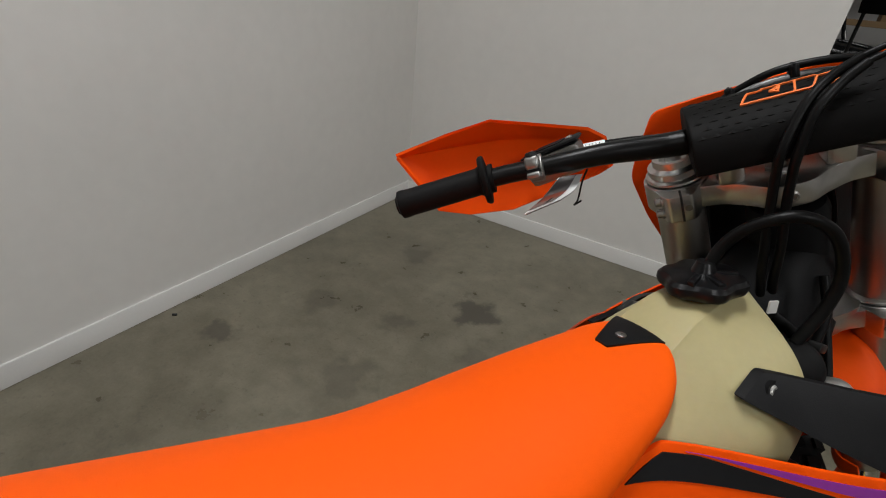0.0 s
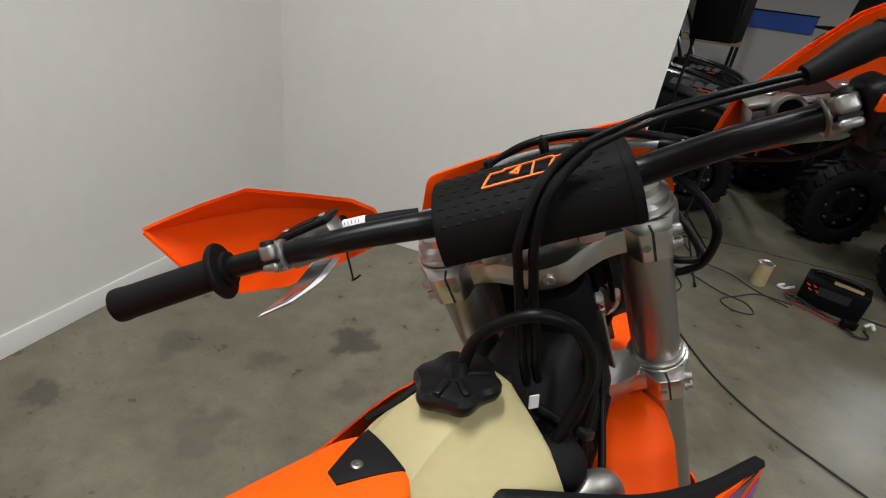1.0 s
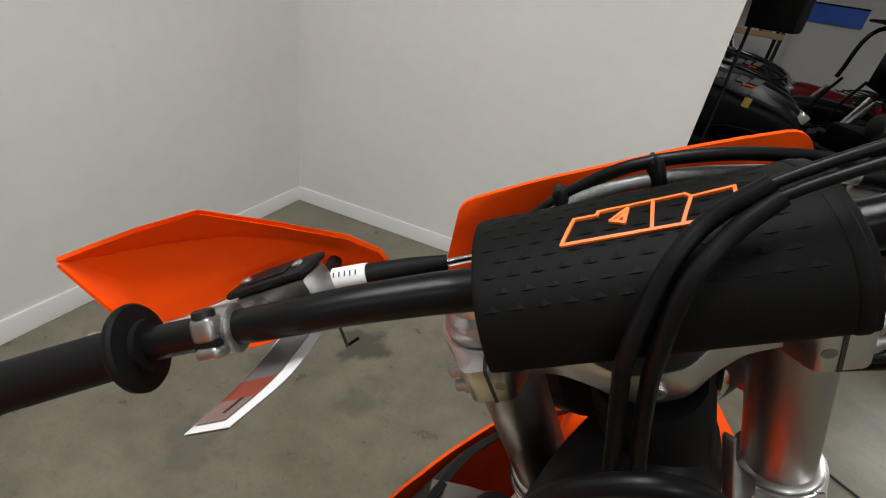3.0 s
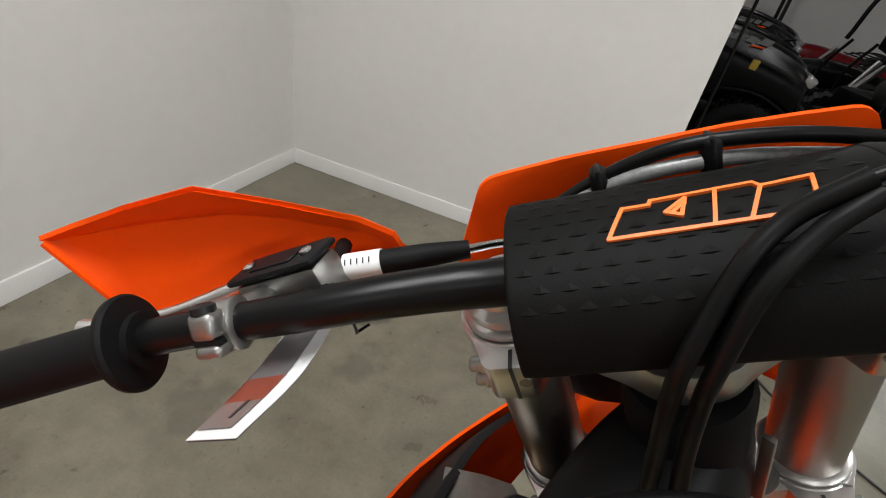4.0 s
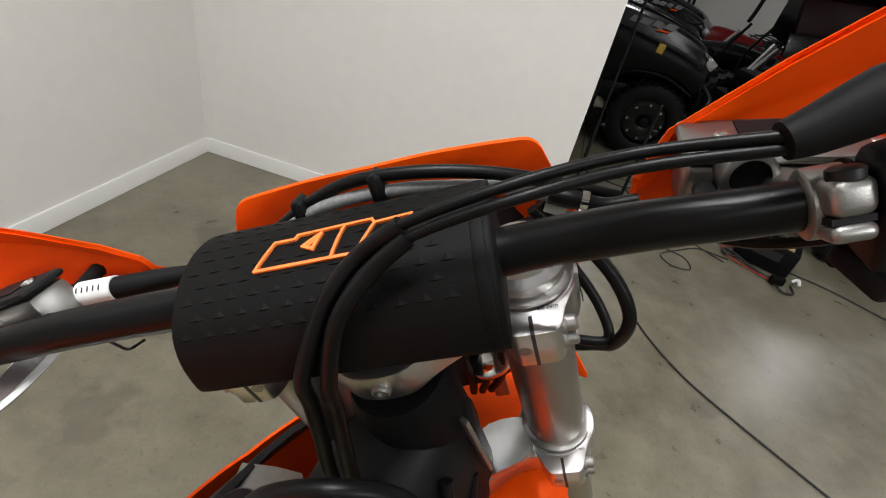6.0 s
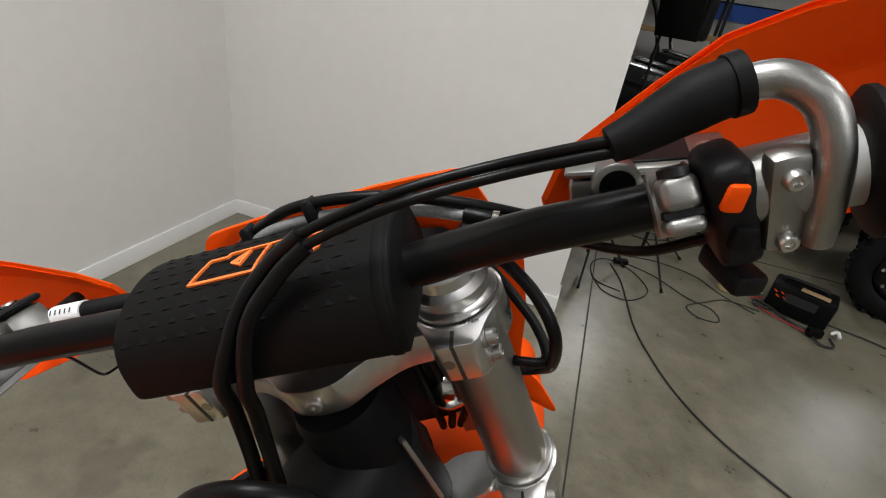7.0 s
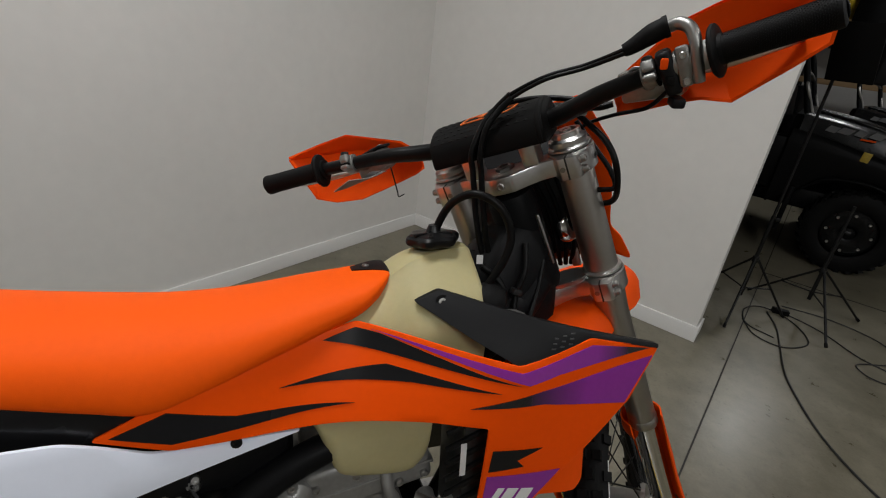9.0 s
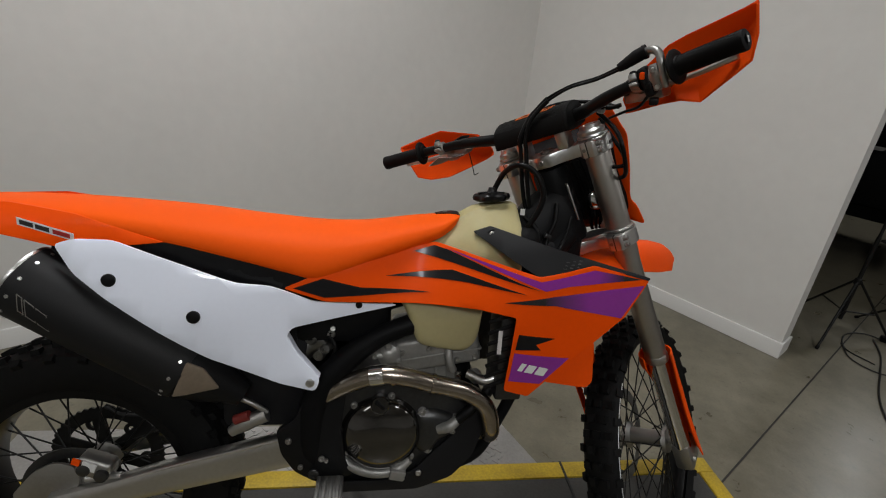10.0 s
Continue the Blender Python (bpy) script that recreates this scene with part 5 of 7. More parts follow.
PADP = [(-0.050, 0.192), (-0.0575, 0.1945), (-0.0570, 0.206), (-0.0520, 0.2210), (-0.0410, 0.2340), (-0.020, 0.2430), (0.004, 0.2455), (0.026, 0.2405), (0.041, 0.230), (0.048, 0.212), (0.046, 0.196), (0.034, 0.190), (-0.010, 0.188)]


def pad_ring(y, s=1.0):
    cx, cz = -0.005, 0.216
    return [(cx + (x - cx) * s, y, cz + (z - cz) * s) for x, z in PADP]


pad = F("bar_pad", surf([pad_ring(0.0885, 0.90), pad_ring(0.0875, 0.97), pad_ring(0.083, 1.0), pad_ring(0.05, 1.0), pad_ring(0, 1.0), pad_ring(-0.05, 1.0), pad_ring(-0.090, 1.0), pad_ring(-0.0945, 0.97), pad_ring(-0.0955, 0.90)], 40, 60, closed=True), PAD, "black embossed handlebar pad", angle=50)
crown = [Vector((x, 0, z)) for x, z in PADP[2:11]]
dense = catmull(crown, 160)
dcum = [0.0]
for a, b in zip(dense, dense[1:]):
    dcum.append(dcum[-1] + (b - a).length)


def on_pad(s, y, lift):
    """A point on the pad's skin, s metres along it from the lower rear edge."""
    i = min(max(int(np.searchsorted(dcum, s)), 1), len(dense) - 1)
    t = (dense[i] - dense[i - 1]).normalized()
    q = dense[i - 1].lerp(dense[i], (s - dcum[i - 1]) / max(1e-6, dcum[i] - dcum[i - 1]))
    nrm = Vector((-t.z, 0, t.x))
    return Vector((q.x, y, q.z)) + nrm * lift


relief = bmesh.new()
for k in range(9):
    s = 0.027 + 0.0095 * k
    for j in range(12):
        y = 0.078 - 0.0136 * (j + 0.5 * (k % 2))
        if y < -0.078:
            continue
        hw, hs = 0.0048, 0.0030
        tips = [on_pad(s - 0.001, y + hw, 0.0001), on_pad(s + hs, y, 0.0001), on_pad(s - 0.001, y - hw, 0.0001), on_pad(s - hs * 0.6, y, 0.0001)]
        top = relief.verts.new(on_pad(s - 0.0012, y, 0.00085))
        vs = [relief.verts.new(q) for q in tips]
        for a in range(4):
            relief.faces.new((vs[a], vs[(a + 1) % 4], top))
tagged(F("pad_relief", relief, PAD, parent=pad, angle=10), kind="stuff")
F("pad_border", surf([pad_ring(-0.0845, 1.002), pad_ring(-0.0855, 1.014), pad_ring(-0.0905, 1.014), pad_ring(-0.0915, 1.002)], 6, 60, closed=True), PAD, parent=pad)
LOGO_M = surface("orange_print", (0.9, 0.19, 0.03), 0.5, var=0.05)
# the emblem: an angular outline of slanted strokes, printed on the crown
S0, S1, YL, YR = 0.058, 0.081, 0.037, -0.054


def stroke(a, b, w=0.0019):
    """A printed line between two points of the emblem's own square."""
    pa, pb = [Vector((YL + (YR - YL) * u, S0 + (S1 - S0) * v)) for u, v in (a, b)]
    d = (pb - pa).normalized()
    nn = Vector((-d.y, d.x)) * w / 2
    pa, pb = pa - d * w * 0.4, pb + d * w * 0.4
    bm = bmesh.new()
    n = max(1, int((pb - pa).length / 0.004))
    left, right = [], []
    for i in range(n + 1):
        q = pa.lerp(pb, i / n)
        left.append(bm.verts.new(on_pad(q.y + nn.y, q.x + nn.x, 0.0017)))
        right.append(bm.verts.new(on_pad(q.y - nn.y, q.x - nn.x, 0.0017)))
    for i in range(n):
        bm.faces.new((left[i], left[i + 1], right[i + 1], right[i]))
    return thicken(bm, 0.0016)


EMBLEM = [(0.0, 0.0), (0.096, 0.80), (0.23, 0.80), (0.245, 0.93), (0.735, 1.0), (0.76, 0.84), (0.99, 0.92), (0.955, 0.30), (0.83, 0.0)]
logo = bmesh.new()
for a, b in list(zip(EMBLEM, EMBLEM[1:] + EMBLEM[:1])) + [((0.30, 0.50), (0.41, 0.84)), ((0.33, 0.46), (0.40, 0.70)), ((0.37, 0.36), (0.41, 0.84)), ((0.30, 0.50), (0.37, 0.36)), ((0.56, 0.97), (0.50, 0.0)), ((0.76, 0.84), (0.66, 0.0))]:
    join(logo, stroke(a, b))
F("emblem", logo, LOGO_M, "orange angular printed emblem", pad)

# number plate ahead of the pad
axes = STEER
NPH = [(0.116, 0.209), (0.148, 0.150), (0.157, 0.128), (0.145, 0.060), (0.124, -0.014), (0.122, -0.030), (0.136, -0.044), (0.148, -0.089), (0.118, -0.084), (0.09, -0.080), (0.07, -0.10)]
NPL = NPH[:1] + [(0.05, 0.211), (-0.05, 0.213), (-0.130, 0.213)] + [(-y, z) for y, z in NPH[1:]] + NPH[:0:-1]
npf = spline([(0.12, 0.212, 0.098), (-0.12, 0.214, 0.093), (0.0, 0.213, 0.102), (0.155, 0.07, 0.080), (-0.155, 0.07, 0.080), (0.0, 0.07, 0.140), (0.146, -0.09, 0.071), (-0.146, -0.09, 0.071), (0, -0.1, 0.155)])
bm = plate(rounded(NPL, 0.011, 4), npf, 0.004, 0.03, 0.0012)
bmesh.ops.transform(bm, matrix=Matrix(((0, 1, 0, 0), (1, 0, 0, 0), (0, 0, 1, 0), (0, 0, 0, 1))), verts=bm.verts)
bmesh.ops.reverse_faces(bm, faces=bm.faces)
F("number_plate", bm, ORANGE, "orange plastic front number plate")
F("plate_carrier", surf([[(x, w, hi), (x, w * 1.15, (lo + hi) / 2), (x, w, lo), (x, -w, lo), (x, -w * 1.15, (lo + hi) / 2), (x, -w, hi)] for x, w, lo, hi in ((0.060, 0.06, -0.04, 0.13), (0.085, 0.085, -0.06, 0.15), (0.100, 0.095, -0.07, 0.16))], 8, 24, closed=True), BLACK_P, "black plate carrier with wiring")
# horn and wiring seen behind the fork
horn = F("horn", lathe([(0, 0.010), (0.004, 0.022), (0.016, 0.024), (0.022, 0.018), (0.024, 0.006)], (0.070, -0.050, -0.005), (-0.2, -0.20, 0.02), 24), CHROME, "small chromed horn")
F("horn_bracket", moved(block(-0.003, 0.003, -0.008, 0.008, -0.040, 0.040, 0.002), pose(0.070, -0.052, -0.045, 0, 8, 0)), ALU, "bright horn bracket", horn)
for k in range(3):
    F("plug_lead", tube([(0.060, -0.060 + 0.02 * k, 0.10), (0.052 + 0.004 * k, -0.066 + 0.018 * k, 0.04), (0.058, -0.060 + 0.016 * k, -0.03), (0.070, -0.04 + 0.01 * k, -0.08)], 0.0045, 8), HOSE, "black wiring lead")
# front fender
rows = []
for x, z, w, dr in ((-0.155, -0.130, 0.070, 0.03), (-0.10, -0.125, 0.084, 0.04), (-0.05, -0.122, 0.095, 0.05), (0.08, -0.145, 0.105, 0.072), (0.20, -0.185, 0.108, 0.095), (0.30, -0.228, 0.106, 0.098), (0.364, -0.262, 0.102, 0.056), (0.392, -0.276, 0.045, 0.012)):
    rows.append([(x, w, z - dr), (x, w * 0.94, z - 0.020 - dr * 0.2), (x, w * 0.72, z - 0.004), (x, w * 0.3, z + 0.008), (x, 0, z + 0.010), (x, -w * 0.3, z + 0.008), (x, -w * 0.72, z - 0.004), (x, -w * 0.94, z - 0.020 - dr * 0.2), (x, -w, z - dr)])
F("front_fender", thicken(rings_mesh([catmull(r, 24) for r in rows], closed=False), 0.004), ORANGE, "orange plastic front fender", angle=20)

# hand guards: y, then x and z of the upper edge, the middle and the lower edge
axes = BARS
GUARD_LEFT = [(y * 0.975, *r) for y, *r in ((0.178, 0.056, 0.215, 0.060, 0.200, 0.066, 0.173), (0.197, 0.054, 0.234, 0.064, 0.212, 0.060, 0.168), (0.26, 0.066, 0.253, 0.080, 0.224, 0.050, 0.160), (0.324, 0.073, 0.274, 0.090, 0.232, 0.041, 0.153), (0.39, 0.068, 0.274, 0.084, 0.244, 0.040, 0.160), (0.437, 0.062, 0.272, 0.074, 0.255, 0.042, 0.176), (0.474, 0.056, 0.270, 0.057, 0.2685, 0.056, 0.267))]
GUARD_RIGHT = [(0.181, 0.046, 0.205, 0.049, 0.195, 0.048, 0.179), (0.200, 0.046, 0.234, 0.054, 0.212, 0.046, 0.178), (0.255, 0.044, 0.262, 0.060, 0.226, 0.040, 0.178), (0.290, 0.041, 0.278, 0.062, 0.230, 0.034, 0.175), (0.324, 0.034, 0.284, 0.058, 0.232, 0.026, 0.163), (0.385, 0.012, 0.290, 0.036, 0.246, -0.010, 0.194), (0.421, -0.006, 0.294, 0.012, 0.258, -0.028, 0.213), (0.436, -0.014, 0.297, -0.002, 0.272, -0.022, 0.250), (0.443, -0.019, 0.299, -0.018, 0.297, -0.019, 0.295)]
for sy in (-1, 1):
    rows = []
    for y, xt, zt, xm, zm, xb, zb in GUARD_LEFT if sy > 0 else GUARD_RIGHT:
        rows.append([(xt - 0.002, sy * y, zt + 0.002), (xt, sy * y, zt), (xt * 0.4 + xm * 0.6, sy * y, zt * 0.4 + zm * 0.6), (xm, sy * y, zm), (xm * 0.5 + xb * 0.5 + 0.006, sy * y, zm * 0.5 + zb * 0.5), (xb, sy * y, zb), (xb - 0.007, sy * y, zb - 0.001)])
    hg = F("hand_guard", thicken(rings_mesh([catmull(r, 14) for r in rows], closed=False), 0.004), ORANGE, "orange plastic hand guard", angle=28)
    F("guard_mount", tube([on_bar(sy * 0.20), on_bar(sy * 0.205, (0.03, 0, -0.01)), on_bar(sy * 0.215, (0.085 if sy > 0 else 0.070, 0, -0.022))], 0.006, 10), BLACK_P, "black guard mount", hg)

# controls: left clutch perch with reservoir, right brake reservoir, throttle
for sy in (-1, 1):
    py = 0.25 if sy > 0 else 0.238
    pc = F("lever_perch", sleeve(sy * (py - 0.0085), sy * (py + 0.0085), 0.0, 24, ((0, 0.0142), (0.08, 0.0160), (0.92, 0.0160), (1, 0.0142))), CAST_D, "cast aluminium lever perch")
    up = Matrix.Translation(on_bar(sy * py)) @ pose(0, 0, 0, 0, 32, 0)
    F("perch_ear", moved(block(-0.0235, -0.008, -0.0085, 0.0085, -0.0035, 0.0125, 0.0045, 3), up), CAST_D, parent=pc)
    F("perch_ear", moved(block(-0.0225, -0.008, -0.0085, 0.0085, -0.0140, -0.0060, 0.0035, 3), up), CAST_D, parent=pc)
    # Black block stands in for the shade between the two ears.
    F("perch_slot", moved(block(-0.0205, -0.010, -0.0080, 0.0080, -0.0062, -0.0032), up), BLACK_P, parent=pc)
    F("perch_bolt", moved(lathe([(0, 0.0068), (0.004, 0.0068), (0.0052, 0.005), (0.0052, 0.003)], (-0.0165, 0, 0.0115), (-0.0165, 0, 1), 16), up), STANDM, parent=pc)
    F("perch_neck", tube([on_bar(sy * py, (0.006, 0, -0.004)), on_bar(sy * (py - 0.004), (0.036, 0, -0.016))], [0.012, 0.010], 12), CAST_D, parent=pc)
    m = Matrix.Translation((0.016, sy * 0.243, 0.226)) @ pose(0, 0, 0, sy * -5, 6, sy * 12)
    if sy > 0:
        m = Matrix.Translation((0.009, 0.235, 0.2255)) @ pose(0, 0, 0, -11, 12, -8)
    x0, x1 = (-0.014, 0.016) if sy > 0 else (-0.020, 0.022)
    y1, up_z = (0.036, 0.0) if sy > 0 else (0.044, -0.005)
    m = Matrix.Translation((0, 0, up_z)) @ m
    mc = F("reservoir", moved(block(x0, x1, -0.036, y1, -0.026, 0.010, 0.006), m), CAST_D, "cast fluid reservoir")
    lid = F("reservoir_lid", moved(block(x0 - 0.001, x1 + 0.001, -0.038, y1 + 0.002, 0.010, 0.0155, 0.003), m), BLACK_P if sy > 0 else CAST_D, "flat reservoir lid", mc)
    F("lid_recess", moved(block(x0 + 0.005, x1 - 0.005, -0.018, 0.018, 0.0155, 0.0168, 0.0005, 1), m), BLACK_P, parent=mc)
    for k in (-1, 1):
        F("lid_screw", moved(bolt((0.0, k * 0.026, 0.016), (0, 0, 1), 0.0042, 0.002), m), ALU, parent=mc)
    F("lever", tube([(0.030, sy * 0.262, 0.214), (0.022, sy * 0.29, 0.214), (0.004, sy * 0.33, 0.216), (-0.008, sy * 0.37, 0.221), (-0.012, sy * 0.40, 0.226)], [0.008, 0.0065, 0.0055, 0.0055, 0.0075], 10), ALU, "cast aluminium hand lever")
    F("pivot_cover", moved(lathe([(0, 0.012), (0.012, 0.012), (0.016, 0.008), (0.02, 0.004)], (0.032, sy * 0.270, 0.205), (0.032, sy * 0.270, 1), 16), ID), BLACK_P, "black pivot cover")
bore = F("piston_bore", lathe([(0, 0.0115), (0.001, 0.0128), (0.018, 0.0128), (0.019, 0.0115), (0.019, 0.0092), (0.010, 0.0088)], (0.008, -0.222, 0.231), (-0.046, -0.216, 0.245), 28), CAST_D, "round cast piston bore")
# The open bore's inner shade, filled in black.
F("bore_dark", lathe([(0, 0.0088), (0.015, 0.0088)], (0.008, -0.222, 0.231), (-0.046, -0.216, 0.245), 18), BLACK_P, parent=bore)
F("bar_strap", sleeve(-0.246, -0.2475, 0.0175), RUBBER)
F("switch_lead_box", moved(block(-0.016, 0.016, -0.008, 0.008, -0.006, 0.006, 0.003), Matrix.Translation(on_bar(-0.262, (-0.006, 0, -0.042))) @ pose(0, 0, 0, 20, 0, 10)), BLACK_P, "black connector under the bar")
F("clutch_boot", tube([(0.020, 0.207, 0.2190), (0.023, 0.178, 0.2165), (0.031, 0.148, 0.2100), (0.0377, 0.121, 0.2040)], [0.0088, 0.0084, 0.0080, 0.0062], 16), RUBBER, "black rubber hose boot")
lab = F("hose_label", tube([(0.0205, 0.200, 0.2186), (0.0232, 0.175, 0.2163)], 0.0093, 18), WHITE_INK, "white printed hose label")
for k in range(5):
    F("label_bar", moved(block(-0.0020, 0.0020, -0.0004, 0.0004, -0.0002, 0.0002), pose(0.0160 + 0.0004 * k, 0.196 - 0.0040 * k, 0.2268 - 0.0004 * k, 0, -30, 0)), BLACK_INK, parent=lab)
F("clutch_hose", tube([(0.0377, 0.122, 0.2040), (0.046, 0.10, 0.198), (0.05, 0.07, 0.19)], 0.0030, 10), CHROME, "braided steel clutch hose")

# throttle housing, switch, cables
th = F("throttle_housing", tube([(-0.057, -0.290, 0.216), (-0.058, -0.291, 0.236), (-0.056, -0.292, 0.258), (-0.048, -0.290, 0.276), (-0.039, -0.280, 0.285), (-0.034, -0.266, 0.285)], [0.0064, 0.0070, 0.0070, 0.0072, 0.0074, 0.0076], 18), CAST_D, "cast aluminium throttle housing")
F("throttle_body_ring", sleeve(-0.268, -0.296, 0.0175), CAST_D, "cast throttle clamp", th)
F("housing_plate", moved(block(-0.006, 0.006, -0.008, 0.008, -0.026, 0.022, 0.004), Matrix.Translation(on_bar(-0.277, (-0.012, 0, 0.0)))), CAST_D, parent=th)
for dz in (0.012, -0.019):
    F("housing_screw", bolt(on_bar(-0.277, (-0.018, 0, dz)), (-1, 0, 0), 0.0045, 0.004), ALU, parent=th)
F("throttle_tube", sleeve(-0.292, -0.309, 0.0168), surface("white_nylon", (0.36, 0.36, 0.34), 0.5), "pale nylon throttle tube")
F("cable_boot", tube([(-0.034, -0.265, 0.286), (-0.034, -0.248, 0.283), (-0.036, -0.226, 0.277), (-0.037, -0.214, 0.275)], [0.0118, 0.0124, 0.0096, 0.0078], 20), RUBBER, "black rubber cable boot")
F("boot_cuff", tube([(-0.034, -0.268, 0.286), (-0.034, -0.262, 0.2855)], 0.0130, 20), RUBBER, "raised boot cuff")
sw = F("kill_switch", moved(block(-0.016, 0.014, -0.0095, 0.0095, -0.034, 0.022, 0.006, 3), Matrix.Translation(on_bar(-0.2585, (-0.004, 0, 0.002)) ) @ pose(0, 0, 0, -8, 0, 0)), BLACK_P, "black handlebar switch block")
F("switch_button", moved(block(-0.003, 0.003, -0.0045, 0.0045, -0.0065, 0.0065, 0.002), Matrix.Translation(on_bar(-0.2565, (-0.020, 0, 0.010))) @ pose(0, 0, 0, 18, 0, 0)), ORANGE, "orange stop button", sw)
F("switch_rocker", moved(block(-0.003, 0.003, -0.005, 0.005, -0.006, 0.006, 0.002), Matrix.Translation(on_bar(-0.260, (-0.020, 0, -0.012))) @ pose(0, 0, 0, 18, 0, 0)), RUBBER, parent=sw)
axes = PADS
CABLES = ([(-0.0366, -0.2190, 0.2774), (-0.0200, -0.1662, 0.2720), (-0.0278, -0.1120, 0.2752), (-0.0308, -0.0569, 0.2672), (-0.0325, -0.0310, 0.2545), (-0.0450, -0.0095, 0.2400), (-0.0645, 0.0145, 0.2085), (-0.0670, 0.0215, 0.182), (-0.0730, 0.0285, 0.150), (-0.0805, 0.0360, 0.115), (-0.0885, 0.0450, 0.050), (-0.0901, 0.0393, -0.028)],
          [(-0.0384, -0.2190, 0.2729), (-0.0262, -0.1647, 0.2690), (-0.0345, -0.1112, 0.2720), (-0.0350, -0.0589, 0.2622), (-0.0415, -0.0376, 0.2515), (-0.0545, -0.0146, 0.2340), (-0.0662, 0.0030, 0.200), (-0.0680, 0.0085, 0.178), (-0.0740, 0.0155, 0.148), (-0.0834, 0.0231, 0.1083), (-0.0873, 0.0340, 0.0498), (-0.0883, 0.0299, -0.0249)])
for line in CABLES:
    wire = F("throttle_cable", tube(line[:5], 0.0028, 12, 40), HOSE, "black throttle cable")
    F("cable_sleeve", tube(line[3:], 0.0047, 14, 70), HOSE, "thick black rubber cable sleeve", wire)
# hoses over the pad: brake line and clutch line with clips
bl = F("brake_hose", tube([(0.0530, 0.0855, 0.2023), (0.0590, 0.0528, 0.2177), (0.0570, 0.0258, 0.2315), (0.0520, -0.0101, 0.2432), (0.0485, -0.0554, 0.2416), (0.0462, -0.0984, 0.2310), (0.0430, -0.1364, 0.2158), (0.0419, -0.1717, 0.1965)], 0.0043, 12), HOSE, "black front brake hose")
gh = F("wiring_hose", tube([(0.0590, 0.0799, 0.2045), (0.0545, 0.0409, 0.2195), (0.0490, 0.0084, 0.2318), (0.0480, -0.0346, 0.2326), (0.0492, -0.0722, 0.2250), (0.0480, -0.1050, 0.2165), (0.0370, -0.1350, 0.2105)], 0.0045, 12), GREY_HOSE, "grey braided hose")
F("hose_fitting", tube([(0.0390, -0.1300, 0.2120), (0.0345, -0.1420, 0.2085), (0.0305, -0.1600, 0.2020), (0.0300, -0.1800, 0.2010)], [0.0060, 0.0062, 0.0050, 0.0046], 14), HOSE, "black crimped hose fitting", gh)
F("fitting_band", tube([(0.0333, -0.1470, 0.2068), (0.0323, -0.1510, 0.2054)], 0.0068, 14), CHROME, "bright crimp band", gh)
F("pale_sleeve", tube([(0.0420, -0.1270, 0.2030), (0.0370, -0.1390, 0.1985)], 0.0056, 12), surface("pale_grey_sleeve", (0.42, 0.42, 0.40), 0.45), "pale grey sleeve under the hose", gh)
for c in ((0.0555, 0.0345, 0.2255), (0.0500, -0.0250, 0.2365)):
    clip = F("hose_clip", moved(block(-0.0075, 0.0075, -0.0050, 0.0050, -0.012, 0.0105, 0.0035, 3), pose(*c, 0, 12, 0)), RUBBER, "black rubber hose clip")
    F("clip_band", moved(block(-0.0082, 0.0082, -0.0018, 0.0018, -0.0128, 0.0112, 0.0016), pose(*c, 0, 12, 0)), BLACK_P, parent=clip)
F("brake_loop", tube([(0.0470, -0.1230, 0.2000), (0.0429, -0.1357, 0.1828), (0.0199, -0.1607, 0.1520), (0.0045, -0.1690, 0.1200), (0.0154, -0.1610, 0.0759), (0.0330, -0.1480, 0.0510), (0.0400, -0.1290, 0.0460), (0.0500, -0.1000, 0.0500)], 0.0048, 12), HOSE, "black looped brake hose")
F("wiring_loop", tube([(0.0600, -0.1180, 0.1850), (0.0560, -0.1370, 0.1350), (0.0400, -0.1540, 0.0980), (0.0200, -0.1575, 0.0780), (0.0220, -0.1380, 0.0765), (0.0400, -0.1000, 0.0800)], 0.0042, 10), HOSE, "black wiring loop")
F("switch_wire", tube([(-0.035, -0.255, 0.212), (-0.010, -0.225, 0.192), (0.03, -0.18, 0.185), (0.06, -0.13, 0.175), (0.080, -0.09, 0.15), (0.085, -0.06, 0.12)], 0.003, 8), HOSE, "black switch wire")
F("stray_tie", tube([(-0.003, 0.199, 0.206), (0.010, 0.210, 0.185), (0.024, 0.224, 0.152), (0.034, 0.232, 0.140), (0.040, 0.222, 0.141)], 0.0013, 6), HOSE, "cut end of a black cable tie")

# front wheel
axes = STEER
hub = wheel("front", (0.056, 0.0, -0.728), STEER, 0.285, 0.347, 0.088, 60, KN, BARM)
F("front_axle", lathe([(0, 0.011), (0.25, 0.011)], (0.056, -0.125, -0.728), (0.056, 1, -0.728), 16), ALU, "steel front axle")
F("front_disc", annulus(0.10, 0.13, 0.062, 0.065, (0.056, -0.728)), CAST, "steel front brake disc")
F("tyre_line", tube([(0.056 + 0.318 * math.cos(a), -0.0435, -0.728 + 0.318 * math.sin(a)) for a in np.linspace(2.0, 4.4, 24)], 0.0011, 6), WHITE_INK, "white mould line on the tyre")

# hang tag below the clutch perch
axes = PADS
LT = catmull([(-0.0212, 0.2310, 0.2127), (-0.0540, 0.2510, 0.2065), (-0.0928, 0.2658, 0.2124)], 14)
RT = catmull([(-0.0100, 0.2046, 0.2049), (-0.0544, 0.2098, 0.2111), (-0.1001, 0.2202, 0.2260)], 14)


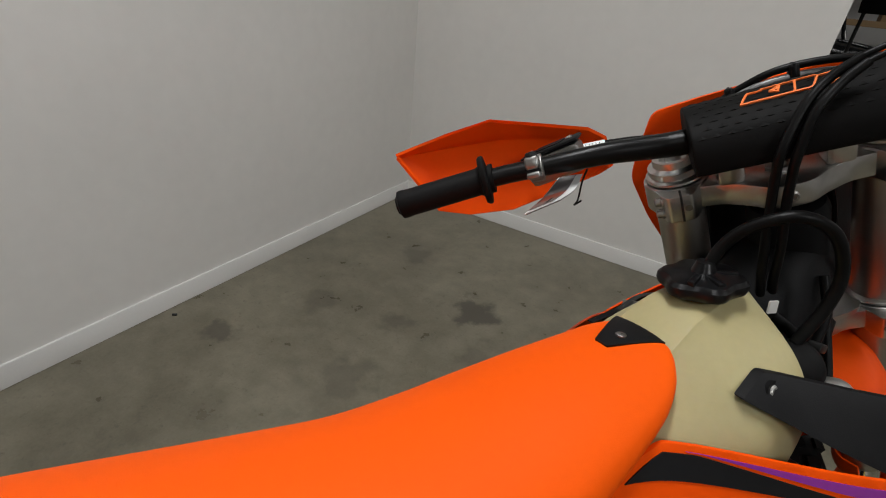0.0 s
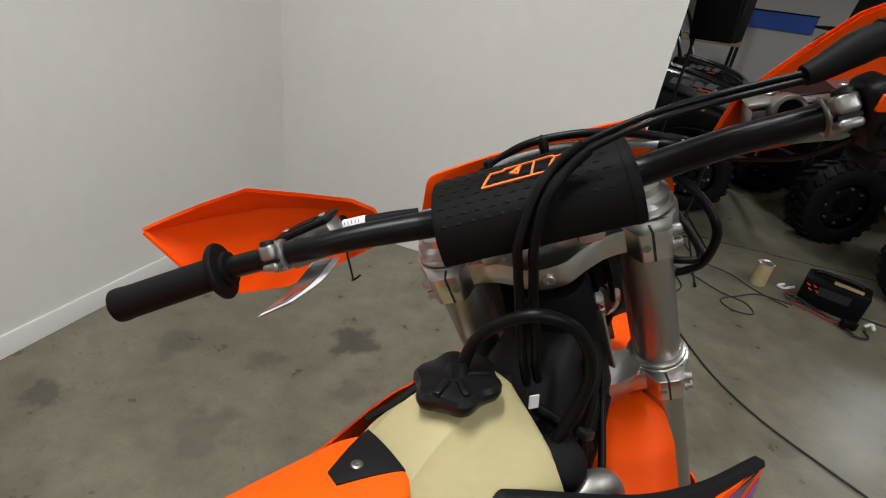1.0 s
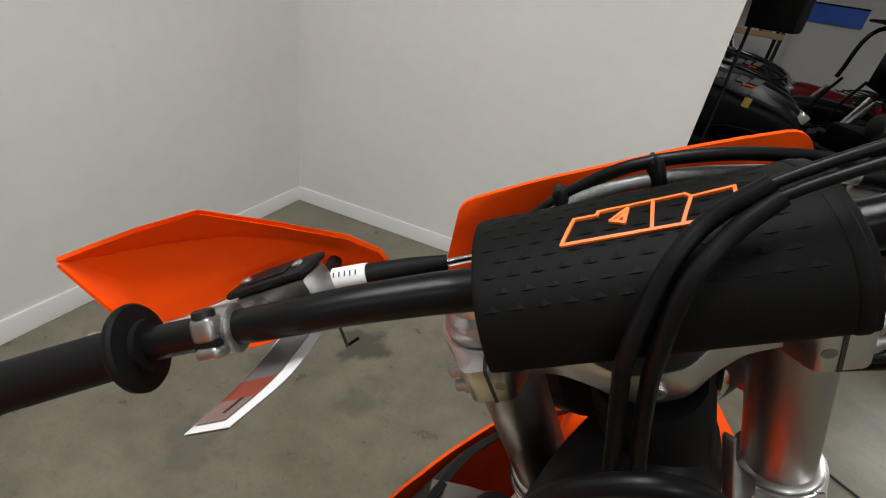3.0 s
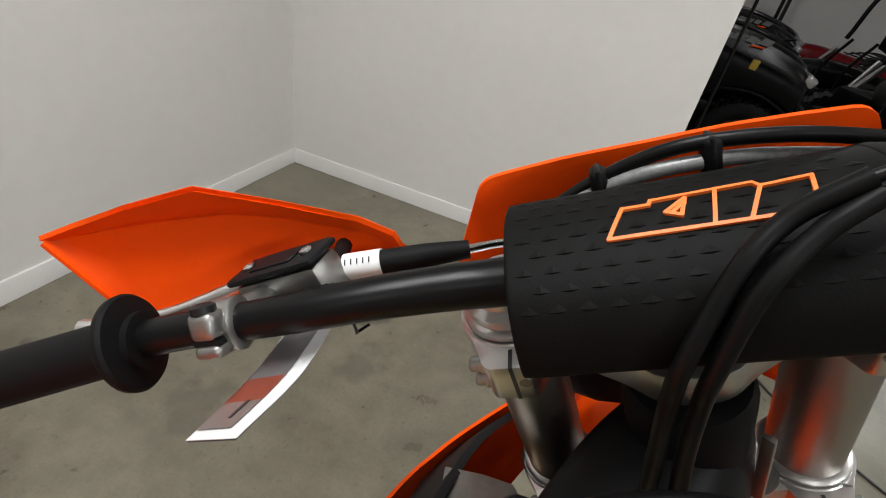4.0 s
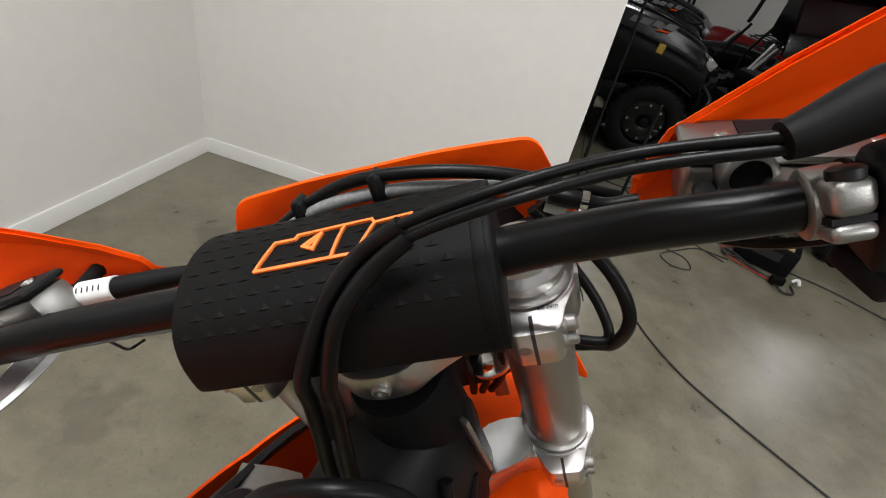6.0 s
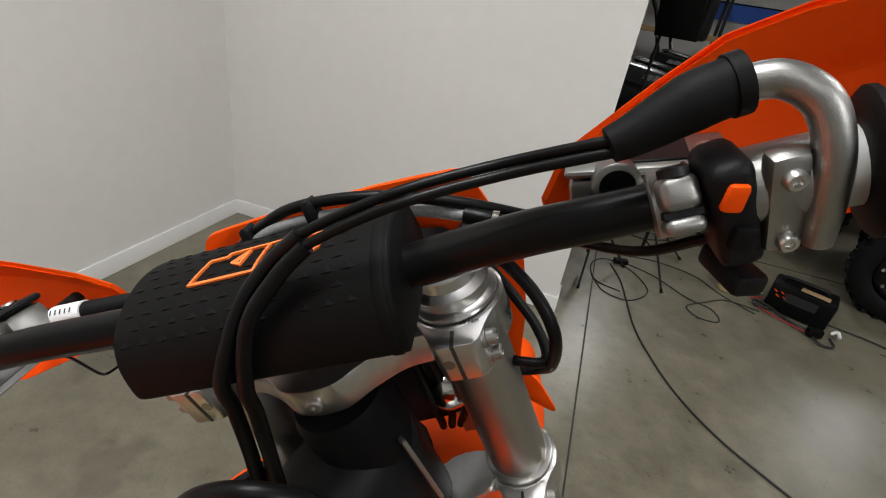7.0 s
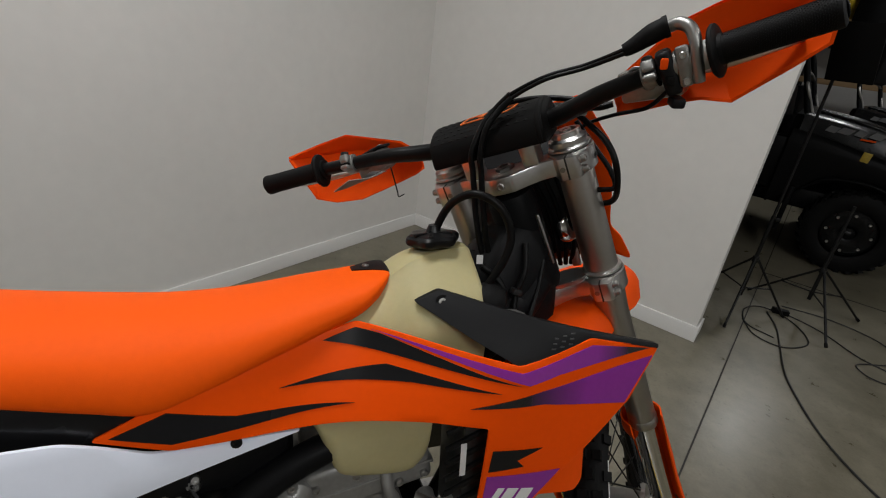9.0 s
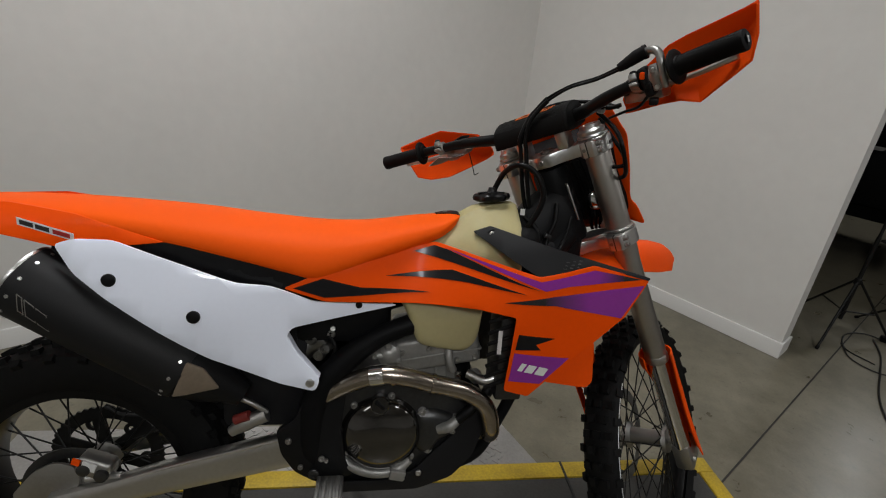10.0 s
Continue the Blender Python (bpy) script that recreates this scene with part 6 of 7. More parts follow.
def strip(a, b, lift, r0=0, r1=14):
    bm = bmesh.new()
    vs = []
    for k in range(r0, r1 + 1):
        p, q = LT[k], RT[k]
        along = (LT[min(k + 1, 14)] - LT[max(k - 1, 0)]).normalized()
        nrm = along.cross(q - p).normalized()
        nrm = nrm if nrm.z > 0 else -nrm
        vs.append([bm.verts.new(p.lerp(q, s) + nrm * lift) for s in (a, (a + b) / 2, b)])
    for u, v in zip(vs, vs[1:]):
        for k in range(2):
            bm.faces.new((u[k], u[k + 1], v[k + 1], v[k]))
    return thicken(bm, 0.0004)


card = F("hang_tag", strip(0, 1, 0), WHITE_INK, "curled printed hang tag with white border")
for r0, r1, mt, lb in ((0, 7, CARD, "dark grey print"), (7, 10, surface("red_brown_print", (0.20, 0.05, 0.03), 0.3, var=0.25), "dull red printed band"), (10, 13, surface("warm_grey_print", (0.16, 0.135, 0.125), 0.3, var=0.25), "grey printed tip")):
    F("tag_print", strip(0.06, 0.74, 0.0012, r0, r1), mt, lb, card)
    F("tag_print", strip(0.02, 0.97, -0.0012, r0, min(r1 + (1 if r1 == 13 else 0), 14)), CARD, lb, card)
F("tag_bar", strip(0.50, 0.56, 0.0018, 10, 12), BLACK_INK, "unreadable dark line of print", card)

# ---- bike lift ----
LIFT = pose(2.2323, -2.2847, 0, 0, 0, 58.0)
lift = thing("bike_lift", LIFT, "low black bike lift with worn yellow edges", "lift table")
TOP = 0.190
part("deck", block(-1.75, 0.74, -0.27, 0.284, TOP - 0.05, TOP, 0.004), DECK, lift, "worn black lift deck")
for y0, y1 in ((0.2865, 0.350), (-0.335, -0.2725)):
    part("edge_rail", block(-1.80, 0.80, y0, y1, TOP - 0.06, TOP + 0.002, 0.004), YELLOW, lift, "worn yellow painted edge rail")
part("edge_rail", block(0.7425, 0.7995, -0.2725, 0.2865, TOP - 0.06, TOP + 0.002, 0.004), YELLOW, lift, "worn yellow painted front edge")
part("base_frame", block(-1.70, 0.70, -0.25, 0.25, 0.0, TOP - 0.052, 0.01), DECK, lift, "black steel base frame")
wing = part("side_wing", prism([(-1.6, 0.353), (0.165, 0.353), (0.072, 0.56), (-1.6, 0.56)], TOP - 0.03, TOP - 0.012), DIAMOND, lift, "diamond-plate side wing")
part("deck_joint", block(0.236, 0.244, -0.27, 0.351, TOP + 0.0005, TOP + 0.0032), CABLE, lift, "dark joint between the deck sections")
for sx in (-1.5, -0.3):
    part("wing_leg", block(sx - 0.02, sx + 0.02, 0.48, 0.52, 0.0, TOP - 0.03), DECK, lift)
lug = bmesh.new()
for i in range(48):
    for j in range(6):
        q = block(-0.013, 0.013, -0.004, 0.004, 0, 0.0025)
        moved(q, pose(-1.0 + 0.022 * i, 0.372 + 0.031 * j + 0.017 * (i % 2), TOP - 0.012, 0, 0, 45 if (i + j) % 2 else -45))
        join(lug, q)
tagged(part("raised_lugs", lug, DIAMOND, wing), kind="stuff")
part("strap", tube([(0.335, 0.30, TOP + 0.006), (0.30, 0.20, TOP + 0.006), (0.28, 0.08, TOP + 0.006)], 0.006, 8), STANDM, lift, "black hold-down strap")


# ---- tripod stands with work lights ----
def tripod(x, y, feet, hub_z, top):
    t = thing("light_stand", pose(x, y, 0), "black steel tripod light stand on the floor", "light stand", "tripod light stands")
    part("pole", tube([(0, 0, 0.13), (0, 0, hub_z + 0.30)], 0.012, 12), STANDM, t)
    part("upper_pole", tube([(0, 0, hub_z + 0.30), (0, 0, top)], 0.009, 12), STANDM, t)
    part("collar", lathe([(0, 0.016), (0.004, 0.020), (0.036, 0.020), (0.040, 0.016)], (0, 0, hub_z - 0.02), (0, 0, 9), 14), STANDM, t)
    part("lower_collar", lathe([(0, 0.015), (0.024, 0.015)], (0, 0, 0.17), (0, 0, 9), 14), STANDM, t)
    part("knob", lathe([(0, 0.007), (0.015, 0.011), (0.028, 0.009)], (0.014, 0, hub_z + 0.28), (1, 0, hub_z + 0.28), 10), STANDM, t)
    for a, b in feet:
        dx, dy = a - x, b - y
        leg = part("leg", tube([(0.05 * dx, 0.05 * dy, hub_z), (dx, dy, 0.012)], 0.0075, 10), STANDM, t)
        part("foot", tube([(dx * 0.97, dy * 0.97, 0.022), (dx * 1.02, dy * 1.02, 0.008)], 0.010, 10), RUBBER, leg)
        part("brace", tube([(0.03 * dx, 0.03 * dy, 0.185), (0.52 * dx, 0.52 * dy, hub_z * 0.50)], 0.005, 8), STANDM, t)
    return t


tripod(2.339, 0.642, [(2.331, 0.340), (2.612, 0.825), (2.056, 0.87)], 0.396, 1.50)
tripod(2.711, 0.991, [(3.031, 1.235), (2.861, 0.610), (2.372, 1.11)], 0.349, 0.80)
softbox = thing("work_light", pose(2.339, 0.642, 1.50, 0, 0, -20), "black box work light with yellow rim", "work light")
part("housing", block(0.0, 0.22, -0.10, 0.10, 0.0, 0.62, 0.02), UTV_P, softbox)
part("visor", moved(block(0.0, 0.22, -0.012, 0.0, 0.0, 0.30, 0.003), pose(0, -0.10, 0.0, 25, 0, 0)), UTV_P, softbox, "black visor flap")
part("rim", lathe([(0, 0.10), (0.01, 0.12), (0.05, 0.12), (0.06, 0.10)], (-0.02, 0.0, 0.42), (-1, 0.0, 0.42), 24), YELLOW, softbox, "yellow rim")

# ---- floor clutter ----
can = thing("paint_can", pose(3.312, 0.945, 0), "tan-labelled metal can on the floor", "can")
part("body", lathe([(0, 0.048), (0.004, 0.052), (0.165, 0.052), (0.170, 0.050)], (0, 0, 0), (0, 0, 1), 28), surface("can_label", (0.42, 0.33, 0.17), 0.5, var=0.25, scale=30), can)
part("rim", lathe([(0.168, 0.050), (0.172, 0.054), (0.178, 0.054), (0.180, 0.050), (0.172, 0.046), (0.170, 0.0)], (0, 0, 0), (0, 0, 1), 28), ALU, can, "bright metal rim")

js = thing("jump_starter", pose(3.735, 0.850, 0, 0, 0, -22), "black portable jump starter with orange accents", "jump starter")
body = part("case", block(-0.19, 0.17, -0.10, 0.11, 0.005, 0.20, 0.02), UTV_P, js)
part("handle", tube([(-0.15, 0.0, 0.195), (-0.13, 0.0, 0.225), (0.08, 0.0, 0.225), (0.10, 0.0, 0.195)], 0.014, 10), BLACK_P, js, "black carry handle")
part("tag", moved(block(-0.10, 0.06, -0.03, 0.03, 0, 0.003), pose(0.06, -0.06, 0.203, 0, 0, -4)), CARTON, js, "tan cardboard tag")
for k in range(4):
    part("accent", moved(block(-0.012, 0.012, -0.001, 0.001, -0.003, 0.003), pose(-0.16 + 0.02 * k, -0.101, 0.15 - 0.03 * (k % 2), 0, 25, 0)), ORANGE, js, "small orange accent mark")
part("control_panel", moved(block(-0.10, 0.08, -0.001, 0.001, -0.03, 0.03), pose(0.0, -0.101, 0.13)), surface("grey_panel", (0.015, 0.016, 0.018), 0.3), js)
part("cable_coil", tube([(-0.15, -0.12, 0.02), (-0.22, -0.14, 0.02), (-0.24, -0.08, 0.02), (-0.17, -0.10, 0.03), (-0.05, -0.16, 0.02), (0.05, -0.20, 0.02), (0.15, -0.19, 0.03)], 0.009, 8), CABLE, js, "black jumper lead")
part("red_lead", tube([(-0.19, -0.05, 0.05), (-0.26, -0.06, 0.015), (-0.18, -0.16, 0.015), (0.0, -0.21, 0.015), (0.13, -0.23, 0.02)], 0.004, 8), REDM, js, "red jumper lead")
part("clamp", moved(block(-0.045, 0.045, -0.025, 0.025, 0, 0.06, 0.015), pose(0.12, -0.22, 0.005, 0, 0, 30)), UTV_P, js, "black battery clamp")
part("lead_loop", tube([(0.12, -0.26, 0.02), (0.17, -0.30, 0.015), (0.23, -0.26, 0.015), (0.20, -0.20, 0.03)], 0.008, 8), CABLE, js)
part("pale_clip", tube([(0.20, -0.13, 0.03), (0.23, -0.11, 0.05), (0.25, -0.14, 0.03)], 0.010, 8), WHITE_INK, js, "pale plastic clip")
part("white_strap", tube([(-0.22, 0.02, 0.05), (-0.27, 0.0, 0.02), (-0.31, 0.03, 0.012), (-0.28, 0.07, 0.02)], 0.010, 8), WHITE_INK, js, "white strap")


def cable(name, pts, r, label):
    solo(name, tube([(x - 0.02 - 0.01 * y, y + 0.015 + 0.01 * y, r + 0.001) for x, y in pts], r, 8, len(pts) * 10), CABLE, ID, label, "cable", "cables on the floor")


cable("power_cable", [(2.55, 0.80), (2.62, 0.60), (2.66, 0.35), (2.70, 0.08), (2.76, -0.12), (2.88, -0.39), (3.04, -0.605), (3.25, -0.78), (3.60, -1.04), (4.2, -1.5), (5.0, -2.2)], 0.005, "long black power cable across the concrete")
cable("power_cable", [(2.43, 0.55), (2.52, 0.38), (2.68, 0.36), (2.80, 0.55), (2.70, 0.78), (2.52, 0.86), (2.42, 0.72), (2.46, 0.50), (2.62, 0.44)], 0.004, "coiled black cable by the stands")
cable("power_cable", [(2.60, 0.90), (2.85, 0.80), (3.05, 0.62), (3.20, 0.55), (3.22, 0.42), (3.10, 0.40), (3.04, 0.50), (3.16, 0.62), (3.32, 0.74), (3.52, 0.72)], 0.004, "looped black cable beside the can")
cable("power_cable", [(2.62, 1.00), (2.90, 1.05), (3.15, 0.98), (3.30, 0.80), (3.48, 0.66)], 0.004, "thin black cable towards the jump starter")
cable("power_cable", [(3.95, 0.80), (4.2, 0.72), (4.6, 0.50), (5.2, 0.3)], 0.006, "black cable running off across the floor")
solo("adapter_block", moved(block(-0.05, 0.05, -0.025, 0.025, 0.001, 0.035, 0.006), pose(2.592, 0.885, 0, 0, 0, 15)), UTV_P, ID, "black power adapter block", "adapter")
solo("pebble", moved(block(-0.012, 0.010, -0.006, 0.006, 0.0, 0.008, 0.003), pose(0.073, -1.93, 0, 0, 0, 40)), CABLE, ID, "dark scrap lying by the wall", "scrap")


# ---- parked vehicles ----
def fat_wheel(parent, x, y, r, w, side):
    """An off-road tyre with lugs and a dark spoked rim; its axle along y."""
    prof = [(r * 0.58, -0.44), (r * 0.66, -0.5), (r * 0.86, -0.5), (r * 0.97, -0.42), (r * 0.975, 0), (r * 0.97, 0.42), (r * 0.86, 0.5), (r * 0.66, 0.5), (r * 0.58, 0.44)]
    n = 40
    bm = bmesh.new()
    vs = [[bm.verts.new((x + q * math.cos(a), y + k * w, r + q * math.sin(a))) for q, k in prof] for a in (2 * math.pi * i / n for i in range(n))]
    for i in range(n):
        for j in range(len(prof) - 1):
            bm.faces.new((vs[i][j], vs[i][j + 1], vs[(i + 1) % n][j + 1], vs[(i + 1) % n][j]))
    ty = part("tyre", bm, TYRE, parent, "black lugged off-road tyre")
    lg = bmesh.new()
    for i in range(26):
        a = 2 * math.pi * i / 26
        for k in (-1, 1):
            q = block(-0.018, 0.018, -0.2 * w, 0.2 * w, 0.0, 0.022)
            moved(q, Matrix.Translation((x, y, r)) @ Matrix.Rotation(a + k * 0.06, 4, "Y") @ Matrix.Translation((0, k * 0.26 * w, r * 0.968)) @ pose(0, 0, 0, -k * 8, 0, k * 22))
            join(lg, q)
    tagged(part("tread_lug_rest", lg, TYRE, ty), kind="stuff")
    f0 = y + side * w * 0.36
    rim = part("rim", lathe([(0, r * 0.58), (0.03, r * 0.56), (0.05, r * 0.30), (0.03, r * 0.16), (0.0, r * 0.15)], (x, f0 - side * 0.05, r), (x, f0 + side, r), 28), UTV_B, parent, "dark alloy rim")
    for i in range(8):
        a = 2 * math.pi * i / 8
        part("rim_bolt", bolt((x + r * 0.45 * math.cos(a), f0 - side * 0.012, r + r * 0.45 * math.sin(a)), (0, side, 0), 0.012, 0.02), ALU, rim)
    part("hub_cap", lathe([(0, r * 0.14), (0.03, r * 0.13), (0.04, 0.0)], (x, f0 - side * 0.02, r), (x, f0 + side, r), 16), UTV_P, rim)


def utility_vehicle(m):
    """A dark side-by-side utility vehicle that faces +x."""
    u = thing("utility_vehicle", m, "dark side-by-side utility vehicle with lugged tyres", "utility vehicle", "parked off-road vehicles")
    for x in (0.0, -2.0):
        for y, s in ((0.0, -1), (1.3, 1)):
            fat_wheel(u, x, y, 0.345, 0.27, s)
    hood = [[(x, y, z) for y, z in ((0.02, lo), (-0.06, lo + 0.1), (-0.04, hi - 0.08), (0.12, hi), (1.18, hi), (1.34, hi - 0.08), (1.36, lo + 0.1), (1.28, lo))] for x, lo, hi in ((-0.62, 0.74, 1.24), (-0.3, 0.78, 1.20), (0.0, 0.80, 1.14), (0.22, 0.76, 1.06), (0.32, 0.62, 0.96), (0.35, 0.50, 0.80))]
    part("hood", surf(hood, 24, 36, closed=True), UTV_B, u, "glossy dark moulded hood", angle=30)
    part("side_panel", surf([[(x, y, z) for y, z in ((-0.02, lo), (-0.10, lo + 0.02), (-0.11, hi - 0.03), (-0.02, hi))] for x, lo, hi in ((-0.66, 0.46, 1.04), (-0.42, 0.64, 1.03), (-0.2, 0.74, 1.00), (0.1, 0.74, 0.94), (0.30, 0.66, 0.86))], 14, 16, closed=True), UTV_P, u, "black plastic side panel", angle=30)
    part("wheel_arch", tube([(-0.44, -0.10, 0.62), (-0.30, -0.11, 0.74), (0.0, -0.11, 0.76), (0.28, -0.10, 0.66)], 0.014, 10), UTV_P, u, "black wheel arch lip")
    part("marker", moved(block(-0.030, 0.030, -0.008, 0.008, -0.060, 0.060, 0.004), pose(-0.12, -0.106, 0.945, 0, 6, 0)), YELLOW, u, "yellow side reflector")
    for k in range(3):
        part("hood_ridge", tube([(-0.55 + 0.02 * k, 0.16 + 0.16 * k, 1.245), (-0.20, 0.16 + 0.16 * k, 1.196), (0.10, 0.18 + 0.15 * k, 1.118), (0.24, 0.22 + 0.14 * k, 1.055)], [0.012, 0.020, 0.018, 0.008], 10), UTV_B, u, "moulded hood ridge")
    for k, (gx, gw) in enumerate(((-0.40, 0.05), (-0.31, 0.06), (-0.21, 0.045), (-0.10, 0.06))):
        bm = bmesh.new()
        bm.faces.new([bm.verts.new(q) for q in ((gx - gw, -0.056, 1.115), (gx + gw * 0.4, -0.056, 1.105), (gx + gw, -0.048, 1.150), (gx - gw * 0.4, -0.048, 1.160))])
        part("hood_graphic", thicken(bm, 0.003), surface("dull_silver_print", (0.10, 0.10, 0.10), 0.4), u, "pale slanted graphic")
    part("orange_graphic", block(-0.20, -0.10, -0.066, -0.058, 1.085, 1.098), ORANGE, u)
    part("belt_line", tube([(-0.60, -0.07, 1.02), (-0.3, -0.085, 0.985), (0.0, -0.085, 0.93), (0.18, -0.06, 0.88)], 0.010, 8), UTV_B, u, "raised body line")
    part("windscreen_frame", tube([(-0.58, 0.05, 1.22), (-0.72, 0.08, 1.50), (-0.72, 1.2, 1.50), (-0.58, 1.25, 1.22)], 0.014, 10), CAST, u, "bright windscreen frame")
    for y in (0.06, 1.24):
        hl = part("headlight", moved(block(-0.05, 0.05, -0.10, 0.10, -0.04, 0.04, 0.02), pose(0.33, y, 0.93, 0, 30, 0)), surface("headlight_lens", (0.5, 0.5, 0.5), 0.08, metal=0.7), u, "clear headlight lens")
    part("bumper", tube([(0.40, 0.15, 0.45), (0.52, 0.2, 0.60), (0.52, 1.1, 0.60), (0.40, 1.15, 0.45)], 0.025, 12), UTV_P, u, "black tube bumper")
    part("floor_pan", block(-1.6, 0.1, 0.05, 1.25, 0.42, 0.60, 0.03), UTV_P, u)
    part("door", block(-1.35, -0.55, -0.06, 0.0, 0.55, 1.02, 0.04), UTV_P, u, "black half door")
    part("dash", block(-0.70, -0.55, 0.05, 1.25, 0.95, 1.22, 0.05), UTV_P, u)
    for y in (0.02, 1.28):
        part("cage_post", tube([(-0.58, y, 1.15), (-0.95, y, 1.90), (-1.7, y, 1.92), (-1.85, y, 1.05)], 0.025, 12), UTV_P, u, "black roll cage tube")
    part("cage_bar", tube([(-0.95, 0.02, 1.90), (-0.95, 1.28, 1.90)], 0.025, 12), UTV_P, u)
    part("roof", block(-1.75, -0.9, -0.02, 1.32, 1.92, 1.97, 0.02), UTV_P, u, "black roof panel")
    for y in (0.1, 0.72):
        s = part("bench", block(-1.45, -0.95, y, y + 0.5, 0.72, 0.86, 0.05), UTV_P, u, "black seat")
        part("seat_back", moved(block(-0.06, 0.06, 0, 0.5, 0, 0.55, 0.05), pose(-1.45, y, 0.84, 0, -10, 0)), UTV_P, s)
    part("cargo_bed", block(-2.5, -1.75, 0.0, 1.3, 0.78, 1.10, 0.04), UTV_P, u, "black cargo bed")
    part("mud_flap", block(-0.52, -0.48, -0.12, 0.2, 0.22, 0.62, 0.01), UTV_P, u)


utility_vehicle(pose(2.855, 2.345, 0))
utility_vehicle(pose(3.25, 5.1, 0, 0, 0, -12))


def buggy(m, rear=True):
    """A sport side-by-side whose axles lie along its own y, so that it faces +x."""
    u = thing("sport_buggy", m, "black sport buggy with steel muffler and lime spring" if rear else "black sport buggy parked behind another", "buggy", "parked off-road vehicles")
    for x in (0.0, 2.3):
        for y, s in ((0.0, -1), (1.55, 1)):
            fat_wheel(u, x, y, 0.36, 0.30, s)
    for y, k in ((0.12, 1), (1.43, -1)):
        part("trailing_arm", tube([(0.0, y, 0.36), (0.45, y + 0.06 * k, 0.50), (0.9, y + 0.12 * k, 0.52)], [0.05, 0.035, 0.03], 12), UTV_P, u, "black trailing arm")
        sh = part("shock_body", tube([(0.10, y + 0.10 * k, 0.48), (0.42, y + 0.2 * k, 1.05)], 0.028, 14), CAST, u, "grey shock absorber")
    if rear:
        inv = m.inverted()
        put = lambda b: moved(b, inv)
        mf = part("muffler", put(tube([(3.92, 2.80, 0.92), (4.50, 2.86, 0.985)], 0.060, 20)), STEEL, u, "bare steel muffler")
        part("muffler_end", put(lathe([(0, 0.08), (0.01, 0.11), (0.03, 0.11), (0.04, 0.09), (0.045, 0.04)], (3.86, 2.77, 0.93), (2.86, 2.45, 0.90), 28)), CAST_D, mf, "round grey end plate")
        for k in range(3):
            part("tail_pipe", put(tube([(3.98 + 0.17 * k, 2.74, 0.80 - 0.03 * (k % 2)), (4.04 + 0.16 * k, 2.73, 0.90), (4.12 + 0.13 * k, 2.82, 1.00)], 0.010 + 0.004 * (k % 3), 10)), DARKMET, mf)
        for k in range(3):
            part("vent_slit", put(moved(block(-0.07, 0.07, -0.006, 0.006, -0.012, 0.012, 0.003), pose(3.88 + 0.17 * k, 2.66, 1.155, 0, -2, 10))), DARKMET, u, "grey vent slit")
        part("rear_panel", put(moved(block(-0.36, 0.36, -0.02, 0.02, -0.10, 0.10, 0.02), pose(4.10, 2.70, 1.20, -15, -3, 8))), UTV_B, u, "black slotted rear panel")
        part("tail_light", put(moved(block(-0.04, 0.04, -0.012, 0.012, -0.012, 0.012, 0.004), pose(4.17, 2.67, 1.235, 0, 35, 8))), REDM, u, "small red tail light")
        part("upper_panel", put(moved(block(-0.45, 0.35, -0.02, 0.02, -0.16, 0.16, 0.04), pose(4.25, 2.95, 1.44, -20, -4, 8))), surface("dark_red_panel", (0.010, 0.0012, 0.0012), 0.5, spec=0.12), u, "dark red upper bodywork")
        sp = part("shock_rod", put(tube([(4.56, 2.78, 0.82), (4.68, 2.84, 1.24)], 0.022, 12)), CAST, u, "grey shock absorber")
        coil = [(4.57 + 0.10 * t + 0.05 * math.cos(2 * math.pi * 8 * t), 2.79 + 0.05 * t + 0.05 * math.sin(2 * math.pi * 8 * t), 0.86 + 0.35 * t) for t in np.linspace(0, 1, 65)]
        part("spring", put(tube(coil, 0.011, 8, 180)), GREENM, sp, "lime green coil spring")
    part("chassis", block(-0.15, 2.3, 0.40, 1.15, 0.36, 0.62, 0.05), UTV_P, u)
    part("gearbox", block(-0.1, 0.4, 0.5, 1.0, 0.58, 0.86, 0.05), UTV_P, u, "dark gearbox housing")
    for k in range(3):
        part("frame_tube", tube([(-0.1 + 0.25 * k, 0.35, 0.62), (-0.05 + 0.25 * k, 0.4, 0.90), (0.1 + 0.25 * k, 0.4, 1.20)], 0.016, 10), UTV_P, u, "black frame tube")
    for y in (0.1, 1.35):
        if rear:
            part("red_trim", tube([(0.6, y, 1.0), (1.2, y, 0.95), (1.6, y, 0.90)], 0.03, 10), REDM, u, "red trim rail")
        part("cage_post", tube([(0.55, y + 0.05, 1.15), (0.75, y + 0.08, 1.72), (1.5, y + 0.08, 1.76), (2.0, y, 1.1)], 0.026, 12), UTV_P, u, "black roll cage tube")
    part("roof", moved(block(-0.5, 0.5, 0.1, 1.45, -0.015, 0.015, 0.01), pose(1.1, 0, 1.78, 0, 3, 0)), UTV_P, u, "black roof panel")
    part("door", block(0.9, 1.7, 0.05, 0.12, 0.55, 0.98, 0.03), UTV_P, u, "black side door")
    part("nose", block(1.75, 2.6, 0.35, 1.2, 0.6, 0.95, 0.10), UTV_B, u, "dark nose cowl")
    return u


buggy(pose(4.08, 2.385, 0, 0, 0, 20))
buggy(pose(3.80, 3.75, 0, 0, 0, 12), rear=False)

# black cover hung on a frame, dark and matt
cover = solo("black_tarp", moved(thicken(surf([[(x, 0.02 * math.sin(5 * x + 3 * z), z) for x in (0, 0.3, 0.6, 0.9, 1.2)] for z in (0.0, 0.3, 0.6, 0.9, 1.2)], 24, 24), 0.004), pose(3.70, 3.05, 1.22, -25, 18, 10)), UTV_P, ID, "black tarp draped over a parked vehicle", "tarp")

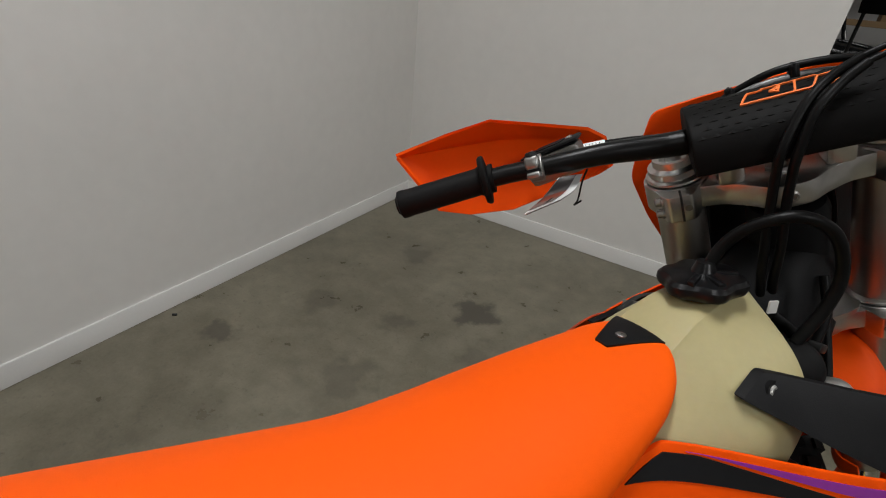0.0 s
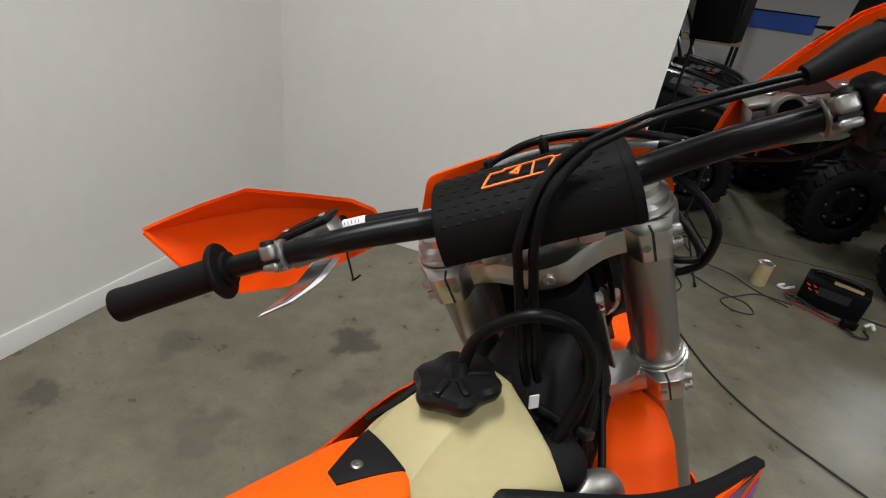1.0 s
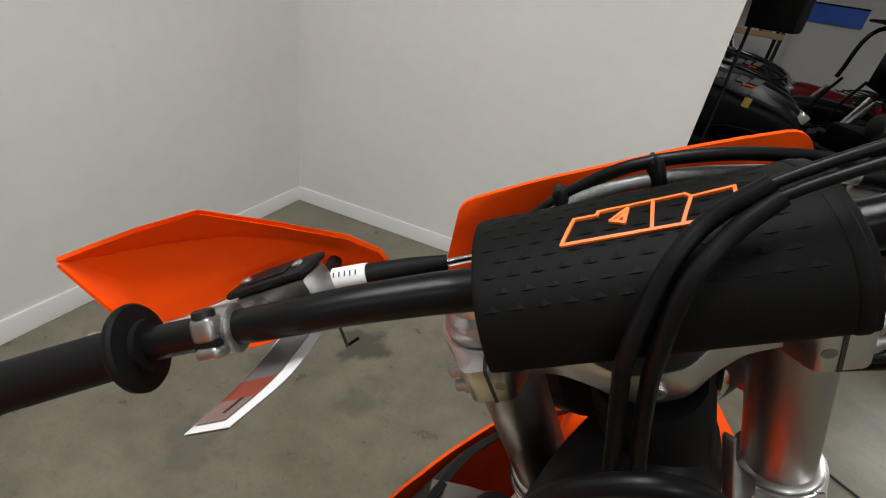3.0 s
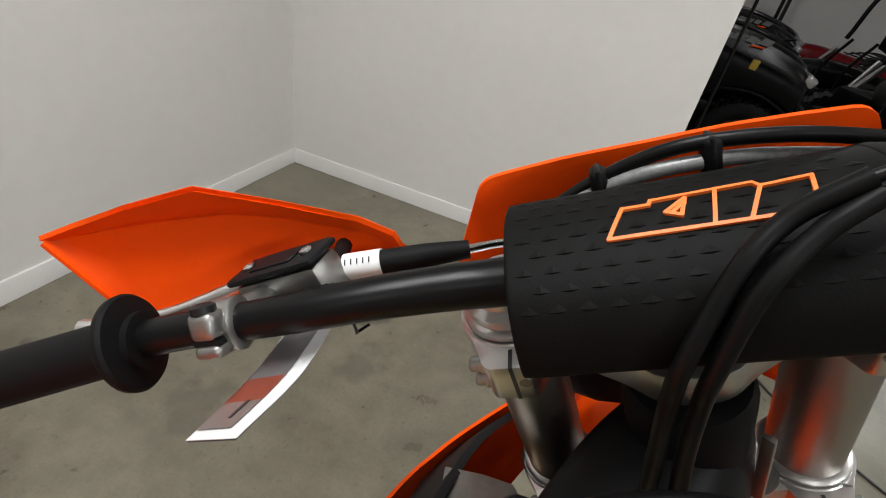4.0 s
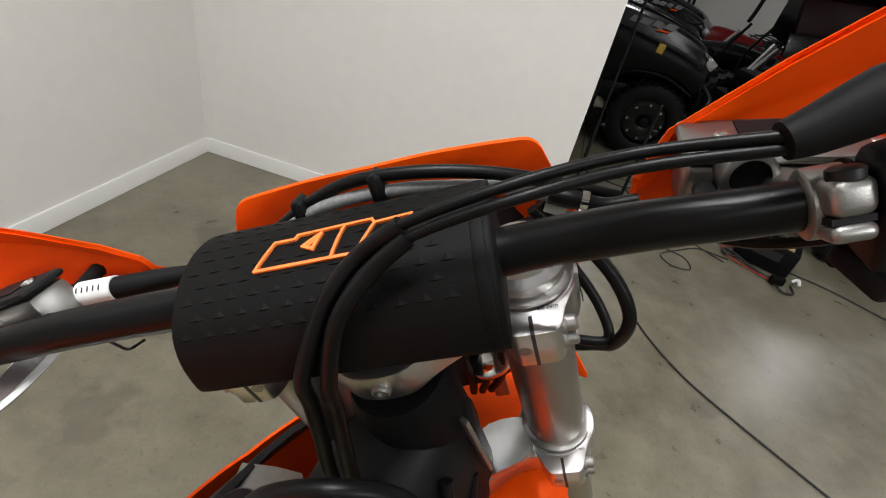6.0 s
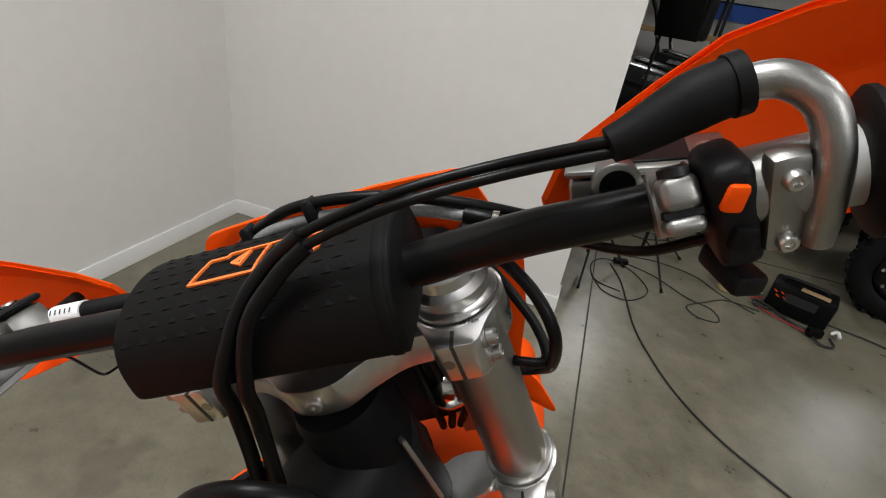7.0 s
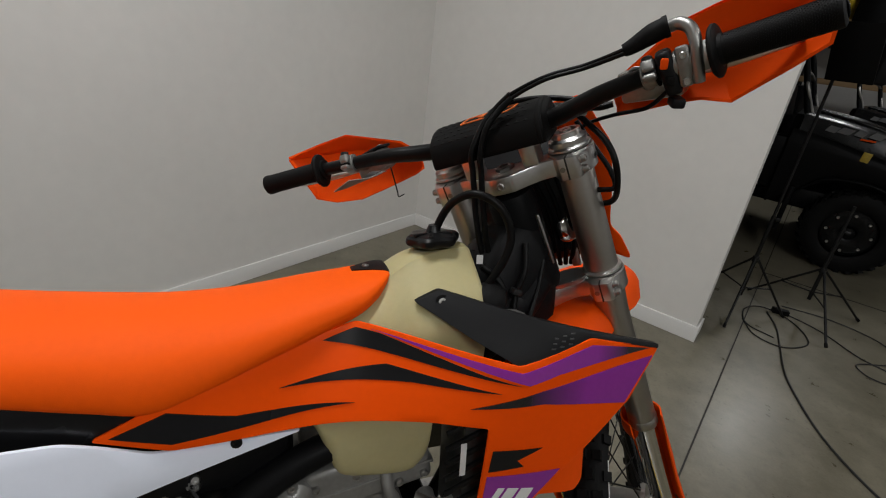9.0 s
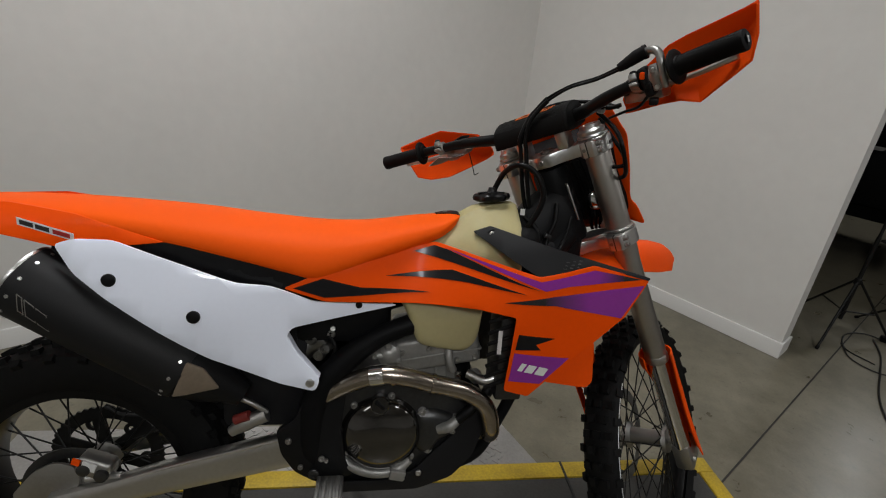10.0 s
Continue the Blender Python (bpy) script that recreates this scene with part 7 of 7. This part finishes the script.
# quad bikes at the edge of the aisle and behind the buggies
def quad_bike(m, paint, label):
    quad = thing("quad_bike", m, label, "quad bike", "parked off-road vehicles")
    for x in (0.0, 1.25):
        for y, k in ((0.0, -1), (0.95, 1)):
            fat_wheel(quad, x, y, 0.33, 0.26, k)
    part("body", surf([[(x, y, z) for y, z in ((0.30, lo), (0.26, (lo + hi) / 2), (0.34, hi), (0.61, hi), (0.69, (lo + hi) / 2), (0.65, lo))] for x, lo, hi in ((-0.25, 0.45, 0.80), (0.1, 0.40, 0.92), (0.5, 0.38, 0.86), (0.9, 0.40, 0.90), (1.5, 0.55, 0.85))], 20, 24, closed=True), paint, quad, "glossy body and seat", angle=30)
    for x in (0.0, 1.25):
        part("fender", thicken(surf([[(x + dx, y, z) for dx, z in ((-0.42, 0.62), (-0.25, 0.76), (0.05, 0.80), (0.35, 0.70))] for y in (-0.12, 0.2, 0.47, 0.75, 1.07)], 10, 16), 0.01), UTV_P, quad, "black plastic mudguard")
    part("handlebar", tube([(0.30, 0.10, 1.08), (0.28, 0.35, 1.04), (0.28, 0.60, 1.04), (0.30, 0.85, 1.08)], 0.013, 12), STANDM, quad)
    part("rack", tube([(-0.30, 0.2, 0.86), (-0.30, 0.75, 0.86), (0.05, 0.75, 0.95), (0.05, 0.2, 0.95)], 0.012, 10), STANDM, quad, "black tube rack")
    for y in (0.22, 0.73):
        part("lamp", lathe([(0, 0.035), (0.03, 0.05), (0.04, 0.045), (0.042, 0.0)], (1.48, y, 0.80), (3, y, 0.82), 16), LENS, quad, "clear round headlight")
    for k in range(4):
        part("rack_bar", tube([(-0.32 + 0.10 * k, 0.16, 0.885 + 0.02 * k), (-0.32 + 0.10 * k, 0.79, 0.885 + 0.02 * k)], 0.009, 8), STANDM, quad)


LENS = surface("lamp_lens", (0.5, 0.5, 0.5), 0.08, metal=0.7)
DARK_RED = surface("dark_red_body", (0.10, 0.005, 0.006), 0.25, spec=0.4)
quad_bike(pose(4.40, 1.225, 0, 0, 0, -25), UTV_B, "black quad bike with lugged tyres, partly seen")
quad_bike(pose(3.05, 4.05, 0, 0, 0, 8), UTV_B, "black quad bike parked behind the utility vehicle")
quad_bike(pose(4.65, 4.55, 0, 0, 0, 14), DARK_RED, "dark red quad bike in the second row")
quad_bike(pose(3.20, 6.35, 0, 0, 0, -6), DARK_RED, "dark red quad bike near the storage shelf")
quad_bike(pose(5.10, 6.45, 0, 0, 0, 10), UTV_B, "black quad bike in the back row")

# far side of the room
def banner(x, z, w, h):
    t = thing("wall_banner", pose(x, 8.97, z), "bright blue banner on the far white wall", "banner", "blue wall banners")
    part("cloth", thicken(surf([[(u * w, -0.02 - 0.008 * math.sin(9 * u + k), v * h) for u in (0, 0.2, 0.4, 0.6, 0.8, 1.0)] for k, v in enumerate((0, 0.5, 1.0))], 8, 24), 0.003), BLUEM, t)
    part("rail", tube([(0, -0.03, h), (w, -0.03, h)], 0.012, 8), STANDM, t)


banner(3.45, 1.80, 1.6, 0.30)
banner(6.05, 1.48, 1.4, 0.30)


def shelf(x, y, w, tiers):
    t = thing("storage_shelf", pose(x, y, 0), "tan wooden storage shelf on steel posts", "shelf", "storage shelves")
    for sx in (-w / 2, w / 2):
        for sy in (-0.25, 0.25):
            part("upright", block(sx - 0.025, sx + 0.025, sy - 0.025, sy + 0.025, 0, tiers[-1] + 0.03), STANDM, t)
    for z in tiers:
        part("board", block(-w / 2 - 0.03, w / 2 + 0.03, -0.3, 0.3, z, z + 0.09, 0.004), CARTON, t, "tan shelf board")


shelf(2.75, 7.9, 1.9, (0.5, 1.42, 2.20))
for x, z, s in ((-0.5, 2.29, 0.36), (0.1, 2.29, 0.30), (0.62, 2.29, 0.40), (-0.4, 0.59, 0.4), (0.4, 0.59, 0.36), (0.72, 1.51, 0.16)):
    solo("cardboard_box", block(-s / 2, s / 2, -0.2, 0.2, 0, s * 0.8, 0.004), CARTON, pose(2.75 + x, 7.9, z), "closed brown cardboard box on the shelf", "box", "boxes on the shelf")


def sedan(m):
    """A low dark red car body, far behind the buggies."""
    t = thing("dark_red_buggy", m, "dark red low vehicle parked behind the others", "vehicle", "parked off-road vehicles")
    part("body", surf([[(x, y, z) for y, z in ((-0.7, lo), (-0.75, (lo + hi) / 2), (-0.6, hi), (0.6, hi), (0.75, (lo + hi) / 2), (0.7, lo))] for x, lo, hi in ((-1.5, 0.5, 1.0), (-0.8, 0.4, 1.25), (0.2, 0.4, 1.3), (1.0, 0.45, 1.1), (1.5, 0.5, 0.85))], 20, 24, closed=True), surface("dark_red_paint", (0.06, 0.004, 0.005), 0.25, spec=0.4), t, "dark red body", angle=30)
    for x in (-1.0, 1.0):
        for y, k in ((-0.7, -1), (0.7, 1)):
            fat_wheel(t, x, y, 0.34, 0.26, k)
    for y in (-0.55, 0.55):
        part("cage_post", tube([(-0.7, y, 1.2), (-0.4, y, 1.75), (0.4, y, 1.75), (0.8, y, 1.15)], 0.025, 10), UTV_P, t, "black roll cage tube")


sedan(pose(6.3, 5.6, 0, 0, 0, 160))
